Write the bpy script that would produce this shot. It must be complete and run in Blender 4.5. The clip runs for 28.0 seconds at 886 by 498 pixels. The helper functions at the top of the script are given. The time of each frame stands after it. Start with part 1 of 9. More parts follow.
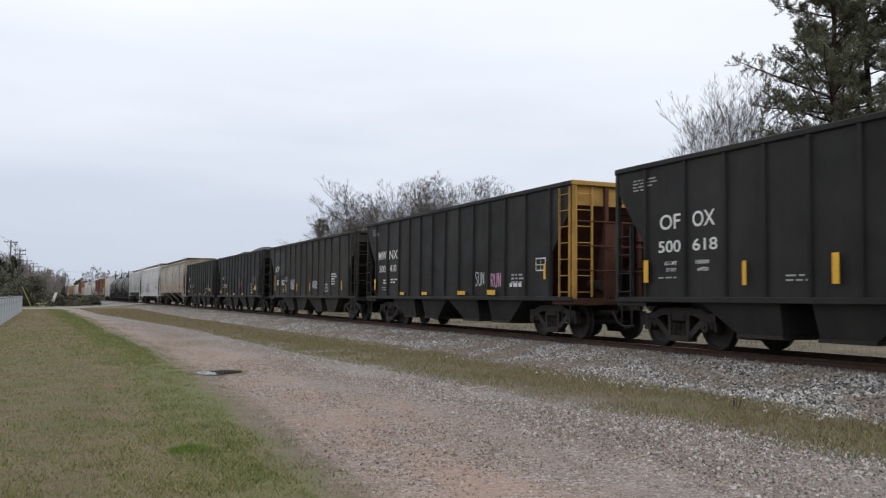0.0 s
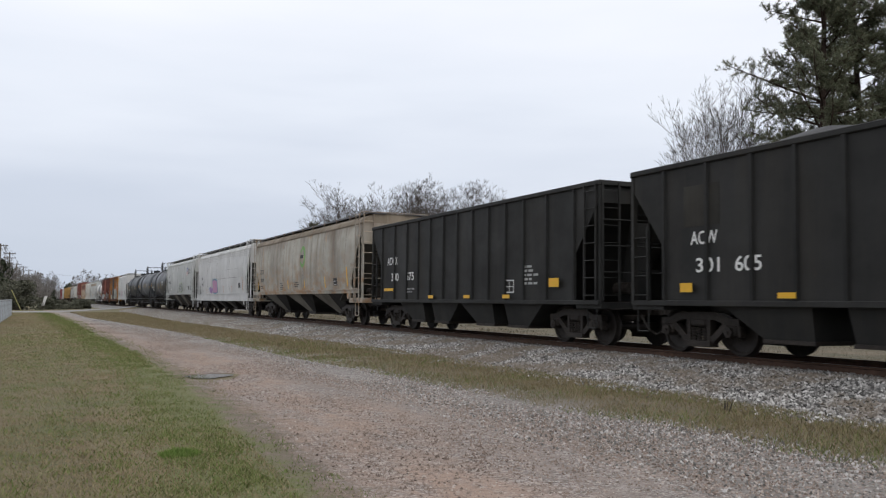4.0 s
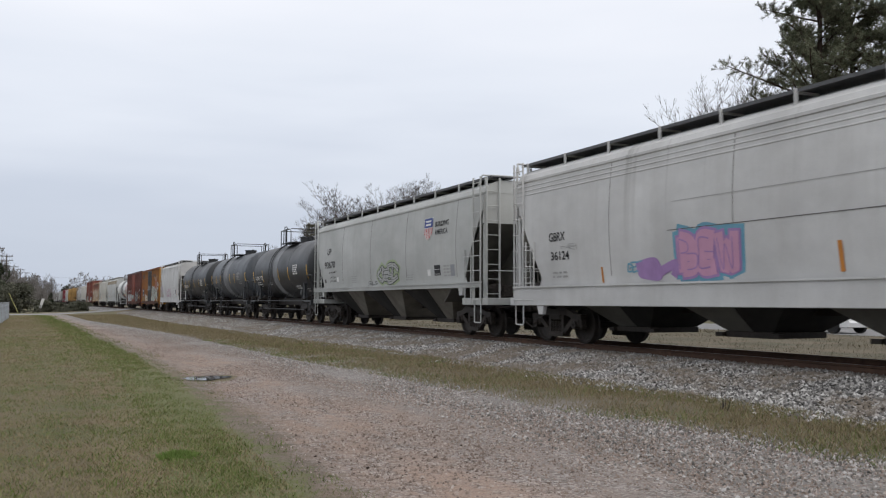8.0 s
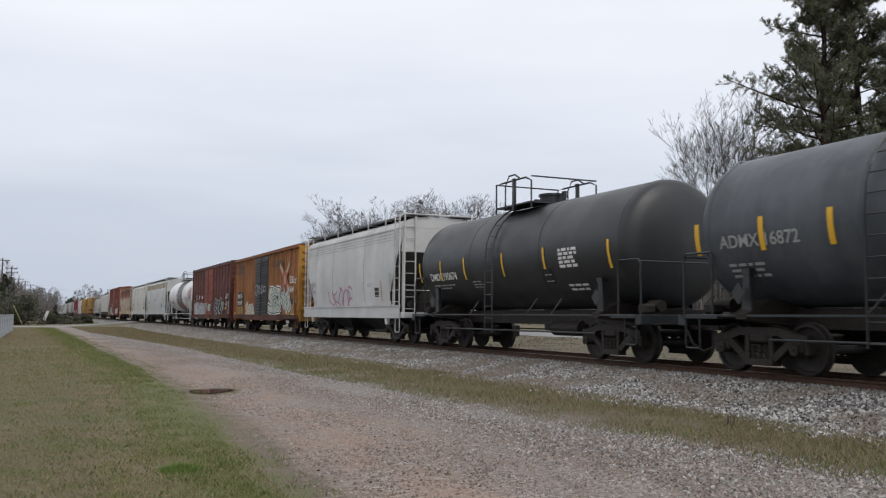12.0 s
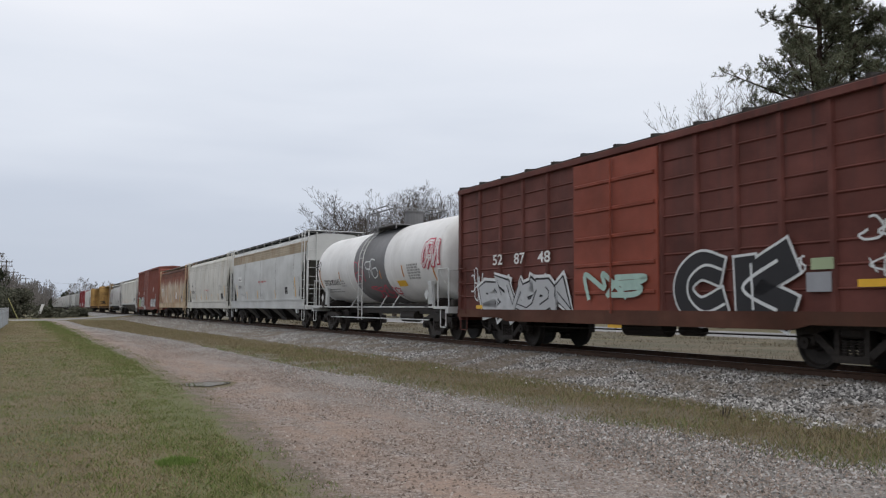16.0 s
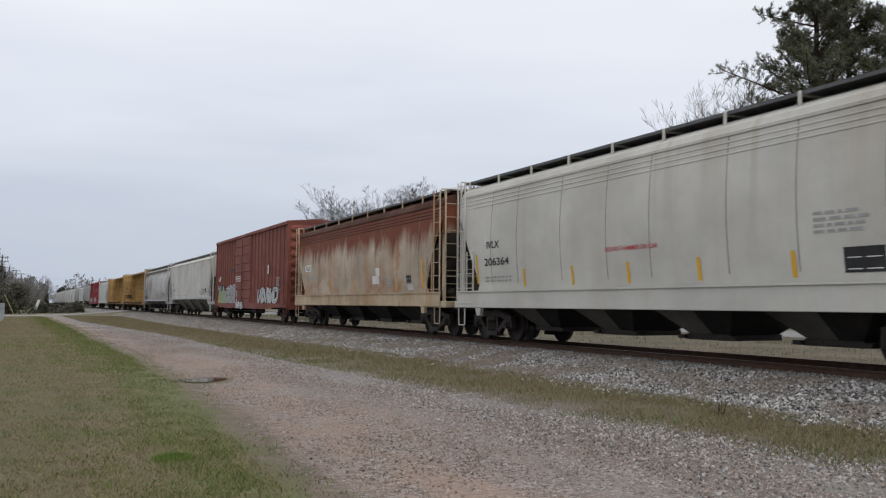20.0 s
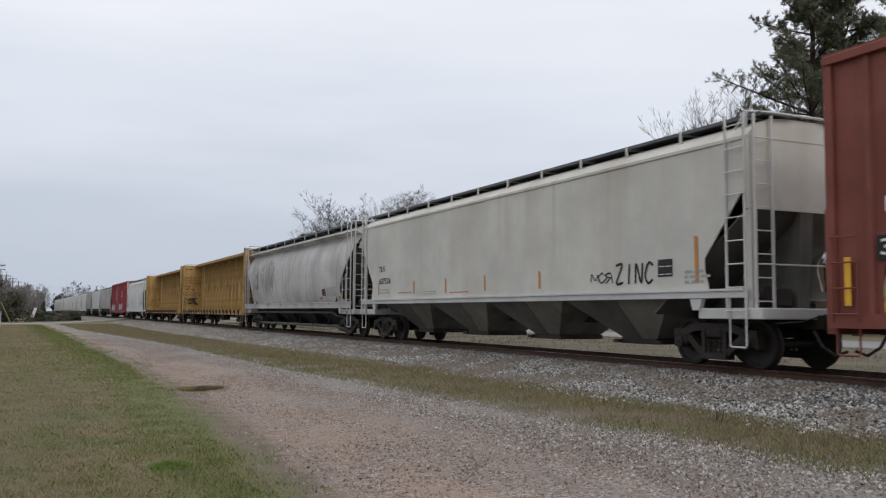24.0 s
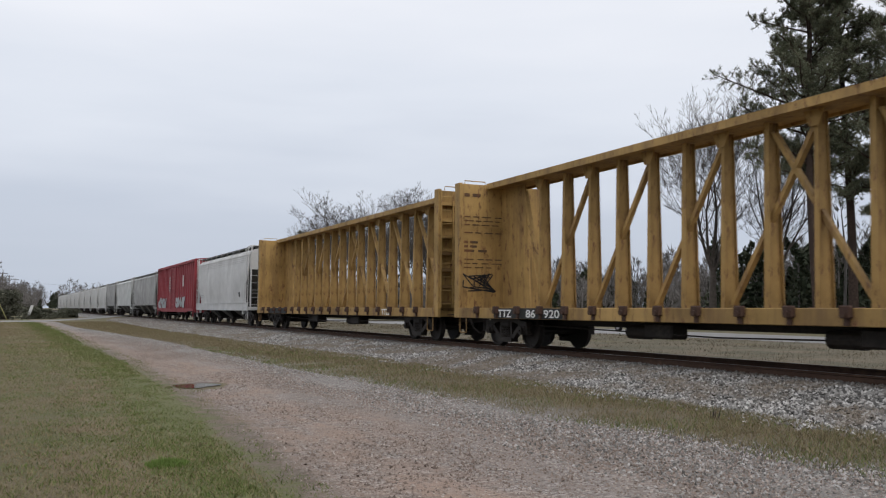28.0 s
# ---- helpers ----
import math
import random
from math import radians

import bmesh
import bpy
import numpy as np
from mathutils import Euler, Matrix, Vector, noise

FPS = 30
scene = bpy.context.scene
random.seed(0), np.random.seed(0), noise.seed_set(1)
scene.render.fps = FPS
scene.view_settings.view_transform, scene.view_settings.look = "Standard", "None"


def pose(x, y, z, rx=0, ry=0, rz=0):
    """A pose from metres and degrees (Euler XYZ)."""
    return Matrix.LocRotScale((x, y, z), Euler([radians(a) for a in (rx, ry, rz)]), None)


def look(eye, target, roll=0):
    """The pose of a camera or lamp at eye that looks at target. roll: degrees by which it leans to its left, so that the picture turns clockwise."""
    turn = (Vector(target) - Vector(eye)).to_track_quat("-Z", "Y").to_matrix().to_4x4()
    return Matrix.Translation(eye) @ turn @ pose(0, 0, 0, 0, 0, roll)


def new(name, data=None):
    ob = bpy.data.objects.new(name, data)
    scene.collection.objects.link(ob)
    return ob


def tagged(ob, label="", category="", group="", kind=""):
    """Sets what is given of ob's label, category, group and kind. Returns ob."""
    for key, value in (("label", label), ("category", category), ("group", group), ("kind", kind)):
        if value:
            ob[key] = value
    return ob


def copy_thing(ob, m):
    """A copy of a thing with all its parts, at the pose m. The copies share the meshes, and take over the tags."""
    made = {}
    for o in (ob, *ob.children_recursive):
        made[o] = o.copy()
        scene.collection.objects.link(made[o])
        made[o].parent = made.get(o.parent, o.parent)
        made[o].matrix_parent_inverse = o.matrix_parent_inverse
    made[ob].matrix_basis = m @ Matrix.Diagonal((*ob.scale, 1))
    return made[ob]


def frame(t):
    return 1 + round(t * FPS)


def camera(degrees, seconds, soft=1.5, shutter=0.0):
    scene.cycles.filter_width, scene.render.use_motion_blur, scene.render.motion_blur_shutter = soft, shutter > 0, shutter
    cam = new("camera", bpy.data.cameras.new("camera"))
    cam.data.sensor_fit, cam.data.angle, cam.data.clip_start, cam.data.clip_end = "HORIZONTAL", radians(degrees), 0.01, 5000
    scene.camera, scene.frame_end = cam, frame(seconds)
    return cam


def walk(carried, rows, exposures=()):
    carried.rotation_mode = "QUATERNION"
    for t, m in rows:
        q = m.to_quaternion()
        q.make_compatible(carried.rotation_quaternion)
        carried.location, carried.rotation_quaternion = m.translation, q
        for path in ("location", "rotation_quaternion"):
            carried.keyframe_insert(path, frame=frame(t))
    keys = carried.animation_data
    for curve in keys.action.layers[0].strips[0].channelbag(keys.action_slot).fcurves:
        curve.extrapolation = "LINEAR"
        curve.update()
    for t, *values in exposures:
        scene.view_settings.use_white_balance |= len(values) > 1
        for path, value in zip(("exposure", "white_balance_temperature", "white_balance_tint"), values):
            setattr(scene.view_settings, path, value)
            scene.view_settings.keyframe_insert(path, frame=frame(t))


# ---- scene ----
# One plan: x right, y ahead, z up; the eye stands 1.49 m over the lane, the rail heads 0.5 m over it.
EYE, RAIL = 1.485, 0.495
cam = camera(53.97, 28.0, soft=1.15, shutter=0.12)
PATH = [
    (0, 93.242, -0.532, -0.030),    (0.5, 93.259, -0.548, -0.092),    (1, 93.275, -0.566, -0.167),
    (1.5, 93.294, -0.587, -0.249),    (2, 93.320, -0.615, -0.322),    (2.5, 93.350, -0.631, -0.387),
    (3, 93.388, -0.616, -0.451),    (3.5, 93.441, -0.582, -0.526),    (5.5, 93.500, -0.292, -0.657),
    (6, 93.458, -0.219, -0.671),    (6.5, 93.424, -0.176, -0.686),    (7, 93.413, -0.175, -0.704),
    (7.5, 93.442, -0.202, -0.719),    (8, 93.510, -0.226, -0.719),    (8.5, 93.600, -0.243, -0.701),
    (9, 93.705, -0.283, -0.667),    (9.5, 93.830, -0.346, -0.617),    (10, 93.974, -0.417, -0.568),
    (10.5, 94.122, -0.459, -0.531),    (11, 94.257, -0.460, -0.499),    (11.5, 94.360, -0.464, -0.475),
    (12, 94.421, -0.464, -0.461),    (12.5, 94.448, -0.421, -0.448),    (14.5, 94.239, -0.284, -0.546),
    (15, 94.139, -0.321, -0.616),    (15.5, 94.035, -0.343, -0.681),    (16, 93.931, -0.337, -0.733),
    (16.5, 93.830, -0.306, -0.769),    (17, 93.736, -0.294, -0.795),    (17.5, 93.659, -0.312, -0.820),
    (18, 93.610, -0.330, -0.848),    (18.5, 93.587, -0.351, -0.878),    (19, 93.589, -0.378, -0.905),
    (19.5, 93.625, -0.418, -0.927),    (20, 93.701, -0.467, -0.956),    (20.5, 93.811, -0.507, -0.982),
    (21, 93.932, -0.527, -0.992),    (21.5, 94.046, -0.529, -0.992),    (23.5, 94.196, -0.448, -1.111),
    (24, 94.214, -0.424, -1.119),    (24.5, 94.238, -0.406, -1.130),    (25, 94.253, -0.394, -1.143),
    (25.5, 94.253, -0.387, -1.157),    (26, 94.236, -0.390, -1.180),    (26.5, 94.203, -0.407, -1.200),
    (27, 94.164, -0.414, -1.217),    (27.5, 94.115, -0.403, -1.253),    (28, 94.038, -0.399, -1.306),

]

walk(cam, [(t, pose(0, 0, EYE, rx, ry, rz)) for t, rx, ry, rz in PATH],
     exposures=[(0, 0.24), (2, 0.24), (5, 0.18), (8, 0.14), (12, 0.12), (15, 0.07), (20, 0.06), (24, 0.04), (28, 0.06)])

# ---- light: overcast sky, weak wide sun ----
def build_world():
    w = bpy.data.worlds.new("overcast_sky")
    w.use_nodes = True
    nt = w.node_tree
    nt.nodes.clear()
    out = nt.nodes.new("ShaderNodeOutputWorld")
    bg = nt.nodes.new("ShaderNodeBackground")
    sky = nt.nodes.new("ShaderNodeTexSky")
    sky.sky_type, sky.sun_disc = "NISHITA", False
    sky.sun_elevation, sky.sun_rotation = radians(48), radians(150)
    sky.dust_density = 4.0
    dim = nt.nodes.new("ShaderNodeMix")
    dim.data_type, dim.blend_type = "RGBA", "MULTIPLY"
    dim.inputs[0].default_value = 1.0
    dim.inputs[7].default_value = (0.11, 0.11, 0.11, 1)
    nt.links.new(sky.outputs[0], dim.inputs[6])
    # cloud layer: flat sheets, brighter overhead, blue-grey low down
    co = nt.nodes.new("ShaderNodeTexCoord")
    sep = nt.nodes.new("ShaderNodeSeparateXYZ")
    nt.links.new(co.outputs["Generated"], sep.inputs[0])
    ramp = nt.nodes.new("ShaderNodeValToRGB")
    e = ramp.color_ramp.elements
    e[0].position, e[0].color = 0.0, (0.50, 0.56, 0.66, 1)
    e[1].position, e[1].color = 0.40, (0.93, 0.94, 0.99, 1)
    m = e.new(0.10)
    m.color = (0.57, 0.62, 0.72, 1)
    m = e.new(0.22)
    m.color = (0.75, 0.79, 0.87, 1)
    mp = nt.nodes.new("ShaderNodeMapping")
    mp.inputs["Scale"].default_value = (1.6, 1.6, 9.0)
    nt.links.new(co.outputs["Generated"], mp.inputs[0])
    nz = nt.nodes.new("ShaderNodeTexNoise")
    nz.inputs["Scale"].default_value, nz.inputs["Detail"].default_value = 1.5, 5.0
    nz.inputs["Roughness"].default_value = 0.45
    nt.links.new(mp.outputs[0], nz.inputs["Vector"])
    add = nt.nodes.new("ShaderNodeMath")
    add.operation = "MULTIPLY_ADD"
    add.inputs[1].default_value = 0.22
    nt.links.new(nz.outputs[0], add.inputs[0])
    sub = nt.nodes.new("ShaderNodeMath")
    sub.operation = "SUBTRACT"
    sub.inputs[1].default_value = 0.11
    nt.links.new(sep.outputs[2], sub.inputs[0])
    nt.links.new(sub.outputs[0], add.inputs[2])
    nt.links.new(add.outputs[0], ramp.inputs[0])
    mix = nt.nodes.new("ShaderNodeMix")
    mix.data_type = "RGBA"
    mix.inputs[0].default_value = 0.93
    nt.links.new(dim.outputs[2], mix.inputs[6])
    nt.links.new(ramp.outputs[0], mix.inputs[7])
    nt.links.new(mix.outputs[2], bg.inputs[0])
    bg.inputs[1].default_value = 1.0
    nt.links.new(bg.outputs[0], out.inputs[0])
    scene.world = w


build_world()
sun = new("sun", bpy.data.lights.new("sun", "SUN"))
sun.data.energy, sun.data.angle, sun.data.color = 0.9, radians(30), (1.0, 0.97, 0.93)
sun.matrix_world = look((0, 0, 50), (0 - 50 * 0.45, 50 * 0.78, 50 - 50 * 1.0))


# ---- the line of the track ----
TURN = [(0.0, -23.961), (36.0, -24.343), (72.0, -24.358), (108.0, -24.638), (144.0, -24.723), (180.0, -24.856), (225.0, -25.002), (288.0, -25.145)]
SPEED = 12.849
LAT0 = 12.92  # centre line from the eye, square to the track


def build_line():
    ss = np.arange(-160.0, 1000.0, 1.0)
    th = np.radians(np.interp(ss, [a for a, b in TURN], [b for a, b in TURN]))
    mid = 0.5 * (th[1:] + th[:-1])
    x = np.concatenate([[0], np.cumsum(np.sin(mid))])
    y = np.concatenate([[0], np.cumsum(np.cos(mid))])
    i = int(np.searchsorted(ss, 0.0))
    a = radians(TURN[0][1])
    return ss, x - x[i] + LAT0 * math.cos(a), y - y[i] - LAT0 * math.sin(a), th


LINE = build_line()


def on_track(s, lat=0.0):
    """The place s metres up the line and lat metres beyond its centre, and the heading there."""
    x, y, th = (float(np.interp(s, LINE[0], LINE[k])) for k in (1, 2, 3))
    return x + lat * math.cos(th), y - lat * math.sin(th), th


def at(s, w, z=0.0):
    """A place by s along the track and w metres from the eye's own line beside it."""
    x, y, th = on_track(s, w - LAT0)
    return Vector((x, y, z))


def car_pose(s):
    """Pose of a car whose middle is s up the line: its x axis points the way it runs, its -y side to the lane."""
    x, y, th = on_track(s)
    return Matrix.Translation((x, y, RAIL)) @ Matrix.Rotation(-th - math.pi / 2, 4, "Z")


# ---- mesh building ----
class Shape:
    """Gathers faces for one mesh."""

    def __init__(self):
        self.v, self.f = [], []

    def add(self, verts, faces):
        n = len(self.v)
        self.v.extend(tuple(p) for p in verts)
        self.f.extend(tuple(i + n for i in f) for f in faces)
        return self

    def box(self, x0, x1, y0, y1, z0, z1, c=0.0):
        if c <= 0:
            p = [(x, y, z) for z in (z0, z1) for y in (y0, y1) for x in (x0, x1)]
            return self.add(p, [(0, 2, 3, 1), (4, 5, 7, 6), (0, 1, 5, 4), (2, 6, 7, 3), (0, 4, 6, 2), (1, 3, 7, 5)])
        p, idx = [], {}
        for sx, x in ((-1, x0), (1, x1)):
            for sy, y in ((-1, y0), (1, y1)):
                for sz, z in ((-1, z0), (1, z1)):
                    for a in range(3):
                        q = [x - sx * c, y - sy * c, z - sz * c]
                        q[a] += (sx, sy, sz)[a] * c
                        idx[(sx, sy, sz, a)] = len(p)
                        p.append(q)
        f = []
        for a in range(3):
            b, d = (a + 1) % 3, (a + 2) % 3
            for s in (-1, 1):
                loop = []
                for u, w in ((-1, -1), (1, -1), (1, 1), (-1, 1)):
                    k = [0, 0, 0]
                    k[a], k[b], k[d] = s, u, w
                    loop.append(idx[(*k, a)])
                f.append(loop if s > 0 else loop[::-1])
            for u in (-1, 1):
                for w in (-1, 1):
                    k0, k1 = [0, 0, 0], [0, 0, 0]
                    k0[a], k0[b], k0[d] = -1, u, w
                    k1[a], k1[b], k1[d] = 1, u, w
                    quad = [idx[(*k0, b)], idx[(*k1, b)], idx[(*k1, d)], idx[(*k0, d)]]
                    f.append(quad if u * w < 0 else quad[::-1])
        for sx in (-1, 1):
            for sy in (-1, 1):
                for sz in (-1, 1):
                    t = [idx[(sx, sy, sz, a)] for a in range(3)]
                    f.append(t if sx * sy * sz > 0 else t[::-1])
        return self.add(p, f)

    def prism(self, prof, a0, a1, axis="x"):
        """A closed profile drawn along an axis. Profile: (y, z) along x, (x, z) along y, (x, y) along z."""
        n = len(prof)
        put = {"x": lambda p, a: (a, p[0], p[1]), "y": lambda p, a: (p[0], a, p[1]), "z": lambda p, a: (p[0], p[1], a)}[axis]
        v = [put(p, a) for a in (a0, a1) for p in prof]
        f = [(i, (i + 1) % n, n + (i + 1) % n, n + i) for i in range(n)]
        return self.add(v, f + [tuple(range(n))[::-1], tuple(range(n, 2 * n))])

    def loft(self, rings, caps=True, closed=True):
        """Rings of the same number of points, joined in order."""
        n = len(rings[0])
        v = [p for r in rings for p in r]
        f = []
        for k in range(len(rings) - 1):
            for i in range(n if closed else n - 1):
                j = (i + 1) % n
                f.append((k * n + i, k * n + j, (k + 1) * n + j, (k + 1) * n + i))
        if caps:
            f += [tuple(range(n))[::-1], tuple(range((len(rings) - 1) * n, len(rings) * n))]
        return self.add(v, f)

    def tube(self, pts, r, n=6, ends=True):
        pts = [Vector(p) for p in pts]
        rs = [float(q) for q in (r if isinstance(r, (list, tuple)) else [r] * len(pts))]
        rings = []
        for i, p in enumerate(pts):
            d = (pts[min(i + 1, len(pts) - 1)] - pts[max(i - 1, 0)]).normalized()
            u = d.cross(Vector((0, 0, 1)) if abs(d.z) < 0.9 else Vector((1, 0, 0))).normalized()
            w = d.cross(u)
            rings.append([p + rs[i] * (math.cos(k * 2 * math.pi / n) * u + math.sin(k * 2 * math.pi / n) * w) for k in range(n)])
        return self.loft(rings, ends)

    def disc(self, c, axis, r0, r1, a0, a1, n=20):
        """A short cylinder about an axis ('x', 'y', 'z') from a0 to a1, radius r0 to r1."""
        put = {"x": lambda a, p, q: (a, c[0] + p, c[1] + q), "y": lambda a, p, q: (c[0] + p, a, c[1] + q), "z": lambda a, p, q: (c[0] + p, c[1] + q, a)}[axis]
        return self.loft([[put(a, r * math.cos(k * 2 * math.pi / n), r * math.sin(k * 2 * math.pi / n)) for k in range(n)] for a, r in ((a0, r0), (a1, r1))])

    def mesh(self, name, mat, smooth=False):
        me = bpy.data.meshes.new(name)
        me.from_pydata(self.v, [], self.f)
        bm = bmesh.new()
        bm.from_mesh(me)
        bmesh.ops.recalc_face_normals(bm, faces=bm.faces)
        bm.to_mesh(me)
        bm.free()
        if smooth:
            me.shade_smooth()
            me.set_sharp_from_angle(angle=radians(35))
        for m in mat if isinstance(mat, (list, tuple)) else [mat]:
            me.materials.append(m)
        return me


def part(name, shape, mat, parent=None, label="", smooth=False, m=None):
    me = shape if isinstance(shape, bpy.types.Mesh) else shape.mesh(name, mat, smooth)
    ob = new(name, me)
    if parent is not None:
        ob.parent = parent
    if m is not None:
        ob.matrix_basis = m
    if label:
        ob["label"] = label
    return ob


def thing(name, label, category, m=None, group="", kind=""):
    ob = new(name)
    ob.empty_display_size = 0.3
    if m is not None:
        ob.matrix_basis = m
    return tagged(ob, label, category, group, kind)

# ---- materials ----
def material(name):
    m = bpy.data.materials.new(name)
    m.use_nodes = True
    nt = m.node_tree
    return m, nt, nt.nodes["Principled BSDF"]


def node(nt, kind, **inputs):
    n = nt.nodes.new("ShaderNode" + kind)
    for k, v in inputs.items():
        n.inputs[k].default_value = v
    return n


def noise_of(nt, co, scale, stretch=(1, 1, 1), shift=0.0, detail=4.0, rough=0.55):
    mp = node(nt, "Mapping", Scale=stretch, Location=(shift, shift * 0.7, shift * 1.3))
    nt.links.new(co, mp.inputs[0])
    n = node(nt, "TexNoise", Scale=scale, Detail=detail, Roughness=rough)
    nt.links.new(mp.outputs[0], n.inputs["Vector"])
    return n.outputs[0]


def ramp_of(nt, fac, a, b, ca=(0, 0, 0, 1), cb=(1, 1, 1, 1)):
    r = nt.nodes.new("ShaderNodeValToRGB")
    e = r.color_ramp.elements
    e[0].position, e[1].position, e[0].color, e[1].color = a, b, ca, cb
    nt.links.new(fac, r.inputs[0])
    return r.outputs[0]


def mix_of(nt, fac, a, b, blend="MIX"):
    x = nt.nodes.new("ShaderNodeMix")
    x.data_type, x.blend_type = "RGBA", blend
    for sock, val in ((x.inputs[0], fac), (x.inputs[6], a), (x.inputs[7], b)):
        if isinstance(val, (int, float)):
            sock.default_value = val
        elif isinstance(val, tuple):
            sock.default_value = (*val[:3], 1)
        else:
            nt.links.new(val, sock)
    return x.outputs[2]


def bump_to(nt, bsdf, height, strength, dist=0.01):
    b = node(nt, "Bump", Strength=strength, Distance=dist)
    nt.links.new(height, b.inputs["Height"])
    nt.links.new(b.outputs[0], bsdf.inputs["Normal"])


def paint(name, base, dirt=(0.10, 0.085, 0.07), streak=0.45, patch=0.25, rust=0.0, rusty=(0.16, 0.05, 0.022), rough=0.45, seed=0.0, relief=0.12, top_rust=None, top_col=None, bands=None, fine=0.35, gloss=None, rscale=1.6, top_freq=3.2, top_amp=1.7, runs=None, low=None):
    """Weathered car paint: run-down streaks, blotches, chipped rust, fine grain. top_rust: height band from which rust runs down. runs: strength, colour, height and length of the stains that hang from the eave. low: colour and heights of the rust that creeps up from the sill."""
    m, nt, b = material(name)
    tc = nt.nodes.new("ShaderNodeTexCoord")
    co = tc.outputs["Object"]
    st = ramp_of(nt, noise_of(nt, co, 1.0, (1.5, 1.5, 0.16), seed, 6, 0.62), 0.48, 0.76)
    st2 = ramp_of(nt, noise_of(nt, co, 1.0, (9, 9, 0.5), seed + 5, 4, 0.6), 0.55, 0.80)
    pa = ramp_of(nt, noise_of(nt, co, 0.55, (1, 1, 1.4), seed + 9, 5, 0.6), 0.35, 0.7)
    gr = noise_of(nt, co, 55.0, (1, 1, 1), seed, 3)
    lite = tuple(min(1, c * 1.10 + 0.004) for c in base)
    dark = tuple(c * (1 - patch) for c in base)
    col = mix_of(nt, pa, dark, lite)
    f1 = nt.nodes.new("ShaderNodeMath")
    f1.operation, f1.inputs[1].default_value = "MULTIPLY", streak
    nt.links.new(st, f1.inputs[0])
    col = mix_of(nt, f1.outputs[0], col, dirt)
    f2 = nt.nodes.new("ShaderNodeMath")
    f2.operation, f2.inputs[1].default_value = "MULTIPLY", streak * fine
    nt.links.new(st2, f2.inputs[0])
    col = mix_of(nt, f2.outputs[0], col, dirt)
    if bands:
        bn = ramp_of(nt, noise_of(nt, co, 1.0, (0.75, 0.75, 0.06), seed + 31, 5, 0.6), 0.50, 0.66)
        f3 = nt.nodes.new("ShaderNodeMath")
        f3.operation, f3.inputs[1].default_value = "MULTIPLY", bands[0]
        nt.links.new(bn, f3.inputs[0])
        col = mix_of(nt, f3.outputs[0], col, bands[1])
    if rust > 0:
        rn = noise_of(nt, co, rscale, (1.6, 1.6, 0.55), seed + 21, 8, 0.72)
        rf = ramp_of(nt, rn, 0.70 - 0.34 * rust, 0.80 - 0.30 * rust)
        tone = ramp_of(nt, noise_of(nt, co, 7.0, (1, 1, 0.5), seed + 3, 4), 0.3, 0.7, (*[c * 0.6 for c in rusty], 1), (*[min(1, c * 1.7) for c in rusty], 1))
        col = mix_of(nt, rf, col, tone)
    if top_rust:
        sep = nt.nodes.new("ShaderNodeSeparateXYZ")
        nt.links.new(co, sep.inputs[0])
        wob = nt.nodes.new("ShaderNodeMath")
        wob.operation, wob.inputs[1].default_value = "MULTIPLY_ADD", top_amp
        nt.links.new(noise_of(nt, co, 1.0, (top_freq, top_freq, 0.25), seed + 40, 8, 0.72), wob.inputs[0])
        nt.links.new(sep.outputs[2], wob.inputs[2])
        mr = node(nt, "MapRange")
        mr.inputs[1].default_value, mr.inputs[2].default_value = top_rust[0], top_rust[1]
        nt.links.new(wob.outputs[0], mr.inputs[0])
        col = mix_of(nt, mr.outputs[0], col, mix_of(nt, gr, tuple(c * 0.7 for c in top_col or rusty), tuple(c * 1.5 for c in top_col or rusty)))
    if runs:
        sz = nt.nodes.new("ShaderNodeSeparateXYZ")
        nt.links.new(co, sz.inputs[0])
        fall = node(nt, "MapRange")
        fall.inputs[1].default_value, fall.inputs[2].default_value = runs[2] - runs[3], runs[2]
        nt.links.new(sz.outputs[2], fall.inputs[0])
        for freq, lo, hi, k in ((0.8, 0.55, 0.68, 7), (2.6, 0.60, 0.70, 23)):
            f4 = nt.nodes.new("ShaderNodeMath")
            f4.operation = "MULTIPLY"
            nt.links.new(ramp_of(nt, noise_of(nt, co, 1.0, (freq, 0.02, 0.05), seed + k, 5, 0.6), lo, hi), f4.inputs[0])
            nt.links.new(fall.outputs[0], f4.inputs[1])
            f5 = nt.nodes.new("ShaderNodeMath")
            f5.operation, f5.inputs[1].default_value = "MULTIPLY", runs[0]
            nt.links.new(f4.outputs[0], f5.inputs[0])
            col = mix_of(nt, f5.outputs[0], col, runs[1])
    if low:
        sl = nt.nodes.new("ShaderNodeSeparateXYZ")
        nt.links.new(co, sl.inputs[0])
        up = node(nt, "MapRange")
        up.inputs[1].default_value, up.inputs[2].default_value = low[2], low[1]
        nt.links.new(sl.outputs[2], up.inputs[0])
        f6 = nt.nodes.new("ShaderNodeMath")
        f6.operation = "MULTIPLY"
        nt.links.new(ramp_of(nt, noise_of(nt, co, 1.1, (1, 1, 1.6), seed + 61, 8, 0.7), 0.46, 0.64), f6.inputs[0])
        nt.links.new(up.outputs[0], f6.inputs[1])
        col = mix_of(nt, f6.outputs[0], col, low[0])
    col = mix_of(nt, 0.10, col, mix_of(nt, gr, (0.0, 0.0, 0.0), (1, 1, 1)), "OVERLAY")
    nt.links.new(col, b.inputs["Base Color"])
    b.inputs["Specular IOR Level"].default_value = gloss or (0.22 if max(base) < 0.12 else 0.35)
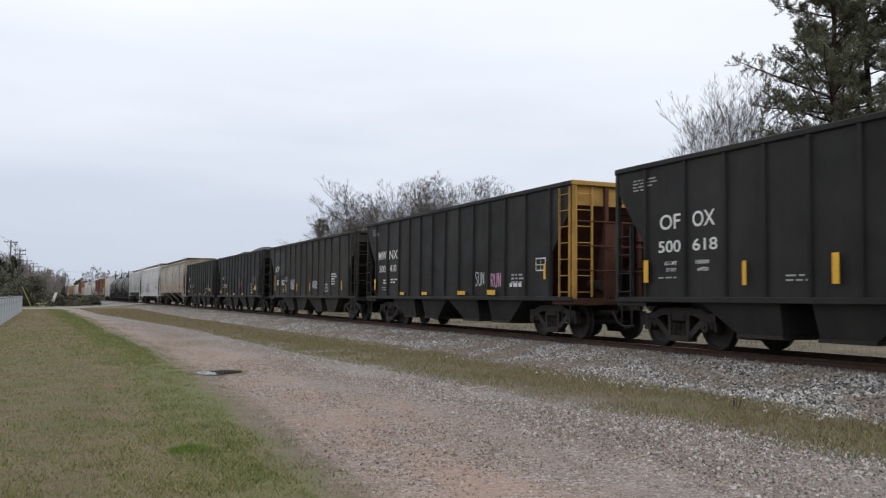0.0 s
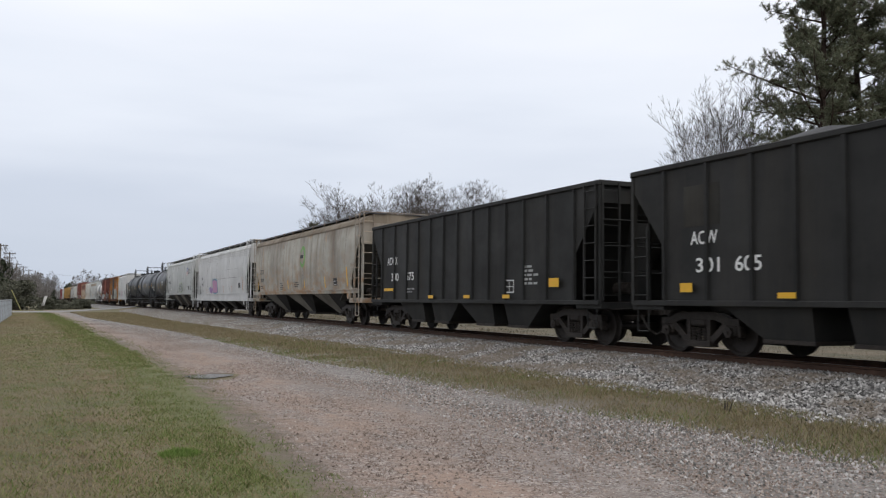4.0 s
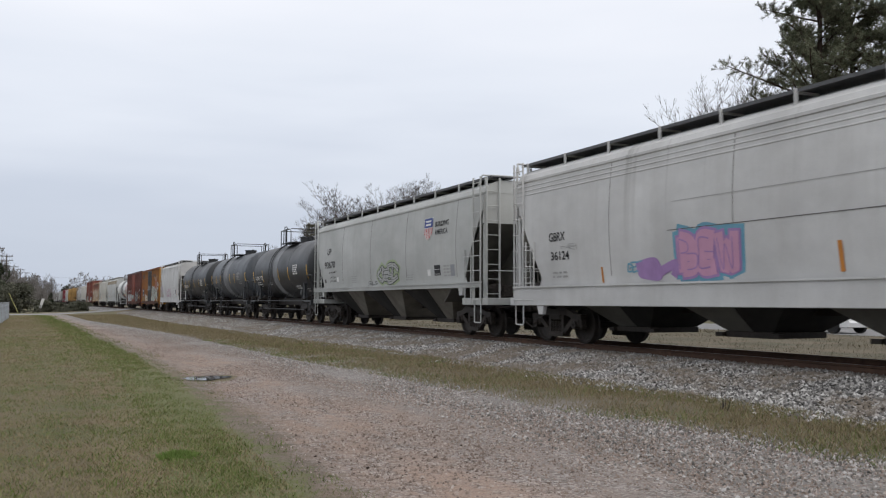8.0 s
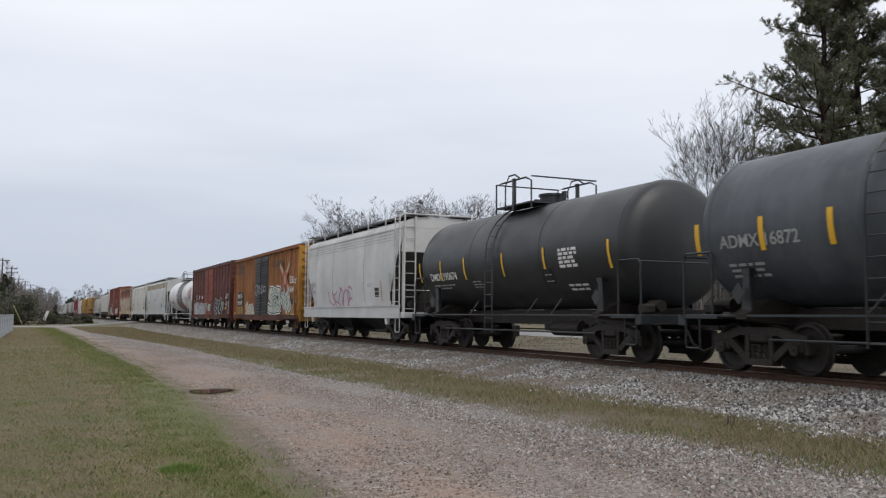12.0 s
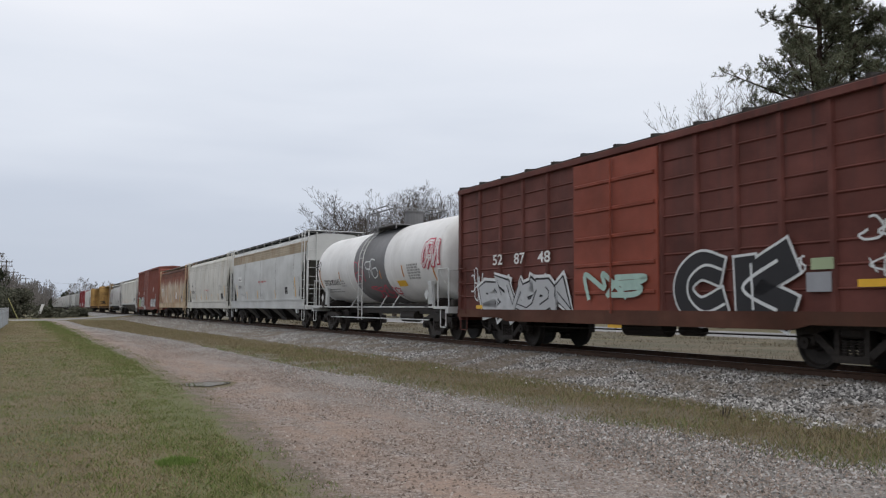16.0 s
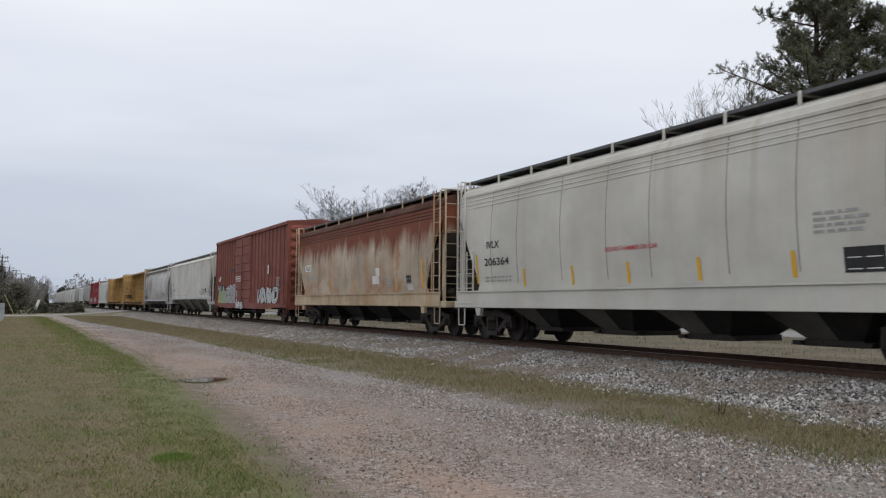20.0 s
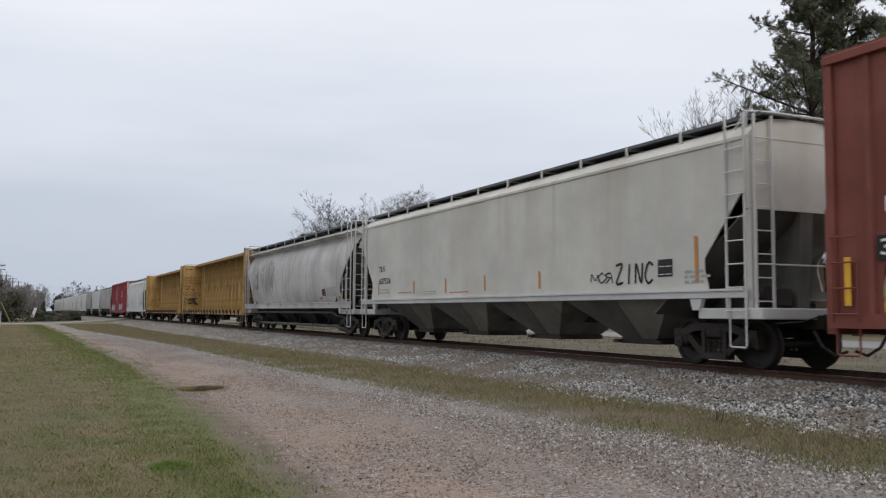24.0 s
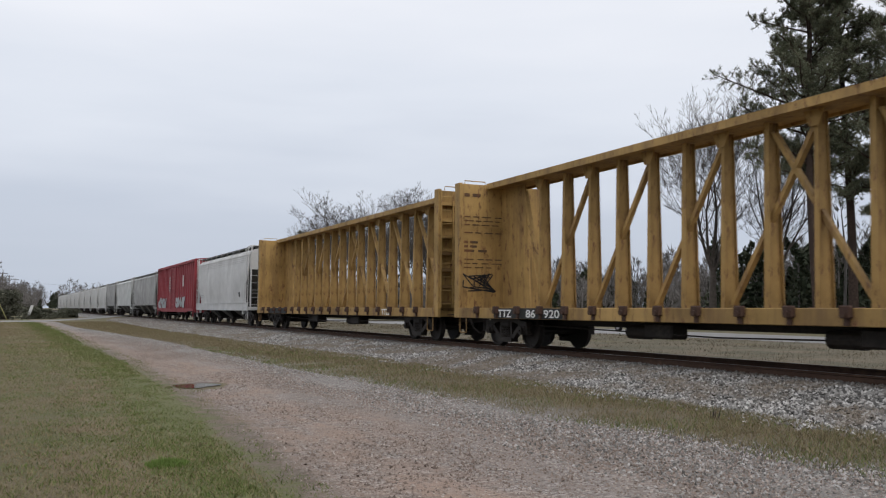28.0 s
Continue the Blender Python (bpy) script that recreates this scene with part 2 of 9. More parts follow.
    nt.links.new(ramp_of(nt, pa, 0, 1, (rough + 0.14,) * 3 + (1,), (rough,) * 3 + (1,)), b.inputs["Roughness"])
    bump_to(nt, b, noise_of(nt, co, 1.3, (1, 1, 1), seed + 13, 5, 0.5), relief, 0.05)
    return m


def plain(name, col, rough=0.6, metal=0.0, vary=0.25, scale=14.0, relief=0.1):
    m, nt, b = material(name)
    tc = nt.nodes.new("ShaderNodeTexCoord")
    n1 = noise_of(nt, tc.outputs["Object"], scale, (1, 1, 1), 2, 5)
    n2 = noise_of(nt, tc.outputs["Object"], scale * 0.08, (1, 1, 1), 5, 3)
    c = mix_of(nt, ramp_of(nt, n1, 0.3, 0.7), tuple(x * (1 - vary) for x in col), tuple(min(1, x * (1 + vary)) for x in col))
    c = mix_of(nt, ramp_of(nt, n2, 0.35, 0.65), c, tuple(x * (1 - vary * 0.6) for x in col))
    nt.links.new(c, b.inputs["Base Color"])
    b.inputs["Roughness"].default_value, b.inputs["Metallic"].default_value = rough, metal
    if max(col) < 0.1 and rough > 0.4:
        b.inputs["Specular IOR Level"].default_value = 0.25
    if relief:
        bump_to(nt, b, n1, relief, 0.01)
    return m


def scattered(name, cols, rough=0.9, drift=None, scale=0.6):
    """Many joined small pieces, each with its own tone; drift: a second tone that comes and goes in patches."""
    m, nt, b = material(name)
    g = nt.nodes.new("ShaderNodeNewGeometry")
    r = nt.nodes.new("ShaderNodeValToRGB")
    e = r.color_ramp.elements
    e[0].color, e[1].color = (*cols[0], 1), (*cols[-1], 1)
    for k, c in enumerate(cols[1:-1]):
        e.new((k + 1) / (len(cols) - 1)).color = (*c, 1)
    nt.links.new(g.outputs["Random Per Island"], r.inputs[0])
    col = r.outputs[0]
    if drift:
        co = nt.nodes.new("ShaderNodeTexCoord").outputs["Object"]
        col = mix_of(nt, ramp_of(nt, noise_of(nt, co, scale, (1, 1, 1), 3, 6, 0.65), 0.45, 0.57), col, mix_of(nt, 0.8, col, drift))
    nt.links.new(col, b.inputs["Base Color"])
    b.inputs["Roughness"].default_value = rough
    b.inputs["Specular IOR Level"].default_value = 0.2
    return m


M = {}
M["iron"] = plain("cast_iron", (0.031, 0.025, 0.021), 0.6, 0.0, 0.55, 14)
M["wheel"] = plain("wheel_steel", (0.028, 0.023, 0.02), 0.6, 0.0, 0.45, 10)
M["winch"] = plain("rusty_winch_steel", (0.075, 0.042, 0.03), 0.75, 0.0, 0.5, 12)
M["tread"] = plain("polished_tread", (0.35, 0.34, 0.33), 0.3, 0.9, 0.2, 20)
M["black"] = paint("black_car_paint", (0.027, 0.028, 0.028), (0.055, 0.05, 0.045), 0.5, 0.3, 0.0, rough=0.5, seed=3)
M["coalcar"] = paint("worn_black_car_paint", (0.021, 0.021, 0.020), (0.042, 0.038, 0.032), 0.55, 0.3, 0.10, (0.06, 0.035, 0.022), 0.55, 11)
M["olivecar"] = paint("faded_black_car_paint", (0.033, 0.031, 0.026), (0.058, 0.05, 0.04), 0.6, 0.3, 0.15, (0.07, 0.04, 0.025), 0.6, 17)
M["rustend"] = paint("rust_brown_car_paint", (0.10, 0.04, 0.025), (0.05, 0.03, 0.02), 0.5, 0.4, 0.2, (0.10, 0.035, 0.02), 0.7, 7)
M["yellowend"] = paint("mustard_end_paint", (0.42, 0.25, 0.06), (0.10, 0.06, 0.035), 0.6, 0.3, 0.4, (0.12, 0.05, 0.03), 0.6, 9)
M["coal"] = plain("coal", (0.012, 0.012, 0.013), 0.55, 0, 0.6, 9, 1.0)
M["white_mark"] = plain("white_lettering", (0.72, 0.72, 0.70), 0.6, 0, 0.12, 6, 0)
M["grey_mark"] = plain("faded_lettering", (0.36, 0.36, 0.35), 0.7, 0, 0.25, 6, 0)
M["faint_mark"] = plain("worn_dark_lettering", (0.13, 0.12, 0.115), 0.7, 0, 0.3, 6, 0)
M["black_mark"] = plain("black_lettering", (0.03, 0.03, 0.032), 0.6, 0, 0.3, 6, 0)
M["red_mark"] = plain("red_lettering", (0.50, 0.05, 0.05), 0.6, 0, 0.2, 6, 0)
M["blue_mark"] = plain("blue_shield_paint", (0.04, 0.07, 0.28), 0.6, 0, 0.2, 6, 0)
M["green_mark"] = plain("green_logo_paint", (0.17, 0.36, 0.10), 0.6, 0, 0.3, 5, 0)
M["reflector"] = plain("yellow_reflector", (0.75, 0.42, 0.02), 0.5, 0, 0.15, 5, 0)
M["orange_reflector"] = plain("orange_reflector", (0.52, 0.20, 0.03), 0.5, 0, 0.15, 5, 0)
M["tan"] = paint("tan_hopper_paint", (0.44, 0.42, 0.365), (0.22, 0.165, 0.11), 0.5, 0.32, 0.30, (0.33, 0.18, 0.075), 0.6, 23, top_rust=(5.0, 6.1), top_col=(0.15, 0.105, 0.07), bands=(0.5, (0.14, 0.105, 0.075)), rscale=0.6, top_freq=1.2, top_amp=2.6, runs=(0.75, (0.13, 0.09, 0.06), 4.3, 3.4), low=((0.36, 0.19, 0.075), 1.2, 3.4))
M["tanroof"] = paint("brown_stained_roof_paint", (0.24, 0.20, 0.15), (0.12, 0.08, 0.05), 0.9, 0.3, 0.3, (0.16, 0.09, 0.05), 0.7, 25)
M["browneave"] = paint("brown_stained_eave_paint", (0.40, 0.34, 0.25), (0.24, 0.15, 0.08), 0.9, 0.3, 0.34, (0.20, 0.085, 0.036), 0.7, 38, rscale=0.9)
M["ghost"] = paint("faded_lettering_ghost_paint", (0.12, 0.075, 0.045), (0.2, 0.08, 0.03), 0.8, 0.3, 0.3, (0.22, 0.08, 0.03), 0.7, 72)
M["white"] = paint("white_hopper_paint", (0.545, 0.545, 0.535), (0.36, 0.35, 0.33), 0.35, 0.13, 0.0, rough=0.5, seed=31, fine=0.15, runs=(0.55, (0.22, 0.21, 0.20), 4.5, 2.4))
M["lightgrey"] = paint("light_grey_hopper_paint", (0.505, 0.515, 0.505), (0.34, 0.33, 0.31), 0.3, 0.14, 0.0, rough=0.5, seed=37, fine=0.2, runs=(0.3, (0.26, 0.24, 0.21), 4.4, 2.6))
M["cream"] = paint("cream_hopper_paint", (0.55, 0.54, 0.495), (0.42, 0.36, 0.27), 0.3, 0.13, 0.0, rough=0.5, seed=41, fine=0.15, runs=(0.35, (0.36, 0.29, 0.19), 4.5, 2.8))
M["upgrey"] = paint("mid_grey_hopper_paint", (0.44, 0.45, 0.435), (0.29, 0.28, 0.255), 0.3, 0.12, 0.0, rough=0.5, seed=43, runs=(0.3, (0.24, 0.23, 0.21), 4.4, 3.0))
M["rusty"] = paint("rust_streaked_hopper_paint", (0.49, 0.42, 0.33), (0.38, 0.20, 0.085), 0.75, 0.25, 0.34, (0.32, 0.13, 0.043), 0.7, 47, top_rust=(4.38, 5.0), top_col=(0.15, 0.042, 0.02), rscale=0.8, top_freq=1.5, top_amp=3.0, runs=(0.85, (0.19, 0.062, 0.028), 4.4, 2.4), low=((0.34, 0.14, 0.048), 0.9, 3.0))
M["rustsill"] = paint("rust_stained_sill_paint", (0.52, 0.42, 0.29), (0.36, 0.18, 0.07), 0.8, 0.25, 0.42, (0.30, 0.12, 0.042), 0.7, 48, rscale=1.2)
M["stained"] = paint("stained_white_hopper_paint", (0.49, 0.48, 0.465), (0.27, 0.25, 0.235), 0.4, 0.22, 0.0, rough=0.5, seed=53, fine=0.1, bands=(0.45, (0.26, 0.24, 0.225)), runs=(0.7, (0.21, 0.19, 0.175), 4.3, 3.0))
M["soot_stain"] = paint("brown_soot_stain", (0.275, 0.255, 0.24), (0.36, 0.34, 0.325), 0.8, 0.25, 0.0, rough=0.6, seed=54)
M["washed"] = paint("rain_washed_white_paint", (0.55, 0.545, 0.535), (0.42, 0.41, 0.40), 0.7, 0.15, 0.0, rough=0.5, seed=55)
M["seam"] = plain("dirt_caught_in_weld_seams", (0.20, 0.19, 0.175), 0.8, 0, 0.35, 3, 0)
M["faded_red"] = plain("faded_red_cross_paint", (0.36, 0.085, 0.045), 0.7, 0, 0.3, 5, 0)
M["tan_patch"] = plain("tan_primer_patch", (0.46, 0.38, 0.25), 0.7, 0, 0.2, 4, 0)
M["sootgrey"] = paint("soot_grey_hopper_paint", (0.36, 0.36, 0.35), (0.16, 0.15, 0.14), 0.7, 0.25, 0.0, rough=0.6, seed=57)
# dark chute tone, also the painted shade of the hopper end hollows
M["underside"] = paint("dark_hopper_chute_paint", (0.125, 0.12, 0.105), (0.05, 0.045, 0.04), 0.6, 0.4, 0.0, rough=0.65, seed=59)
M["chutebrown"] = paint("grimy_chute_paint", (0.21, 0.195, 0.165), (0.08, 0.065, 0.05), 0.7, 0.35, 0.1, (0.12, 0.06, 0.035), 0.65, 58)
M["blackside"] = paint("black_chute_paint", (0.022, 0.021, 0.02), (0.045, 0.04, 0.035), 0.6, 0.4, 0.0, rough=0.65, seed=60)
M["grating"] = plain("galvanised_grating", (0.10, 0.102, 0.106), 0.6, 0.2, 0.3, 9)
M["tankblack"] = paint("black_tank_paint", (0.018, 0.020, 0.022), (0.038, 0.039, 0.041), 0.45, 0.25, 0.0, rough=0.36, seed=61, relief=0.05, gloss=0.5)
M["tankgrey"] = paint("bleached_black_tank_paint", (0.062, 0.071, 0.083), (0.125, 0.134, 0.146), 0.55, 0.4, 0.0, rough=0.42, seed=63, relief=0.05, gloss=0.5)
M["tankband"] = paint("pale_grey_band_paint", (0.27, 0.28, 0.29), (0.10, 0.105, 0.11), 0.6, 0.3, 0.0, rough=0.5, seed=64, relief=0.05)
M["tankwhite"] = paint("white_tank_paint", (0.68, 0.68, 0.67), (0.40, 0.38, 0.36), 0.35, 0.10, 0.0, rough=0.4, seed=67, relief=0.05)
M["tankmid"] = paint("grey_tank_band_paint", (0.16, 0.16, 0.165), (0.10, 0.10, 0.10), 0.5, 0.2, 0.0, rough=0.5, seed=68, relief=0.05)
M["orangebox"] = paint("faded_orange_boxcar_paint", (0.30, 0.105, 0.03), (0.13, 0.05, 0.03), 0.8, 0.35, 0.36, (0.17, 0.058, 0.028), 0.65, 71, bands=(0.55, (0.15, 0.06, 0.03)), runs=(0.6, (0.09, 0.05, 0.03), 4.6, 3.0))
M["yellowbox"] = paint("yellow_boxcar_end_paint", (0.40, 0.20, 0.03), (0.17, 0.085, 0.035), 0.6, 0.25, 0.15, (0.2, 0.07, 0.03), 0.6, 73)
M["orangepost"] = paint("worn_orange_post_paint", (0.36, 0.155, 0.035), (0.10, 0.05, 0.03), 0.9, 0.3, 0.34, (0.12, 0.05, 0.028), 0.65, 74)
M["blackdoor"] = paint("black_boxcar_door_paint", (0.04, 0.041, 0.042), (0.10, 0.09, 0.08), 0.6, 0.3, 0.1, rough=0.5, seed=75)
M["brownbox"] = paint("oxide_brown_boxcar_paint", (0.132, 0.036, 0.026), (0.06, 0.027, 0.022), 0.6, 0.45, 0.14, (0.10, 0.04, 0.025), 0.62, 79, runs=(0.75, (0.035, 0.024, 0.022), 4.6, 3.2))
M["reddoor"] = paint("red_boxcar_door_paint", (0.245, 0.052, 0.027), (0.13, 0.04, 0.026), 0.5, 0.3, 0.10, (0.12, 0.04, 0.024), 0.55, 83)
M["redbox"] = paint("oxide_red_boxcar_paint", (0.215, 0.062, 0.043), (0.12, 0.045, 0.035), 0.4, 0.25, 0.06, (0.10, 0.03, 0.02), 0.6, 89, runs=(0.4, (0.09, 0.035, 0.028), 5.2, 3.6))
M["crimson"] = paint("crimson_boxcar_paint", (0.27, 0.035, 0.045), (0.14, 0.03, 0.03), 0.45, 0.25, 0.05, rough=0.6, seed=91)
M["boxroof"] = paint("dark_boxcar_roof_paint", (0.055, 0.05, 0.047), (0.10, 0.06, 0.04), 0.5, 0.3, 0.3, rough=0.7, seed=97)
M["beam"] = paint("weathered_yellow_beam_paint", (0.42, 0.265, 0.09), (0.12, 0.07, 0.038), 0.9, 0.35, 0.46, (0.105, 0.045, 0.026), 0.62, 101, fine=0.8, rscale=4.0)
M["beamdark"] = paint("grimy_yellow_deck_paint", (0.24, 0.145, 0.055), (0.09, 0.055, 0.033), 0.85, 0.35, 0.45, (0.085, 0.042, 0.028), 0.7, 103)
M["graf_white"] = plain("white_spray_paint", (0.62, 0.64, 0.64), 0.6, 0, 0.15, 4, 0)
M["graf_black"] = plain("black_spray_paint", (0.025, 0.025, 0.028), 0.6, 0, 0.2, 4, 0)
M["graf_green"] = plain("pale_green_spray_paint", (0.33, 0.40, 0.24), 0.6, 0, 0.15, 4, 0)
M["graf_mint"] = plain("mint_spray_paint", (0.35, 0.50, 0.44), 0.6, 0, 0.2, 4, 0)
M["graf_pink"] = plain("pink_spray_paint", (0.55, 0.29, 0.42), 0.6, 0, 0.15, 4, 0)
M["graf_blue"] = plain("blue_spray_paint", (0.14, 0.34, 0.45), 0.6, 0, 0.15, 4, 0)
M["graf_purple"] = plain("purple_spray_paint", (0.36, 0.22, 0.45), 0.6, 0, 0.15, 4, 0)
M["graf_magenta"] = plain("faded_magenta_spray_paint", (0.42, 0.20, 0.30), 0.6, 0, 0.15, 4, 0)
M["graf_red"] = plain("red_spray_paint", (0.55, 0.06, 0.10), 0.6, 0, 0.15, 4, 0)
M["graf_silver"] = plain("silver_spray_paint", (0.46, 0.47, 0.48), 0.5, 0.2, 0.2, 5, 0)
M["graf_pale"] = plain("off_white_spray_paint", (0.52, 0.55, 0.47), 0.6, 0, 0.4, 7, 0)
M["graf_lime"] = plain("dull_lime_spray_paint", (0.24, 0.31, 0.13), 0.6, 0, 0.2, 4, 0)
M["graf_grey"] = plain("grey_spray_paint", (0.30, 0.31, 0.33), 0.6, 0, 0.2, 4, 0)

# ---- rail car parts ----
SIDE = 1.50  # half width of a car body


def text(parent, words, x, z, w, h, mat, y=-SIDE - 0.006, name="lettering", label=""):
    """Letters on the lane side: left edge x, foot z, width w and height h."""
    cu = bpy.data.curves.new("letters", "FONT")
    cu.body = words
    cu.offset = 0.014
    tmp = bpy.data.objects.new("letters", cu)
    scene.collection.objects.link(tmp)
    me = bpy.data.meshes.new_from_object(tmp)
    bpy.data.objects.remove(tmp)
    bpy.data.curves.remove(cu)
    n = len(me.vertices)
    p = np.empty(n * 3)
    me.vertices.foreach_get("co", p)
    p = p.reshape(n, 3)
    lo, hi = p.min(0), p.max(0)
    out = np.empty_like(p)
    out[:, 0] = x + (p[:, 0] - lo[0]) / (hi[0] - lo[0]) * w
    out[:, 2] = z + (p[:, 1] - lo[1]) / (hi[1] - lo[1]) * h
    out[:, 1] = y if not callable(y) else [y(q) for q in out[:, 2]]
    me.vertices.foreach_set("co", out.ravel())
    me.materials.clear()
    me.materials.append(mat)
    me.update()
    return part(name, me, mat, parent, label)


def plate(parent, name, x0, x1, z0, z1, mat, y=-SIDE - 0.005, label="", lean=0.0):
    s = Shape()
    if callable(y):
        n = 6
        zs = [z0 + (z1 - z0) * k / n for k in range(n + 1)]
        v = [(x + lean * (z - z0), y(z), z) for z in zs for x in (x0, x1)]
        s.add(v, [(2 * k, 2 * k + 1, 2 * k + 3, 2 * k + 2) for k in range(n)])
    else:
        s.add([(x0, y, z0), (x1, y, z0), (x1 + lean, y, z1), (x0 + lean, y, z1), (x0, y + 0.004, z0), (x1, y + 0.004, z0), (x1 + lean, y + 0.004, z1), (x0 + lean, y + 0.004, z1)],
              [(0, 1, 2, 3), (0, 4, 5, 1), (1, 5, 6, 2), (2, 6, 7, 3), (3, 7, 4, 0)])
    return part(name, s, mat, parent, label)


def small_print(parent, x, z, w, rows, mat, y=-SIDE - 0.006, h=0.05, gap=0.05, seed=1):
    """Lines of lettering too small to read."""
    rnd = random.Random(seed)
    s = Shape()
    for k in range(rows):
        zz, xx = z - k * (h + gap), x
        while xx < x + w * rnd.uniform(0.75, 1.0):
            ww = rnd.uniform(0.08, 0.26)
            yy = y(zz) if callable(y) else y
            y2 = y(zz + h) if callable(y) else y
            s.add([(xx, yy, zz), (xx + ww, yy, zz), (xx + ww, y2, zz + h), (xx, y2, zz + h)], [(0, 1, 2, 3)])
            xx += ww + 0.06
    return part("small_print", s, mat, parent)


def ribbon(s, pts, width, y):
    """A flat painted stroke along points (x, z)."""
    n = len(pts)
    v = []
    for i, (x, z) in enumerate(pts):
        x0, z0 = pts[max(i - 1, 0)]
        x1, z1 = pts[min(i + 1, n - 1)]
        d = math.hypot(x1 - x0, z1 - z0) or 1
        nx, nz = -(z1 - z0) / d * width / 2, (x1 - x0) / d * width / 2
        for sg in (-1, 1):
            zz = z + sg * nz
            v.append((x + sg * nx, y(zz) if callable(y) else y, zz))
    s.add(v, [(2 * i, 2 * i + 1, 2 * i + 3, 2 * i + 2) for i in range(n - 1)])


def bent(pts, n=14):
    """A smooth line through a few points."""
    m = len(pts) - 1
    out = []
    for i in range(n + 1):
        u = i / n * m
        k = min(int(u), m - 1)
        f = u - k
        p = [pts[max(k - 1, 0)], pts[k], pts[k + 1], pts[min(k + 2, m)]]
        q = []
        for a in (0, 1):
            q.append(0.5 * (2 * p[1][a] + (p[2][a] - p[0][a]) * f + (2 * p[0][a] - 5 * p[1][a] + 4 * p[2][a] - p[3][a]) * f * f + (3 * p[1][a] - p[0][a] - 3 * p[2][a] + p[3][a]) * f ** 3))
        out.append(tuple(q))
    return out


# hand-drawn strokes in a unit box, for sprayed letters
STROKES = {
    "B": [[(0.18, 0), (0.2, 1)], [(0.2, 0.97), (0.72, 0.88), (0.7, 0.6), (0.24, 0.53)], [(0.24, 0.53), (0.88, 0.45), (0.8, 0.08), (0.18, 0.04)]],
    "C": [[(0.88, 0.85), (0.5, 1), (0.14, 0.72), (0.12, 0.28), (0.45, 0.0), (0.9, 0.18)]],
    "E": [[(0.85, 0.95), (0.2, 0.97), (0.18, 0.5), (0.2, 0.04), (0.88, 0.06)], [(0.22, 0.52), (0.75, 0.54)]],
    "G": [[(0.85, 0.88), (0.4, 1), (0.13, 0.6), (0.2, 0.12), (0.6, 0.0), (0.88, 0.3), (0.85, 0.48), (0.52, 0.46)]],
    "K": [[(0.2, 0), (0.16, 1)], [(0.9, 1), (0.28, 0.5), (0.92, 0)]],
    "M": [[(0.08, 0), (0.16, 1), (0.5, 0.3), (0.84, 1), (0.92, 0)]],
    "N": [[(0.14, 0), (0.18, 1), (0.78, 0.06), (0.86, 1)]],
    "O": [[(0.5, 1), (0.12, 0.7), (0.16, 0.2), (0.52, 0), (0.88, 0.3), (0.84, 0.75), (0.45, 1)]],
    "R": [[(0.16, 0), (0.2, 1)], [(0.2, 0.96), (0.82, 0.86), (0.74, 0.52), (0.24, 0.46)], [(0.36, 0.46), (0.9, 0)]],
    "S": [[(0.86, 0.9), (0.4, 1), (0.14, 0.76), (0.8, 0.34), (0.6, 0.02), (0.1, 0.1)]],
    "U": [[(0.14, 1), (0.13, 0.25), (0.48, 0), (0.85, 0.22), (0.86, 1)]],
    "W": [[(0.06, 1), (0.24, 0), (0.5, 0.72), (0.76, 0), (0.94, 1)]],
    "Z": [[(0.12, 0.95), (0.88, 0.97), (0.12, 0.05), (0.9, 0.04)]],
    "H": [[(0.16, 0), (0.18, 1)], [(0.82, 0), (0.86, 1)], [(0.2, 0.48), (0.84, 0.54)]],
    "I": [[(0.5, 0), (0.52, 1)]],
}


def letter_strokes(word, count, x0, x1, z0, z1, rnd, wild, crowd):
    """Lines of (x, z) points for each letter; without a word, jumbled strokes that spell nothing."""
    n = len(word) if word else count
    w, h = (x1 - x0) / n, z1 - z0
    out = []
    for k in range(n):
        strokes = STROKES[word[k]] if word else STROKES[rnd.choice("BCEGKMNORSUW")]
        tilt, drop = rnd.uniform(-wild, wild), rnd.uniform(0, wild)
        mirror = (not word) and rnd.random() < 0.4
        for st in strokes:
            pts = []
            for u, v in st:
                u = (1 - u if mirror else u) + rnd.uniform(-1, 1) * wild * 0.3
                v = min(1.0, max(0.0, v + rnd.uniform(-1, 1) * wild * 0.3))
                pts.append((x0 + w * (k + 0.5 + (u - 0.5) * crowd + tilt * (v - 0.5)), z0 + h * (drop * 0.5 + (1 - drop) * v)))
            out.append(pts)
    return out


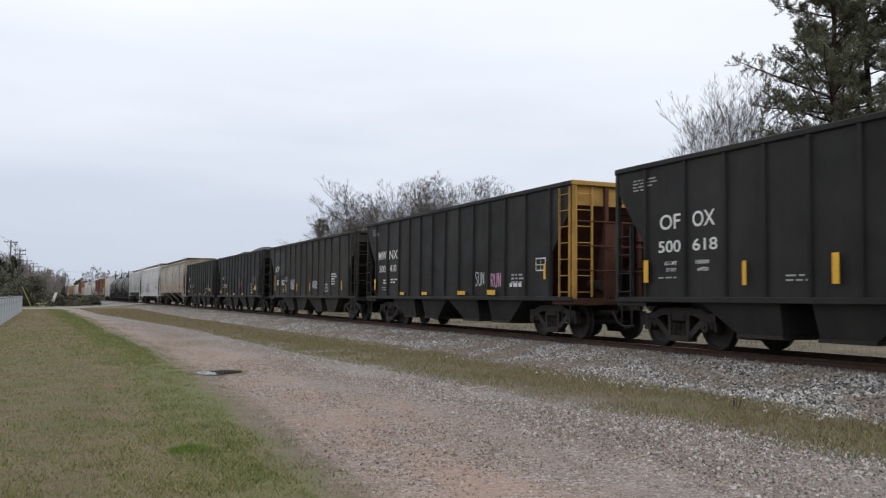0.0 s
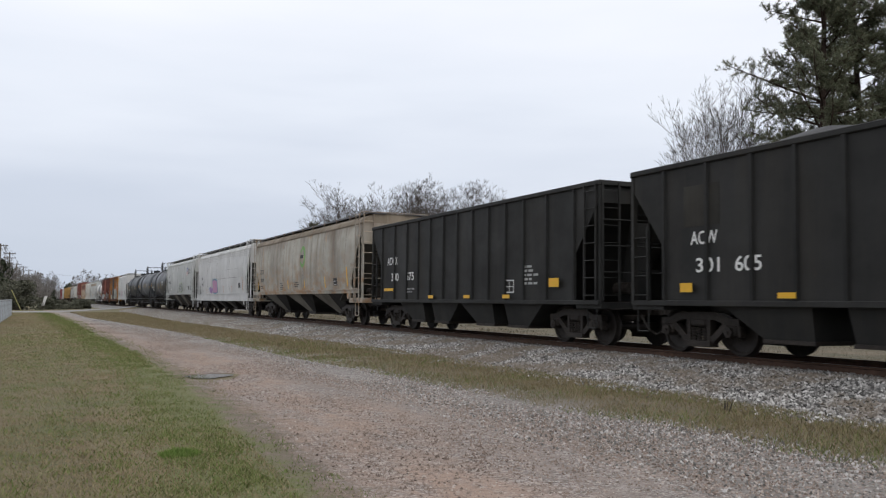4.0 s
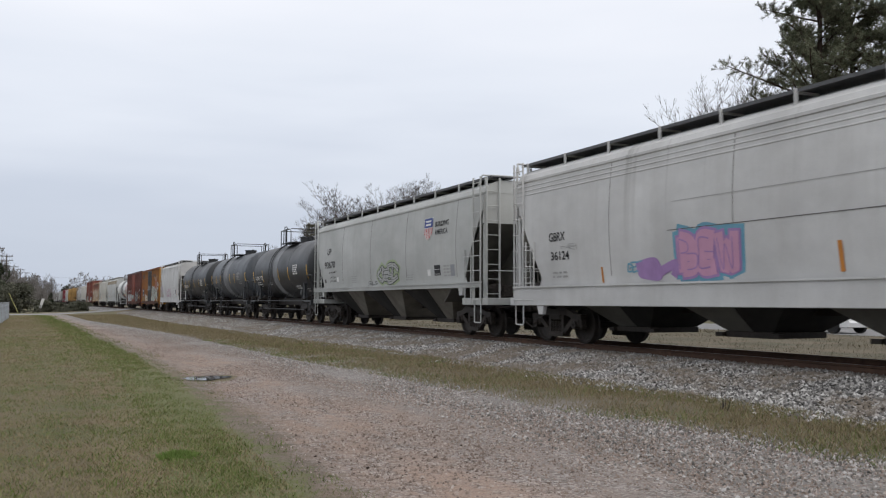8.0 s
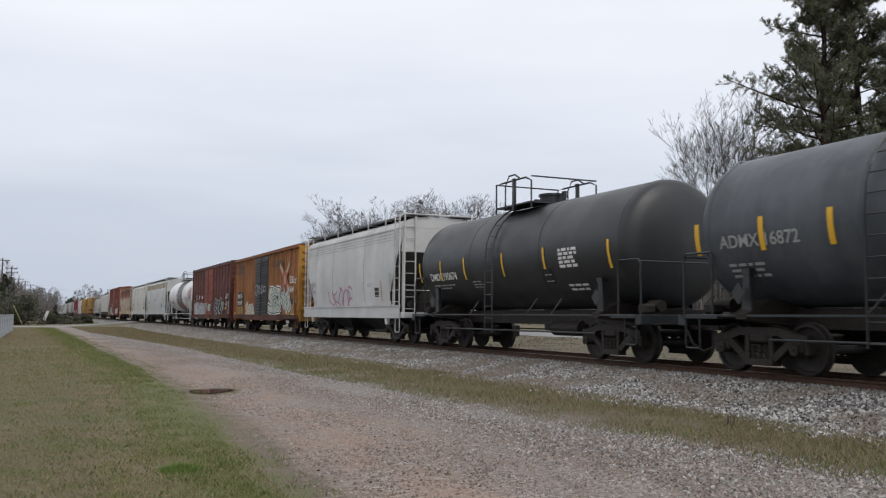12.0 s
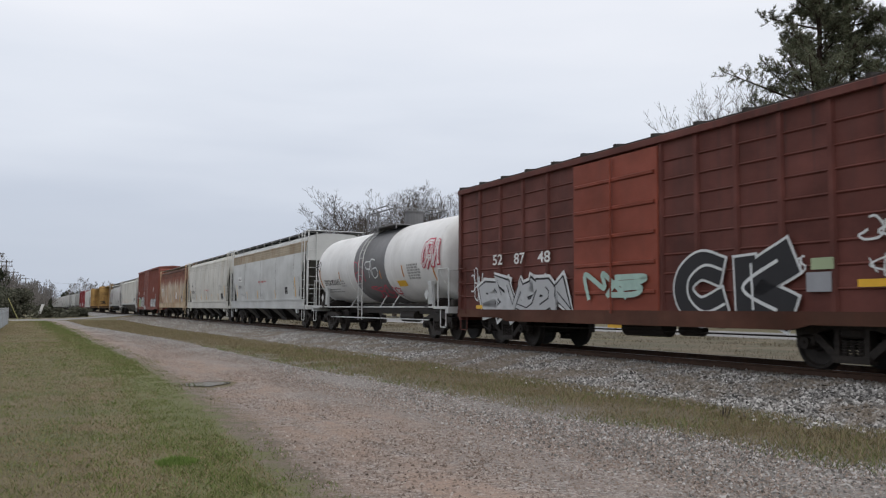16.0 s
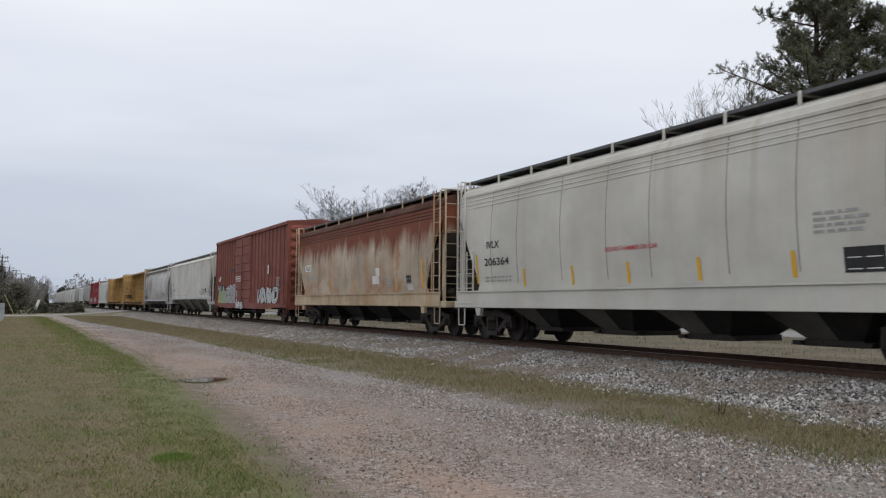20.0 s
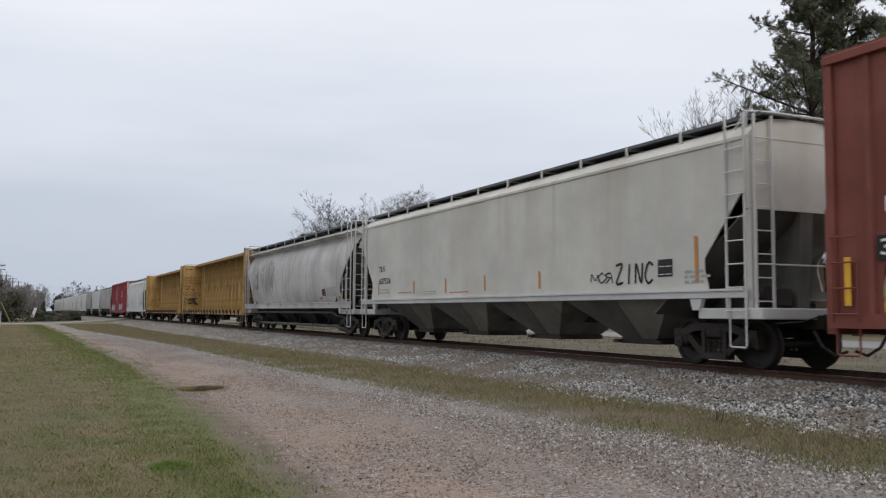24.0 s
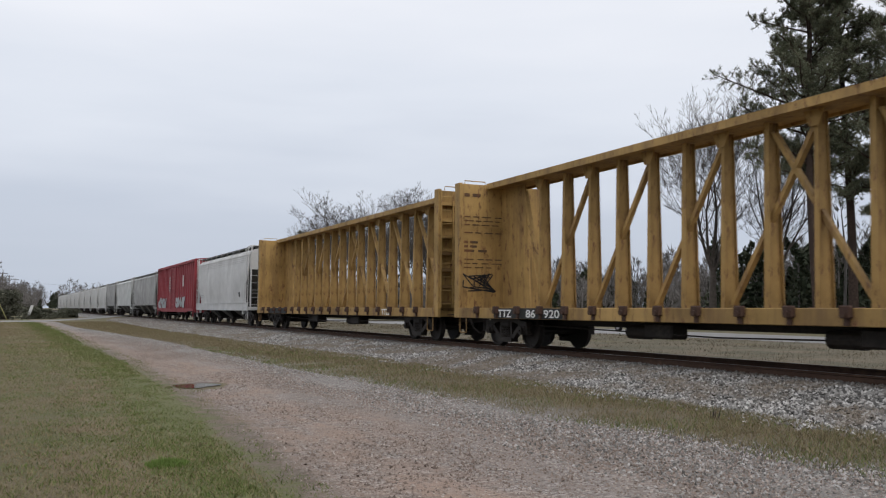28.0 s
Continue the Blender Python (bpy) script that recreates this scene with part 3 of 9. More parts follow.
def graffiti(parent, x0, x1, z0, z1, fill, line, letters=5, seed=1, y=-SIDE - 0.008, spiky=False, glow=None, word="", fat=None, hollow=False, label="sprayed graffiti in thick overlapping strokes"):
    """A sprayed piece: fat letter strokes with an outline, a halo and shading lines."""
    rnd = random.Random(seed)
    yy = (lambda k: (lambda z: y(z) - k)) if callable(y) else (lambda k: y - k)
    h, w = z1 - z0, (x1 - x0) / (len(word) or letters)
    fat = fat or min(0.30 * h, 0.34 * w)
    lines = letter_strokes(word, letters, x0 + fat * 0.4, x1 - fat * 0.4, z0 + fat * 0.5, z1 - fat * 0.5, rnd, 0.10 if word else 0.55, 0.86 if word else 1.8)
    strokes = [(pts if spiky else bent(pts, 6 * len(pts)), fat * rnd.uniform(0.8, 1.1)) for pts in lines]
    rim = 0.10 if h > 0.9 else 0.06
    layers = [("graffiti", rim, line, 0.0)]
    if not hollow:
        layers.append(("graffiti_fill", 0.0, fill, 0.008))
    if glow:
        layers.insert(0, ("graffiti_halo", rim + 0.16, glow, -0.008))
    base = None
    for name, extra, mat, lift in layers:
        s = Shape()
        for i, (pts, wd) in enumerate(strokes):
            ends = [pts[0], *pts, pts[-1]]
            for e, o in ((0, 1), (-1, -2)):
                ax, az = pts[e][0] - pts[o][0], pts[e][1] - pts[o][1]
                d = math.hypot(ax, az) or 1
                ends[e] = (pts[e][0] + ax / d * (extra * 0.5 + wd * 0.15), pts[e][1] + az / d * (extra * 0.5 + wd * 0.15))
            ribbon(s, ends, wd + extra if not hollow else 0.045, yy(lift + 0.0003 * i))
        ob = part(name, s, mat, parent if base is None else base, label if base is None else "")
        base = base or ob
    if not hollow:
        s = Shape()
        for i, (pts, wd) in enumerate(strokes):
            off = wd * rnd.uniform(0.2, 0.34) * rnd.choice((-1, 1))
            ribbon(s, [(px + off, pz) for px, pz in pts[1:-1]], max(0.018, wd * 0.10), yy(0.0150 + 0.0002 * i))
        part("graffiti_shading", s, line, base)
    return base


def tag(parent, x0, x1, z0, z1, mat, strokes=7, seed=1, y=-SIDE - 0.008, width=0.035, word="", label="quick sprayed scrawl"):
    """A quick scrawl in thin strokes."""
    rnd = random.Random(seed)
    s = Shape()
    for i, pts in enumerate(letter_strokes(word, max(2, round(strokes * 0.6)), x0, x1, z0, z1, rnd, 0.12 if word else 0.5, 0.9 if word else 1.5)):
        lift = 0.0003 * i
        ribbon(s, bent(pts, 6 * len(pts)), width, (lambda z, k=lift: y(z) - k) if callable(y) else y - lift)
    return part("graffiti_tag", s, mat, parent, label)


def lathe_y(prof, n=28):
    """Turned about the y axis: profile of (y, r)."""
    return [[(r * math.cos(2 * math.pi * k / n), yy, r * math.sin(2 * math.pi * k / n)) for k in range(n)] for yy, r in prof]


def make_bogie_meshes():
    out = {}
    s = Shape()
    for sg in (-1, 1):
        prof = [(0.69, 0.12), (0.69, 0.485), (0.705, 0.49), (0.725, 0.462), (0.745, 0.457), (0.825, 0.452), (0.83, 0.40), (0.785, 0.37), (0.765, 0.25), (0.79, 0.16), (0.84, 0.13), (0.85, 0.085), (0.87, 0.08)]
        s.loft(lathe_y([(sg * y, r) for y, r in prof]))
    s.disc((0, 0), "y", 0.08, 0.08, -1.08, 1.08, 12)
    for sg in (-1, 1):
        s.disc((0, 0), "y", 0.115, 0.10, sg * 0.93, sg * 1.13, 12)
    out["wheelset"] = s.mesh("wheelset", M["wheel"], True)
    # cast side frame: axle arms, raised middle, spring window, bottom tie
    s = Shape()
    ax = 0.89

    def bar(p, q, w, y0=-0.07, y1=0.07):
        dx, dz = q[0] - p[0], q[1] - p[1]
        d = math.hypot(dx, dz)
        nx, nz = -dz / d * w / 2, dx / d * w / 2
        s.prism([(p[0] - nx, p[1] - nz), (q[0] - nx, q[1] - nz), (q[0] + nx, q[1] + nz), (p[0] + nx, p[1] + nz)], y0, y1, "y")

    bar((-0.52, 0.76), (0.52, 0.76), 0.15, -0.09, 0.09)
    for sg in (-1, 1):
        bar((sg * 0.48, 0.76), (sg * 0.80, 0.66), 0.15, -0.088, 0.088)
        bar((sg * 0.76, 0.665), (sg * 1.12, 0.645), 0.13, -0.086, 0.086)
        bar((sg * 0.30, 0.24), (sg * 0.76, 0.60), 0.13)
        bar((sg * 0.285, 0.22), (sg * 0.285, 0.72), 0.10, -0.075, 0.075)
        s.box(sg * ax - 0.15, sg * ax + 0.15, -0.10, 0.10, 0.40, 0.60, 0.03)
        s.box(sg * 1.09 - 0.045, sg * 1.09 + 0.045, -0.08, 0.08, 0.36, 0.60, 0.02)
        s.disc((sg * ax, 0.457), "y", 0.10, 0.085, -0.16, -0.10, 12)
        s.disc((sg * ax, 0.457), "y", 0.035, 0.035, -0.19, -0.16, 6)
    bar((-0.36, 0.21), (0.36, 0.21), 0.12, -0.11, 0.11)
    out["side_frame"] = s.mesh("side_frame", M["iron"])
    s = Shape()
    rings = []
    for k in range(6):
        z = 0.27 + k * 0.045
        rings += [[(r * math.cos(a * 0.698), r * math.sin(a * 0.698), z + dz) for a in range(9)] for r, dz in ((0.045, 0.0), (0.068, 0.008), (0.068, 0.024), (0.045, 0.034))]
    out["spring"] = s.loft(rings).mesh("spring", M["iron"])
    s = Shape().box(-0.22, 0.22, -1.1, 1.1, 0.55, 0.72, 0.04)
    s.disc((0, 0), "z", 0.2, 0.2, 0.72, 0.82, 14)
    for sg in (-1, 1):
        s.box(sg * 0.36 - 0.04, sg * 0.36 + 0.04, -0.8, 0.8, 0.35, 0.45)
        s.box(sg * 0.40 - 0.05, sg * 0.40 + 0.05, -0.82, -0.62, 0.36, 0.56)
        s.box(sg * 0.40 - 0.05, sg * 0.40 + 0.05, 0.62, 0.82, 0.36, 0.56)
    out["bogie"] = s.mesh("bogie", M["iron"])
    return out


BOGIE = make_bogie_meshes()
WHEELSETS = []


def bogie(car, x):
    b = part("bogie", BOGIE["bogie"], None, car, "black cast steel bogie", m=pose(x, 0, 0))
    for sg in (-1, 1):
        part("side_frame", BOGIE["side_frame"], None, b, m=pose(0, sg * 1.0, 0, 0, 0, 0 if sg < 0 else 180))
        for dx in (-0.15, 0.0, 0.15):
            part("spring", BOGIE["spring"], None, b, m=pose(dx, sg * 1.03, 0))
        w = part("wheelset", BOGIE["wheelset"], None, b, m=pose(sg * 0.89, 0, 0.457))
        WHEELSETS.append((w, sg))
    return b


def make_coupler_mesh():
    s = Shape().box(-0.5, 0.15, -0.16, 0.16, 0.74, 1.0, 0.02)
    s.box(0.1, 0.42, -0.065, 0.065, 0.78, 0.94, 0.02)
    s.prism([(0.40, -0.12), (0.56, -0.17), (0.68, -0.10), (0.66, 0.02), (0.60, -0.02), (0.54, 0.05), (0.62, 0.14), (0.52, 0.17), (0.40, 0.10)], 0.74, 0.99, "z")
    s.tube([(0.2, -0.45, 0.72), (0.35, -0.42, 0.45), (0.52, -0.30, 0.30), (0.66, -0.16, 0.38)], 0.03, 6)
    s.tube([(0.05, -1.2, 0.85), (0.08, -0.6, 0.88), (0.3, -0.2, 1.02)], 0.015, 5)
    return s.mesh("coupler", M["iron"])


COUPLER = make_coupler_mesh()


def running_gear(car, L2, bogie_x, reach=0.0):
    """Bogies, couplers and the brake rigging under the floor."""
    for sg in (-1, 1):
        bogie(car, sg * bogie_x)
        part("coupler", COUPLER, None, car, m=pose(sg * (L2 + reach), 0, 0, 0, 0, 0 if sg > 0 else 180))


def ladder(car, x, y, z0, z1, mat, width=0.42, along="x", step=0.36, rail=0.022, name="ladder", rung=None):
    s = Shape()
    a = (1, 0) if along == "x" else (0, 1)
    for k in (0, 1):
        px, py = x + a[0] * width * k, y + a[1] * width * k
        s.box(px - rail, px + rail, py - rail, py + rail, z0, z1)
    lad = part(name, s, mat, car)
    rungs = Shape()
    if along == "x":
        rungs.tube([(x, y, 0), (x, y - 0.03, 0), (x + width, y - 0.03, 0), (x + width, y, 0)], 0.013, 5)
    else:
        rungs.tube([(x, y, 0), (x, y + width, 0)], 0.013, 5)
    me = rungs.mesh("rung", mat)
    z = z0 + 0.12
    while z < z1 - 0.05:
        part("rung", me, None, lad, m=pose(0, 0, z))
        z += step
    return lad


def stirrup(car, x, y, z0, z1, mat, w=0.32):
    return part("stirrup_step", Shape().tube([(x, y, z1), (x, y, z0 + 0.03), (x + 0.03, y, z0), (x + w - 0.03, y, z0), (x + w, y, z0 + 0.03), (x + w, y, z1)], 0.018, 5), mat, car)


def handrail(car, pts, mat, r=0.018, name="grab_rail"):
    return part(name, Shape().tube(pts, r, 6), mat, car)


# ---- open coal hopper ----
def coal_hopper(label, L, paint_name, heap=0.2, marks=(), yellow_end=False, seed=1, stripes=(), bays=4, H1=3.83):
    car = thing("coal_hopper_car", label, "rail car", group="freight train cars")
    L2, H0 = L / 2, 1.0
    mat = M[paint_name]
    # sides with the cut-away corner over each bogie
    for sg in (-1, 1):
        y = sg * 1.44
        prof = [(-L2, H1), (-L2, 3.35), (-L2 + 0.95, 2.15), (-L2 + 0.95, H0), (L2 - 0.95, H0), (L2 - 0.95, 2.15), (L2, 3.35), (L2, H1)]
        part("side_sheet", Shape().prism(prof, y - 0.012, y + 0.012, "y"), mat, car)
        part("top_chord", Shape().box(-L2 - 0.02, L2 + 0.02, y - 0.07, y + 0.07, H1 - 0.04, H1 + 0.07, 0.015), mat, car)
        part("side_sill", Shape().box(-L2 - 0.05, L2 + 0.05, y - 0.07, y + 0.07, H0 - 0.05, H0 + 0.06, 0.012), mat, car)
    rib = Shape().prism([(-0.05, 0.0), (-0.034, -0.055), (0.034, -0.055), (0.05, 0.0)], H0 + 0.06, H1 - 0.04, "z").mesh("side_rib", mat)
    ribf = Shape().prism([(-0.05, 0.0), (-0.034, 0.055), (0.034, 0.055), (0.05, 0.0)], H0 + 0.06, H1 - 0.04, "z").mesh("side_rib", mat)
    for x in [q * L / 14.9 for q in (-6.45, -5.2, -4.05, -3.05, -2.05, -1.03, 0.0, 1.03, 2.05, 3.05, 4.05, 5.2, 6.45)]:
        part("side_rib", rib, None, car, m=pose(x, -1.452, 0))
        part("side_rib", ribf, None, car, m=pose(x, 1.452, 0))
    for sg in (-1, 1):
        end = M["yellowend"] if yellow_end and sg > 0 else mat
        low = M["rustend"] if yellow_end and sg > 0 else mat
        xe = sg * L2
        part("end_sheet", Shape().box(min(xe, xe - sg * 0.02), max(xe, xe - sg * 0.02), -1.44, 1.44, 3.3, H1 + 0.02), end, car)
        part("slope_sheet", Shape().prism([(xe - sg * 0.02, 3.32), (xe - sg * 0.06, 3.32), (xe - sg * 2.9, 1.0), (xe - sg * 2.84, 1.0)], -1.42, 1.42, "y"), low, car)
        part("end_chord", Shape().box(min(xe, xe + sg * 0.1), max(xe, xe + sg * 0.1), -1.5, 1.5, H1 - 0.05, H1 + 0.07, 0.015), end, car)
        part("end_sill", Shape().box(min(xe - sg * 0.95, xe + sg * 0.08), max(xe - sg * 0.95, xe + sg * 0.08), -1.45, 1.45, 0.86, 1.02, 0.015), low, car)
        for yy in (-1.42, -0.5, 0.5, 1.42):
            part("end_post", Shape().box(min(xe, xe + sg * 0.09), max(xe, xe + sg * 0.09), yy - 0.05, yy + 0.05, 1.0, H1 - 0.05), end if abs(yy) > 1 else low, car)
        part("centre_post", Shape().prism([(xe - sg * 0.3, 1.0), (xe - sg * 0.9, 1.0), (xe - sg * 0.5, 2.9), (xe - sg * 0.25, 2.9)], -0.22, 0.22, "y"), low, car)
        ladder(car, xe - sg * 0.05 - (0.46 if sg > 0 else 0), -1.50, 1.05, 3.75 if sg > 0 else 2.6, end, 0.46, "x", 0.40)
        ladder(car, xe + sg * 0.11, -1.42, 1.05, 3.75, end, 0.46, "y", 0.40)
        for zz in (1.7, 2.3, 2.9):
            handrail(car, [(xe + sg * 0.10, -1.4, zz), (xe + sg * 0.13, -1.38, zz), (xe + sg * 0.13, 1.38, zz), (xe + sg * 0.10, 1.4, zz)], low)
        stirrup(car, xe - sg * 0.1 - (0.36 if sg > 0 else 0), -1.44, 0.42, 0.95, mat, 0.36)
        part("brake_cylinder", Shape().disc((-0.4, 1.35), "x", 0.14, 0.14, min(xe - sg * 0.2, xe - sg * 0.75), max(xe - sg * 0.2, xe - sg * 0.75), 12), M["iron"], car)
    # chutes
    zt, zb = 1.0, 0.36
    span = (L - 5.0) / bays
    for k in range(bays):
        xc = -L2 + 2.5 + span * (k + 0.5)
        xa, xb = (xc - span * 0.5, xc + span * 0.36) if k % 2 == 0 else (xc - span * 0.36, xc + span * 0.5)
        ba, bb = (xc - 0.25, xc + span * 0.36 - 0.06) if k % 2 == 0 else (xc - span * 0.36 + 0.06, xc + 0.25)
        top = [(xa, -1.38, zt), (xb, -1.38, zt), (xb, 1.38, zt), (xa, 1.38, zt)]
        bot = [(ba, -1.25, zb), (bb, -1.25, zb), (bb, 1.25, zb), (ba, 1.25, zb)]
        ch = part("chute", Shape().loft([bot, top]), mat, car)
        part("chute_door", Shape().box(ba - 0.03, bb + 0.03, -1.28, 1.28, zb - 0.05, zb + 0.02), M["iron"], ch)
    part("centre_sill", Shape().box(-L2, L2, -0.25, 0.25, 0.72, 1.05), M["iron"], car)
    # load
    rnd = random.Random(seed)
    nx, ny = 40, 8
    rings = []
    for i in range(nx + 1):
        x = -L2 + 0.05 + (L - 0.1) * i / nx
        hump = heap * (math.sin(math.pi * i / nx) ** 0.6 + 0.35 * math.sin(5 * math.pi * i / nx + seed)) - 0.12
        rings.append([(x, -1.4 + 2.8 * j / ny, H1 + hump * math.sin(math.pi * j / ny) - 0.1 + rnd.uniform(-0.03, 0.03)) for j in range(ny + 1)])
    part("coal_load", Shape().loft(rings, False, False), M["coal"], car, "heaped black coal", True)
    running_gear(car, L2, L2 - 1.55, 0.05)
    for k, (xx, z0, z1, w) in enumerate(stripes):
        plate(car, "reflector", xx, xx + w, z0, z1, M["reflector"], -1.545, "yellow reflective strip")
    for fn in marks:
        fn(car)
    return car, L2


# ---- covered hopper ----
def hopper_side(z, kind):
    """Half width of the body at a height."""
    if kind == "round":
        c, r = 2.55, 1.62
        a = max(-1.0, min(1.0, (z - c) / r))
        return 1.50 * math.sqrt(max(0.05, 1 - (abs(a) ** 2.6) * 0.60))
    if kind == "curved":
        u = (z - 1.4) / 2.8
        return 1.38 + 0.12 * math.sin(math.pi * min(1.0, max(0.0, u * 0.9 + 0.06)))
    return 1.49


def covered_hopper(label, L, paint_name, kind="curved", sill=(0.92, 1.40), eave=4.18, marks=(), bays=4, seed=1, seams=10, board=4.80, chute_mat="blackside", chute_alt=None, stripes=(), roof_mat=None, grooves=True, bright_sill=None, gear_in=1.35):
    car = thing("covered_hopper_car", label, "rail car", group="freight train cars")
    L2, (zs0, zs1) = L / 2, sill
    board -= 0.17
    mat = M[paint_name]
    smat = M[bright_sill] if bright_sill else mat
    cut_hi, cut_lo, cut_in = {"curved": (3.72, 1.62, 1.26), "round": (4.02, 1.75, 1.55), "flat": (3.35, 2.0, 1.15)}[kind]
    zl = [zs1 - 0.02] + [zs1 + (eave - zs1) * k / 14 for k in range(1, 15)]

    def inset(z):
        if z >= cut_hi:
            return 0.0
        if z <= cut_lo:
            return cut_in * (0.86 + 0.14 * max(0.0, (z - zs1)) / max(0.1, cut_lo - zs1))
        u = (cut_hi - z) / (cut_hi - cut_lo)
        return cut_in * (u * u * (3 - 2 * u)) if kind == "round" else cut_in * u

    face = lambda z: -hopper_side(z, kind) - 0.006
    for sg in (-1, 1):
        v, n = [], len(zl)
        for th in (0.0, 0.02):
            for z in zl:
                e = L2 - inset(z)
                yy = sg * (hopper_side(z, kind) - th)
                v += [(-e, yy, z), (-e * 0.5, yy, z), (0, yy, z), (e * 0.5, yy, z), (e, yy, z)]
        f = []
        for t in (0, n * 5):
            f += [(t + 5 * k + j, t + 5 * k + j + 1, t + 5 * k + j + 6, t + 5 * k + j + 5) for k in range(n - 1) for j in range(4)]
        for k in range(n - 1):
            for j in (0, 4):
                f.append((5 * k + j, 5 * k + j + 5, n * 5 + 5 * k + j + 5, n * 5 + 5 * k + j))
        side = part("side_sheet", Shape().add(v, f), mat, car, smooth=True)
        if seams:
            sm = Shape()
            pr = [z for z in zl if z > zs1]
            for z0, z1 in zip(pr[:-1], pr[1:]):
                sm.add([(x, sg * (hopper_side(z, kind) + o), z) for z in (z0, z1) for x, o in ((-0.012, 0.0), (0.0, 0.006), (0.012, 0.0))], [(0, 1, 4, 3), (1, 2, 5, 4)])
            me = sm.mesh("weld_seam", M["seam"])
            for k in range(1, seams):
                if k % 2 == 0 or paint_name in ("tan", "cream"):
                    part("weld_seam", me, None, side, m=pose(-L2 + L * (k + 0.12 * math.sin(k * 2.3 + seed)) / seams, 0, 0))
        part("side_sill", Shape().box(-L2 + 0.05, L2 - 0.05, sg * 1.5 - 0.05, sg * 1.5 + 0.02, zs0, zs1, 0.012), smat, car)
        part("sill_flange", Shape().box(-L2 + 0.05, L2 - 0.05, sg * 1.5 - 0.09, sg * 1.5 + 0.045, zs1 - 0.03, zs1 + 0.012), smat, car)
        part("eave_rail", Shape().box(-L2, L2, sg * hopper_side(eave, kind) - 0.03, sg * hopper_side(eave, kind) + 0.03, eave - 0.05, eave + 0.03, 0.01), M[roof_mat] if roof_mat else mat, car)
        if roof_mat == "browneave":
            zs = [eave - 0.50 + 0.45 * k / 6 for k in range(7)]
            part("eave_band", Shape().add([(x, sg * (hopper_side(z, kind) + 0.003), z) for z in zs for x in (-L2 + 0.02, L2 - 0.02)], [(2 * k, 2 * k + 1, 2 * k + 3, 2 * k + 2) for k in range(6)]), M["browneave"], car, "brown rust-stained band under the eave")
        if grooves:
            for q in (0.16, 0.27, 0.38):
                yy = hopper_side(eave - q, kind)
                part("side_bead", Shape().box(-L2 + 0.03, L2 - 0.03, sg * yy - 0.012, sg * yy + 0.012, eave - q - 0.018, eave - q + 0.018, 0.008), M[roof_mat] if roof_mat else mat, car)
    # roof, ends
    half = [(hopper_side(eave, kind), eave), (1.34, eave + 0.15), (1.18, eave + 0.27), (0.95, eave + 0.36), (0.55, eave + 0.40)]
    part("roof", Shape().prism([(-a, b) for a, b in half] + half[::-1], -L2, L2, "x"), mat if roof_mat == "browneave" else M[roof_mat] if roof_mat else mat, car, smooth=False)
    part("hatch_trough", Shape().box(-L2 + 1, L2 - 1, -0.3, 0.3, eave + 0.38, eave + 0.47, 0.02), mat, car)
    for sg in (-1, 1):
        xe = sg * L2
        a, b = min(xe, xe - sg * 0.03), max(xe, xe - sg * 0.03)
        e2 = 0.25 if kind == "round" else 0.0
        part("end_sheet", Shape().prism([(-1.46 + e2, cut_hi - 0.45), (-hopper_side(eave, kind), eave), (-1.18, eave + 0.26), (0, eave + 0.39), (1.18, eave + 0.26), (hopper_side(eave, kind), eave), (1.46 - e2, cut_hi - 0.45)], a - sg * 0.01, b - sg * 0.01, "x"), mat, car)
        # slope sheet, web and end post get a dark colour for the hollow's shade
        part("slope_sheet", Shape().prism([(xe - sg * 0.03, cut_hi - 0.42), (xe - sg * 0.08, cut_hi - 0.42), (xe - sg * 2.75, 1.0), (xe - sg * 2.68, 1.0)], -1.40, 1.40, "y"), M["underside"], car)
        part("end_web", Shape().prism([(xe - sg * 0.16, 1.1), (xe - sg * 2.6, 1.06), (xe - sg * 0.14, cut_hi - 0.52)], -0.03, 0.03, "y").prism([(xe - sg * 1.25, 1.1), (xe - sg * 2.6, 1.06), (xe - sg * 1.25, 1.1 + (cut_hi - 1.6) * 0.54)], 1.1, 1.14, "y"), M["underside"], car, "bracing plate coloured dark for the hollow's shade")
        part("end_sill", Shape().box(min(xe - sg * 1.3, xe + sg * 0.3), max(xe - sg * 1.3, xe + sg * 0.3), -1.48, 1.48, 0.92, 1.12, 0.015), smat, car)
        for yy in (-1.36, 1.36):
            part("corner_post", Shape().box(min(xe, xe - sg * 0.12), max(xe, xe - sg * 0.12), yy - 0.035, yy + 0.035, 1.1, cut_hi), mat, car)
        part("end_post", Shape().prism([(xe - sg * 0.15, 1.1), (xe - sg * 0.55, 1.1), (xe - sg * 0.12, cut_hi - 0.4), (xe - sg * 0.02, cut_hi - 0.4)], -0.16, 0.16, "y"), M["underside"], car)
        ladder(car, xe - sg * 0.02 - (0.46 if sg > 0 else 0), -1.53, 0.95, board - 0.02, smat, 0.46, "x", 0.42, 0.018)
        if kind != "flat":
            ladder(car, xe - sg * 0.62 - (0.40 if sg > 0 else 0), -1.53, 0.95, 2.55, smat, 0.40, "x", 0.42, 0.016)
        ladder(car, xe + sg * 0.08, -1.38, 1.12, board - 0.05, smat, 0.42, "y", 0.42)
        handrail(car, [(xe + sg * 0.06, -1.3, 1.9), (xe + sg * 0.12, -1.28, 1.9), (xe + sg * 0.12, 1.28, 1.9), (xe + sg * 0.06, 1.3, 1.9)], smat)
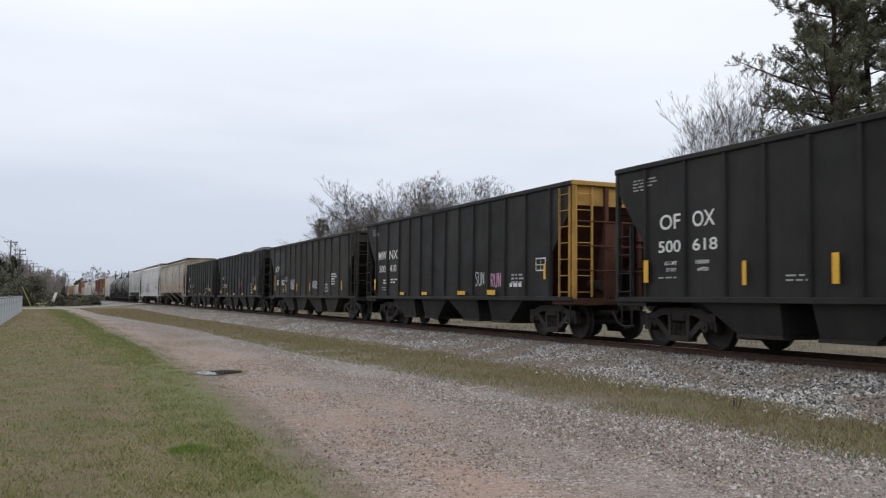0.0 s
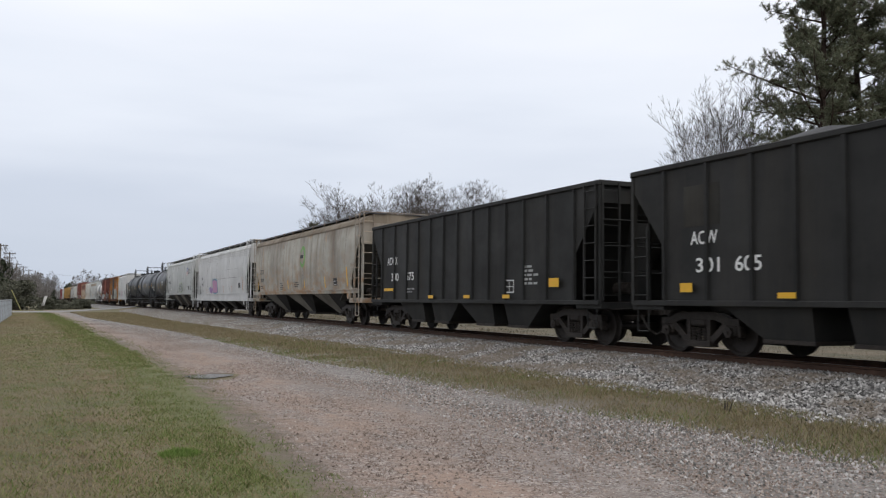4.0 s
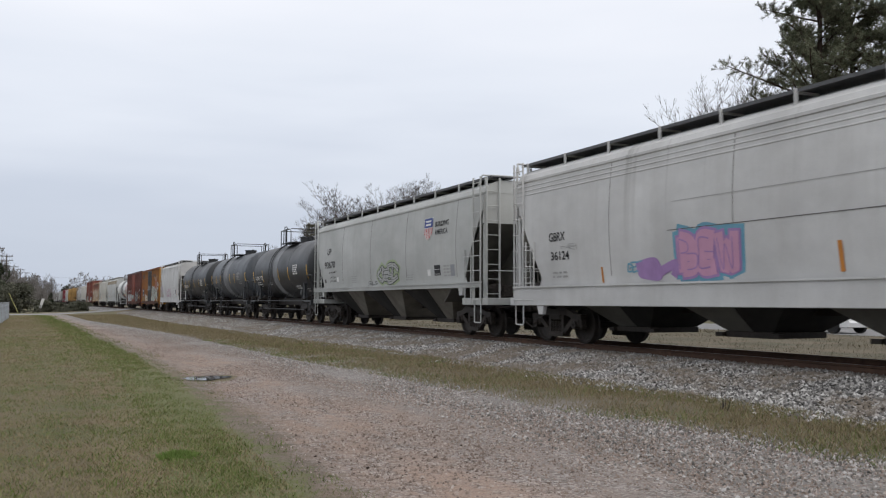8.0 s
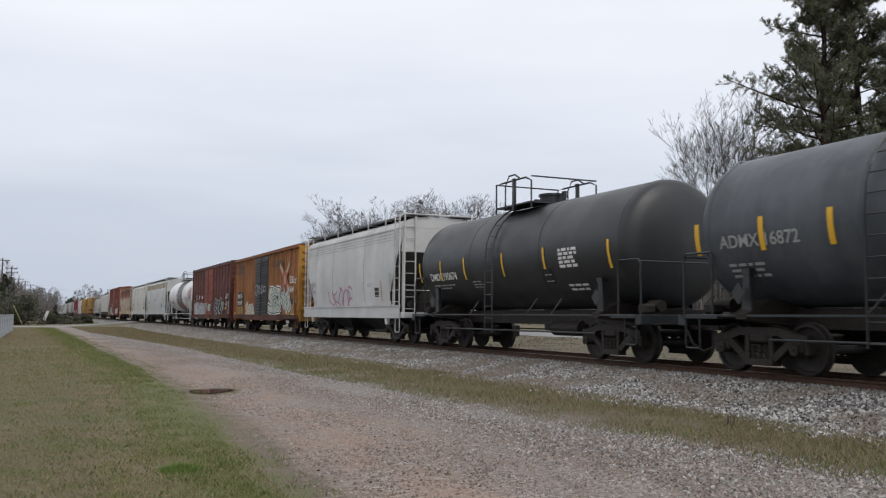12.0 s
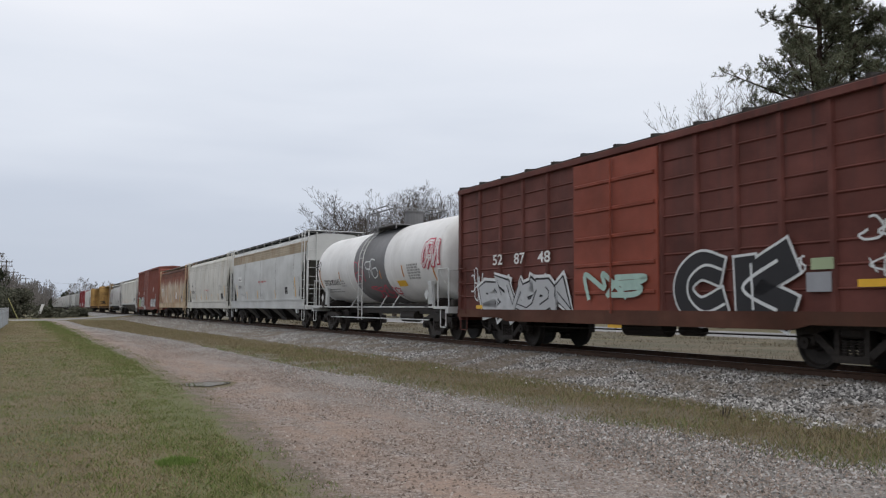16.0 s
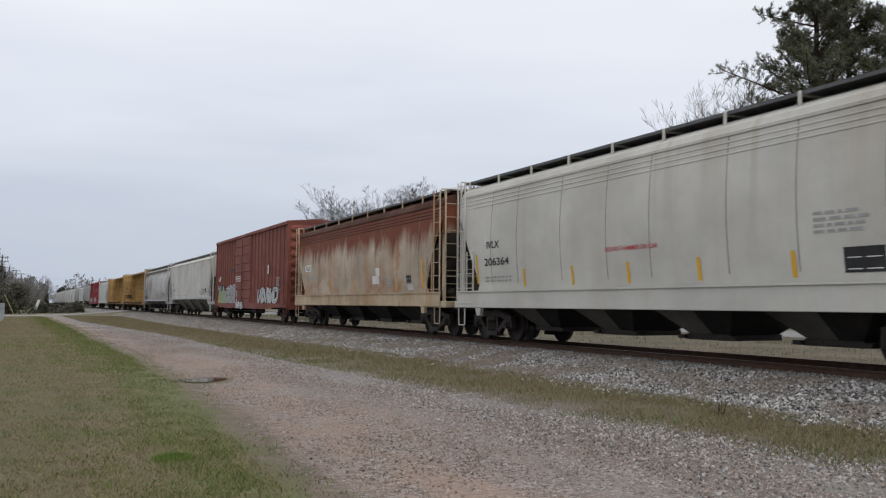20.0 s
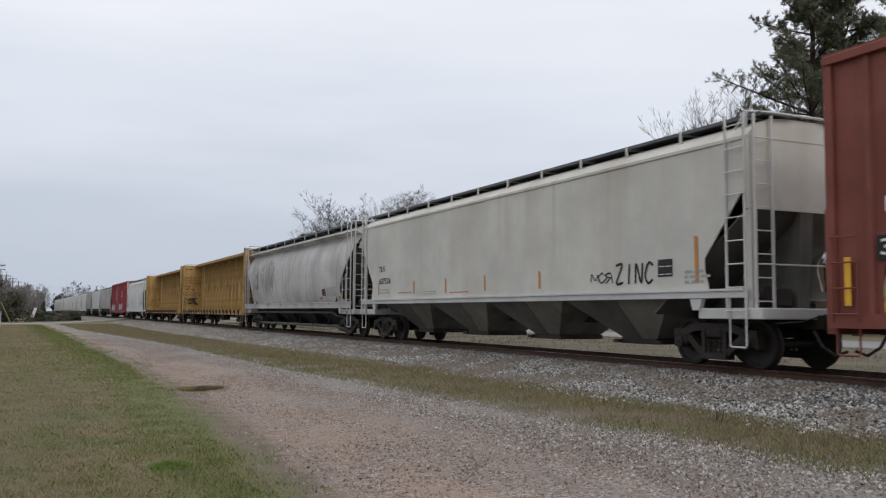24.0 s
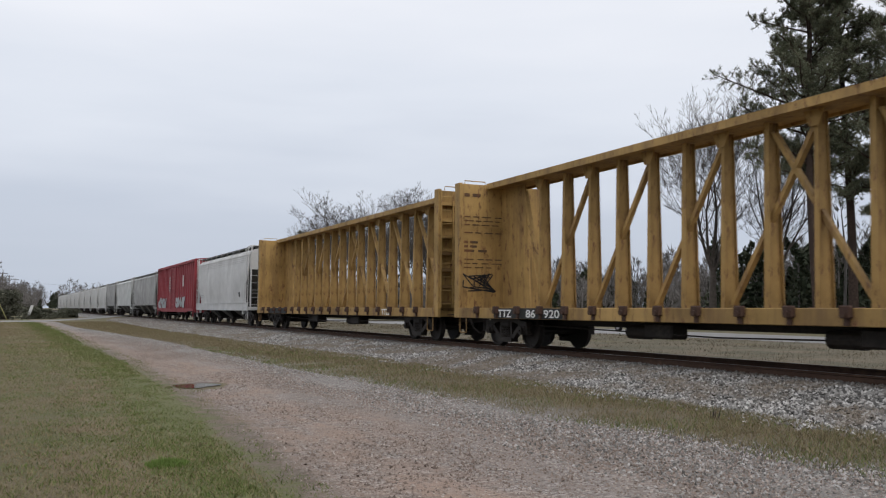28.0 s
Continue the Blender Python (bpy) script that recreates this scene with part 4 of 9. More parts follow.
        handrail(car, [(xe - sg * 0.25, -1.5, board - 0.3), (xe - sg * 0.05, -1.45, board + 0.02), (xe + sg * 0.06, -0.9, board + 0.02), (xe + sg * 0.06, 0.9, board + 0.02), (xe - sg * 0.05, 1.45, board + 0.02)], smat, 0.025, "roof_grab_rail")
        stirrup(car, xe - sg * 0.05 - (0.4 if sg > 0 else 0), -1.50, 0.42, zs0 + 0.05, smat, 0.4)
        part("jacking_pad", Shape().prism([(xe - sg * 1.15, zs0 + 0.02), (xe - sg * 1.5, zs0 + 0.02), (xe - sg * 1.42, zs0 - 0.22), (xe - sg * 1.24, zs0 - 0.22)], -1.52, -1.42, "y"), smat, car)
        part("brake_gear", Shape().box(min(xe - sg * 0.1, xe - sg * 0.6), max(xe - sg * 0.1, xe - sg * 0.6), -0.75, -0.3, 1.15, 1.5, 0.03).disc((-0.9, 1.4), "x", 0.13, 0.13, min(xe - sg * 0.1, xe - sg * 0.5), max(xe - sg * 0.1, xe - sg * 0.5), 12), M["iron"], car)
    # running board with brackets
    for sg in (-1, 1):
        rb = part("running_board", Shape().box(-L2 - 0.1, L2 + 0.1, min(sg * 0.42, sg * 1.22), max(sg * 0.42, sg * 1.22), board - 0.03, board), M["grating"], car, "dark steel grating walkway")
        part("board_edge", Shape().box(-L2 - 0.1, L2 + 0.1, sg * 1.22 - 0.012, sg * 1.22 + 0.012, board - 0.055, board + 0.012), M["grating"], rb)
        n = max(6, int(L / 1.75))
        post = Shape().box(-0.03, 0.03, sg * 1.24 - 0.02, sg * 1.24 + 0.02, eave + 0.03, board + 0.015)
        post.box(-0.025, 0.025, sg * 1.2 - (0.5 if sg > 0 else 0.0), sg * 1.2 + (0.0 if sg > 0 else 0.5), board - 0.07, board - 0.03)
        me = post.mesh("board_bracket", smat)
        for k in range(n + 1):
            part("board_bracket", me, None, rb, m=pose(-L2 + 0.25 + (L - 0.5) * k / n, 0, 0))
    # chutes
    zt, zb = zs0 + (0.30 if zs0 < 1.1 else 0.05), 0.44
    span = (L - 4.4) / bays
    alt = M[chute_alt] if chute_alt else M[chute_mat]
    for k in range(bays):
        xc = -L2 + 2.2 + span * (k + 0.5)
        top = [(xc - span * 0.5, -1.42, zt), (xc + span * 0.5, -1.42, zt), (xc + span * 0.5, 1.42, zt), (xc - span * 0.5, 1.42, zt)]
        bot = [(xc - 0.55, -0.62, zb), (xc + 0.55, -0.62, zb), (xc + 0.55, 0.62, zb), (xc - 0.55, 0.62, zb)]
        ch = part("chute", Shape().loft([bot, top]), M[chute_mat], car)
        # second tone over the left half of each chute's near face
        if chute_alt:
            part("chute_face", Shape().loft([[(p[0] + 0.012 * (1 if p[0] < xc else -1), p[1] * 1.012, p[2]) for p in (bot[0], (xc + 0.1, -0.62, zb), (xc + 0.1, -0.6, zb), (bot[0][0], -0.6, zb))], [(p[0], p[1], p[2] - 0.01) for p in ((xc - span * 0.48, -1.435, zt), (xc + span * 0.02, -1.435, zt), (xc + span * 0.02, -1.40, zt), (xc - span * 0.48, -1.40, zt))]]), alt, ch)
        g = part("outlet_gate", Shape().box(xc - 0.62, xc + 0.62, -0.68, 0.68, zb - 0.10, zb + 0.02, 0.01).box(xc - 0.82, xc - 0.62, -0.75, -0.6, zb - 0.09, zb - 0.01).box(xc + 0.62, xc + 0.82, -0.75, -0.6, zb - 0.09, zb - 0.01), M["iron"], ch)
    part("centre_sill", Shape().box(-L2, L2, -0.22, 0.22, 0.78, 1.1), M["iron"], car)
    running_gear(car, L2, L2 - gear_in, 0.28)
    for xx, z0, z1, w, c in stripes:
        plate(car, "reflector", xx, xx + w, z0, z1, M[c], (lambda z: face(z) - 0.004) if z0 > zs1 else -1.532, "reflective strip", -0.03)
    for fn in marks:
        fn(car, face)
    return car, L2


# ---- tank car ----
def tank_car(label, L, paint_name, R=1.47, zc=2.68, marks=(), band=None, dome=False, frame_mat="tankblack", seed=1, platform=(-1.05, 0.95), stripes=(), collar=None, rail_mat=None, zrail=0.66):
    car = thing("tank_car", label, "rail car", group="freight train cars")
    L2 = L / 2
    mat, fm = M[paint_name], M[frame_mat]
    T2 = L2 - 0.30
    n = 44
    prof = [(-T2, 0.02), (-T2 + 0.03, 0.45 * R), (-T2 + 0.10, 0.75 * R), (-T2 + 0.19, 0.92 * R), (-T2 + 0.27, 0.975 * R), (-T2 + 0.36, 0.996 * R), (-T2 + 0.44, R)]
    prof = prof + [(-T2 * 0.5, R), (0, R), (T2 * 0.5, R)] + [(-x, r) for x, r in prof[::-1]]
    ring = lambda x, r: [(x, r * math.cos(2 * math.pi * k / n), zc + r * math.sin(2 * math.pi * k / n)) for k in range(n)]
    shell = part("tank_shell", Shape().loft([ring(x, r) for x, r in prof]), mat, car, smooth=True)
    for x in (-T2 + 0.46, -T2 * 0.34, T2 * 0.34, T2 - 0.46):
        part("weld_seam", Shape().loft([ring(x - 0.02, R - 0.002), ring(x - 0.02, R + 0.006), ring(x + 0.02, R + 0.006), ring(x + 0.02, R - 0.002)], False), mat, shell)
    if band:
        part("painted_band", Shape().loft([ring(band[0], R + 0.004), ring(band[1], R + 0.004)], False), M[band[2]], shell, band[3], True)
    face = lambda z: -math.sqrt(max(0.01, R * R - (z - zc) ** 2)) - 0.010
    # frame
    sk = 1.0 if dome else 0.7
    part("centre_sill", Shape().box(-L2, L2, -0.28, 0.28, 0.80, 1.18, 0.01), M["iron"], car)
    for sg in (-1, 1):
        part("side_walk", Shape().box(-L2 + 0.1, L2 - 0.1, sg * 1.45 - 0.03, sg * 1.45 + 0.03, 1.02, 1.065, 0.008), fm, car)
        for x in (-L2 + 1.6, L2 - 1.6):
            part("bolster", Shape().prism([(sg * 0.2, 0.85), (sg * 1.48, 0.98), (sg * 1.48, 1.08), (sg * 0.9, 1.35), (sg * 0.2, 1.3)], x - 0.14, x + 0.14, "x"), M["iron"], car)
            part("saddle", Shape().prism([(x - 0.19 * sk, 1.05), (x + 0.19 * sk, 1.05), (x + 0.10 * sk, 1.88), (x - 0.10 * sk, 1.88)], min(sg * 1.24, sg * 1.34), max(sg * 1.24, sg * 1.34), "y").box(x - 0.14 * sk, x + 0.14 * sk, min(sg * 1.2, sg * 1.36), max(sg * 1.2, sg * 1.36), 1.80, 1.9), fm, car)
        for x in (-1.9, 1.4, 2.6):
            handrail(car, [(x, sg * 1.46, 1.05), (x + 0.28, sg * 1.30, 1.45)], fm, 0.022, "brace")
        part("floor_rail", Shape().tube([(-L2 + 2, sg * 1.2, 0.62), (L2 - 2, sg * 1.2, 0.62)], 0.025, 6), fm, car)
    for sg in (-1, 1):
        xe = sg * L2
        part("end_platform", Shape().box(min(xe, xe - sg * 1.0), max(xe, xe - sg * 1.0), -1.5, 1.5, 0.98, 1.06, 0.01), fm, car)
        part("end_sill", Shape().box(min(xe + sg * 0.1, xe - sg * 0.1), max(xe + sg * 0.1, xe - sg * 0.1), -1.5, 1.5, 0.85, 1.06, 0.01), fm, car)
        for yy in (-1.42, 1.42):
            handrail(car, [(xe, yy, 1.05), (xe, yy, 2.15), (xe - sg * 0.08, yy, 2.25), (xe - sg * 0.75, yy, 2.25), (xe - sg * 0.8, yy, 2.15), (xe - sg * 0.8, yy, 1.05)], fm, 0.024)
        handrail(car, [(xe, -1.42, 2.2), (xe + sg * 0.02, 0, 2.2), (xe, 1.42, 2.2)], fm, 0.02)
        stirrup(car, xe - sg * 0.1 - (0.4 if sg > 0 else 0), -1.47, 0.42, 0.98, fm, 0.4)
        part("brake_gear", Shape().box(min(xe - sg * 0.2, xe - sg * 0.5), max(xe - sg * 0.2, xe - sg * 0.5), -1.15, -0.85, 1.07, 1.3, 0.05).disc((-0.7, 1.25), "x", 0.13, 0.13, min(xe - sg * 0.2, xe - sg * 0.6), max(xe - sg * 0.2, xe - sg * 0.6), 12), M["iron"], car)
        part("placard_holder", Shape().add([(xe - sg * 1.55 + a * 0.17, -1.49 - 0.005 * b, 1.45 + c * 0.2) for b in (0, 1) for a, c in ((0, -1), (1, 0), (0, 1), (-1, 0))], [(0, 1, 2, 3), (4, 5, 6, 7), (0, 1, 5, 4), (1, 2, 6, 5), (2, 3, 7, 6), (3, 0, 4, 7)]), fm, car)
    # top fittings
    p0, p1 = platform
    zt = zc + R
    for sg in (-1, 1):
        part("top_platform", Shape().box(p0, p1, sg * 0.75 - 0.32, sg * 0.75 + 0.32, zt - 0.06, zt - 0.02), M[rail_mat] if rail_mat else fm, car)
    zr = zt + zrail
    rm = M[rail_mat] if rail_mat else fm
    for y in (-1.05, 1.05):
        handrail(car, [(p0, y, zt - 0.2), (p0, y, zr), (p0 + 0.35, y, zr), (p0 + 0.45, y, zr), (p1 - 0.3, y, zr), (p1, y, zr - 0.12), (p1, y, zt - 0.2)], rm, 0.026, "top_railing")
        handrail(car, [(p0 + 0.55, y, zt - 0.15), (p0 + 0.55, y, zr - 0.1), (p0 + 0.75, y, zr + 0.16), (p1 - 0.9, y, zr + 0.16), (p1 - 0.6, y, zr)], rm, 0.024, "top_railing")
        part("railing_post", Shape().box(-0.05, 0.05, y - 0.04, y + 0.04, zt - 0.2, zr + 0.05), rm, car)
    for x in (p0, p1):
        handrail(car, [(x, -1.05, zr), (x, 1.05, zr)], rm, 0.022, "top_railing")
    part("hatch", Shape().disc((1.1 if dome else 0.35, 0.0), "z", 0.36, 0.36, zt - 0.08, zt + (0.5 if dome else 0.22), 20).disc((1.1 if dome else 0.35, 0.0), "z", 0.40, 0.40, zt + (0.5 if dome else 0.22), zt + (0.56 if dome else 0.28), 20), M["tankmid"] if dome else fm, car)
    part("valve", Shape().disc((-0.5, 0.0), "z", 0.12, 0.10, zt - 0.05, zt + 0.24, 12).disc((0.95, 0.0), "z", 0.06, 0.08, zt - 0.05, zt + 0.3, 10), fm, car)
    # side ladder following the shell
    lad = Shape()
    lx = band[0] - 0.3 if band and not dome else -0.55
    arc = [(-math.sqrt(max(0.0, (R + 0.09) ** 2 - (z - zc) ** 2)) if z > zc else -(R + 0.09), z) for z in (0.55, 1.1, 1.7, 2.3, 2.7, 3.1, 3.4, 3.7, 3.95, 4.1)]
    for dx in (-0.22, 0.22):
        lad.tube([(lx + dx, y, z) for y, z in arc], 0.022, 5)
    for y, z in [(np.interp(q, [a[1] for a in arc], [a[0] for a in arc]), q) for q in np.arange(0.62, 4.1, 0.33)]:
        lad.tube([(lx - 0.22, y, z), (lx + 0.22, y, z)], 0.013, 5)
    part("ladder", lad, fm, car)
    part("outlet", Shape().disc((0.3, 0.0), "z", 0.2, 0.25, 0.62, 1.3, 12), fm, car)
    part("air_reservoir", Shape().disc((-0.3, 0.7), "x", 0.2, 0.2, 1.0, 2.3, 14), M["iron"], car)
    running_gear(car, L2, L2 - 1.6, 0.10)
    for xx, z0, z1, w, c in stripes:
        plate(car, "reflector", xx, xx + w, z0, z1, M[c], face, "yellow reflective strip")
    for fn in marks:
        fn(car, face)
    return car, L2


# ---- boxcar ----
def boxcar(label, L, paint_name, top=4.55, foot=0.80, door=(-1.6, 1.6), door_mat=None, ribs=(7, 7), end_mat=None, roof_mat="boxroof", marks=(), seed=1, sunk=True, stripes=(), door_bars=16, sill_drop=0.09, panel_rows=0, roof_lift=0.035, post_mat=None, sill_mat=None):
    car = thing("boxcar", label, "rail car", group="freight train cars")
    L2 = L / 2
    mat = M[paint_name]
    em = M[end_mat] if end_mat else mat
    part("body", Shape().box(-L2 + 0.03, L2 - 0.03, -1.45, 1.45, foot + 0.12, top - 0.12), mat, car)
    for sg in (-1, 1):
        y = sg * 1.5
        part("side_plate", Shape().box(-L2, L2, y - 0.06, y + 0.03, top - 0.2, top - 0.06, 0.01), mat, car)
        prof = [(-L2, foot + 0.22), (-L2, foot), (-L2 + 2.6, foot), (-L2 + 3.0, foot - sill_drop), (L2 - 3.0, foot - sill_drop), (L2 - 2.6, foot), (L2, foot), (L2, foot + 0.22)]
        part("side_sill", Shape().prism(prof, y - 0.05, y + 0.012, "y"), M[sill_mat] if sill_mat else mat, car)
        spans = ((-L2 + 0.05, door[0], ribs[0]), (door[1], L2 - 0.05, ribs[1]))
        me = Shape().prism([(-0.075, 0), (-0.045, sg * 0.055), (0.045, sg * 0.055), (0.075, 0)], foot + 0.2, top - 0.2, "z").mesh("side_post", M[post_mat] if post_mat else mat)
        for a, b, n in spans:
            for k in range(n + 1):
                part("side_post", me, None, car, m=pose(a + (b - a) * k / n, sg * 1.45, 0))
            if panel_rows:
                bead = Shape().prism([(sg * 1.448, -0.03), (sg * 1.478, 0.0), (sg * 1.448, 0.03)], a, b, "x").mesh("panel_bead", mat)
                for k in range(1, panel_rows):
                    part("panel_bead", bead, None, car, m=pose(0, 0, foot + 0.2 + (top - foot - 0.4) * k / panel_rows))
        dm = M[door_mat] if door_mat else mat
        d = part("door", Shape().box(door[0] + 0.04, door[1] - 0.04, y - 0.04, y + 0.045, foot + 0.12, top - 0.24, 0.015), dm, car, "sliding plug door")
        bar = Shape().prism([(y + sg * 0.04, -0.05), (y + sg * 0.08, -0.028), (y + sg * 0.08, 0.028), (y + sg * 0.04, 0.05)], door[0] + 0.12, door[1] - 0.12, "x").mesh("door_bar", dm)
        for k in range(door_bars):
            part("door_bar", bar, None, d, m=pose(0, 0, foot + 0.3 + (top - foot - 0.75) * (k + 0.5) / door_bars))
        part("door_lock_bar", Shape().tube([((door[0] + door[1]) / 2, y + sg * 0.1, foot + 0.15), ((door[0] + door[1]) / 2, y + sg * 0.1, top - 0.3)], 0.025, 6), dm, d)
        part("door_track", Shape().box(door[0] - 2.0 if sunk else door[0], door[1] + 1.6, y - 0.02, y + 0.07, foot + 0.02, foot + 0.10), mat, car)
    # roof with cross ribs
    part("roof", Shape().prism([(-1.52, top - 0.08), (-1.52, top - 0.02), (0, top + 0.13), (1.52, top - 0.02), (1.52, top - 0.08)], -L2 - 0.03, L2 + 0.03, "x"), M[roof_mat], car)
    rr = Shape().prism([(-1.53, top - 0.05), (-1.53, top + roof_lift), (0, top + 0.145 + roof_lift), (1.53, top + roof_lift), (1.53, top - 0.05)], -0.05, 0.05, "x").mesh("roof_rib", M[roof_mat])
    for k in range(int(L / 1.25) + 1):
        part("roof_rib", rr, None, car, m=pose(-L2 + 0.1 + (L - 0.2) * k / int(L / 1.25), 0, 0))
    for sg in (-1, 1):
        xe = sg * L2
        part("end_sheet", Shape().box(min(xe, xe - sg * 0.06), max(xe, xe - sg * 0.06), -1.47, 1.47, foot + 0.1, top - 0.06), em, car)
        dart = Shape()
        h = (top - foot - 0.5) / 9
        prof = [(0, -h * 0.42), (sg * 0.085, -h * 0.16), (sg * 0.085, h * 0.16), (0, h * 0.42)]
        dart.loft([[(xe + p[0] * f, yy, p[1] * f) for p in prof] for yy, f in ((-1.40, 0.3), (-1.25, 1), (1.25, 1), (1.40, 0.3))])
        me = dart.mesh("end_corrugation", em)
        for k in range(9):
            part("end_corrugation", me, None, car, m=pose(0, 0, foot + 0.3 + h * (k + 0.5)))
        for yy in (-1.45, 1.45):
            part("corner_post", Shape().box(min(xe + sg * 0.03, xe - sg * 0.13), max(xe + sg * 0.03, xe - sg * 0.13), yy - 0.07, yy + 0.07, foot, top - 0.05, 0.01), em if sg > 0 else mat, car)
        part("end_sill", Shape().box(min(xe + sg * 0.12, xe - sg * 0.1), max(xe + sg * 0.12, xe - sg * 0.1), -1.45, 1.45, foot - 0.1, foot + 0.15, 0.01), em, car)
        ladder(car, xe - sg * 0.10 - (0.46 if sg > 0 else 0), -1.56, foot + 0.1, foot + 1.5, mat, 0.46, "x", 0.40, 0.012)
        ladder(car, xe + sg * 0.12, -1.40, foot + 0.1, foot + 1.9, em, 0.46, "y", 0.40, 0.02)
        stirrup(car, xe - sg * 0.12 - (0.42 if sg > 0 else 0), -1.50, 0.38, foot + 0.05, mat, 0.42)
        part("brake_gear", Shape().disc((-0.6, 1.6), "x", 0.28, 0.28, min(xe + sg * 0.1, xe + sg * 0.16), max(xe + sg * 0.1, xe + sg * 0.16), 16) if sg < 0 else Shape().box(xe + 0.02, xe + 0.12, 0.3, 0.7, 1.2, 1.6), M["iron"], car)
    part("centre_sill", Shape().box(-L2 - 0.1, L2 + 0.1, -0.25, 0.25, 0.68, 0.95), M["iron"], car)
    part("air_reservoir", Shape().disc((-0.9, 0.62), "x", 0.2, 0.2, -0.4, 1.0, 14).disc((-0.95, 0.6), "x", 0.13, 0.13, 1.5, 2.1, 12), M["iron"], car)
    handrail(car, [(-L2 + 3, -1.1, 0.55), (L2 - 3, -1.1, 0.55)], M["iron"], 0.018, "brake_rod")
    for x in (-1.5, -0.6, 1.4, 2.2):
        handrail(car, [(x, -1.1, 0.56), (x, -1.1, 0.9)], M["iron"], 0.02, "rod_hanger")
    running_gear(car, L2, L2 - 2.2, 0.28)
    for xx, z0, z1, w, c in stripes:
        plate(car, "reflector", xx, xx + w, z0, z1, M[c], -1.53, "reflective strip")
    for fn in marks:
        fn(car)
    return car, L2


# ---- centre-beam flat car ----
def centre_beam(label, L, marks=(), seed=1):
    car = thing("centre_beam_car", label, "rail car", group="freight train cars")
    L2, z0, z1, top = L / 2, 0.78, 1.07, 4.78
    rnd = random.Random(seed)
    mat, dm = M["beam"], M["beamdark"]
    part("deck", Shape().box(-L2, L2, -1.42, 1.42, z1 - 0.1, z1, 0.01), dm, car)
    part("centre_sill", Shape().box(-L2 - 0.1, L2 + 0.1, -0.3, 0.3, 0.62, z1 - 0.1), M["iron"], car)
    for sg in (-1, 1):
        part("side_sill", Shape().box(-L2, L2, sg * 1.45 - 0.05, sg * 1.45 + 0.05, z0, z1, 0.012), mat, car)
        n = 19
        w = Shape().box(-0.10, 0.10, sg * 1.54 - 0.06, sg * 1.54 + 0.06, z1 - 0.16, z1 + 0.04, 0.02).disc((0.0, z1 - 0.1), "y", 0.06, 0.06, sg * 1.6 - 0.03, sg * 1.6 + 0.03, 10).box(-0.05, 0.05, sg * 1.5 - 0.04, sg * 1.5 + 0.04, z1 - 0.28, z1 - 0.1)
        me = w.mesh("strap_winch", M["winch"])
        for k in range(n):
            part("strap_winch", me, None, car, m=pose(-L2 + 1.35 + 1.118 * k, 0, 0))
        xe = sg * L2
        b = part("bulkhead", Shape().box(min(xe, xe - sg * 0.07), max(xe, xe - sg * 0.07), -1.46, 1.46, z1 - 0.28, top, 0.01), mat, car, "yellow steel end bulkhead")
        for yy in (-1.42, 1.42):
            part("bulkhead_post", Shape().box(min(xe + sg * 0.22, xe - sg * 0.1), max(xe + sg * 0.22, xe - sg * 0.1), yy - 0.05, yy + 0.05, z0, top + 0.02, 0.01), mat, b)
        for yy in (-0.5, 0.5):
            part("bulkhead_post", Shape().box(min(xe + sg * 0.2, xe), max(xe + sg * 0.2, xe), yy - 0.05, yy + 0.05, z0, top - 0.1), dm, b)
        for k in range(7):
            zz = z1 + 0.15 + k * 0.52
            part("bulkhead_shelf", Shape().box(min(xe + sg * 0.2, xe), max(xe + sg * 0.2, xe), -1.42, 1.42, zz - 0.05, zz + 0.05), dm if k < 4 else mat, b)
        part("bulkhead_web", Shape().prism([(xe - sg * 0.07, z1), (xe - sg * 1.75, z1), (xe - sg * 1.45, top - 0.12), (xe - sg * 0.07, top - 0.12)], -0.03, 0.03, "y"), mat, b)
        handrail(car, [(xe + sg * 0.1, -1.2, top), (xe + sg * 0.1, -1.2, top + 0.12), (xe + sg * 0.1, -0.5, top + 0.12), (xe + sg * 0.1, -0.5, top)], mat, 0.016)
        ladder(car, xe + sg * 0.24, -1.38, z1, top - 0.05, mat, 0.42, "y", 0.42)
        stirrup(car, xe - sg * 0.15 - (0.42 if sg > 0 else 0), -1.46, 0.36, z0 + 0.05, dm, 0.42)
    # centre partition: top chord, tapered posts in pairs, diagonals
    part("top_chord", Shape().box(-L2 + 0.05, L2 - 0.05, -0.50, 0.50, top - 0.07, top + 0.02, 0.012).box(-L2 + 0.05, L2 - 0.05, -0.54, -0.49, top - 0.13, top + 0.04).box(-L2 + 0.05, L2 - 0.05, 0.49, 0.54, top - 0.13, top + 0.04), mat, car)
    posts = {}
    for wide in (0, 1):
        wd = 0.075 if wide else 0.055
        sec = [(-1, -1), (1, -1), (1, -0.88), (0.12, -0.88), (0.12, 0.88), (1, 0.88), (1, 1), (-1, 1), (-1, 0.88), (-0.12, 0.88), (-0.12, -0.88), (-1, -0.88)]
        s = Shape().loft([[(u * wd, v * 0.20, z1) for u, v in sec], [(u * wd * 0.8, v * 0.13, top - 0.1) for u, v in sec]])
        posts[wide] = s.mesh("upright", mat)
    xs = [0.15 + (k - 7.5) * 1.18 * L / 22.4 for k in range(16)]
    gus = Shape().prism([(-0.24, top - 0.1), (0.24, top - 0.1), (0.10, top - 0.40), (-0.10, top - 0.40)], -0.19, -0.165, "y").mesh("gusset", mat)
    for k, x in enumerate(xs):
        part("upright", posts[k % 2], None, car, m=pose(x, 0, 0))
        if k % 2 == 0:
            part("gusset", gus, None, car, m=pose(x, 0, 0))

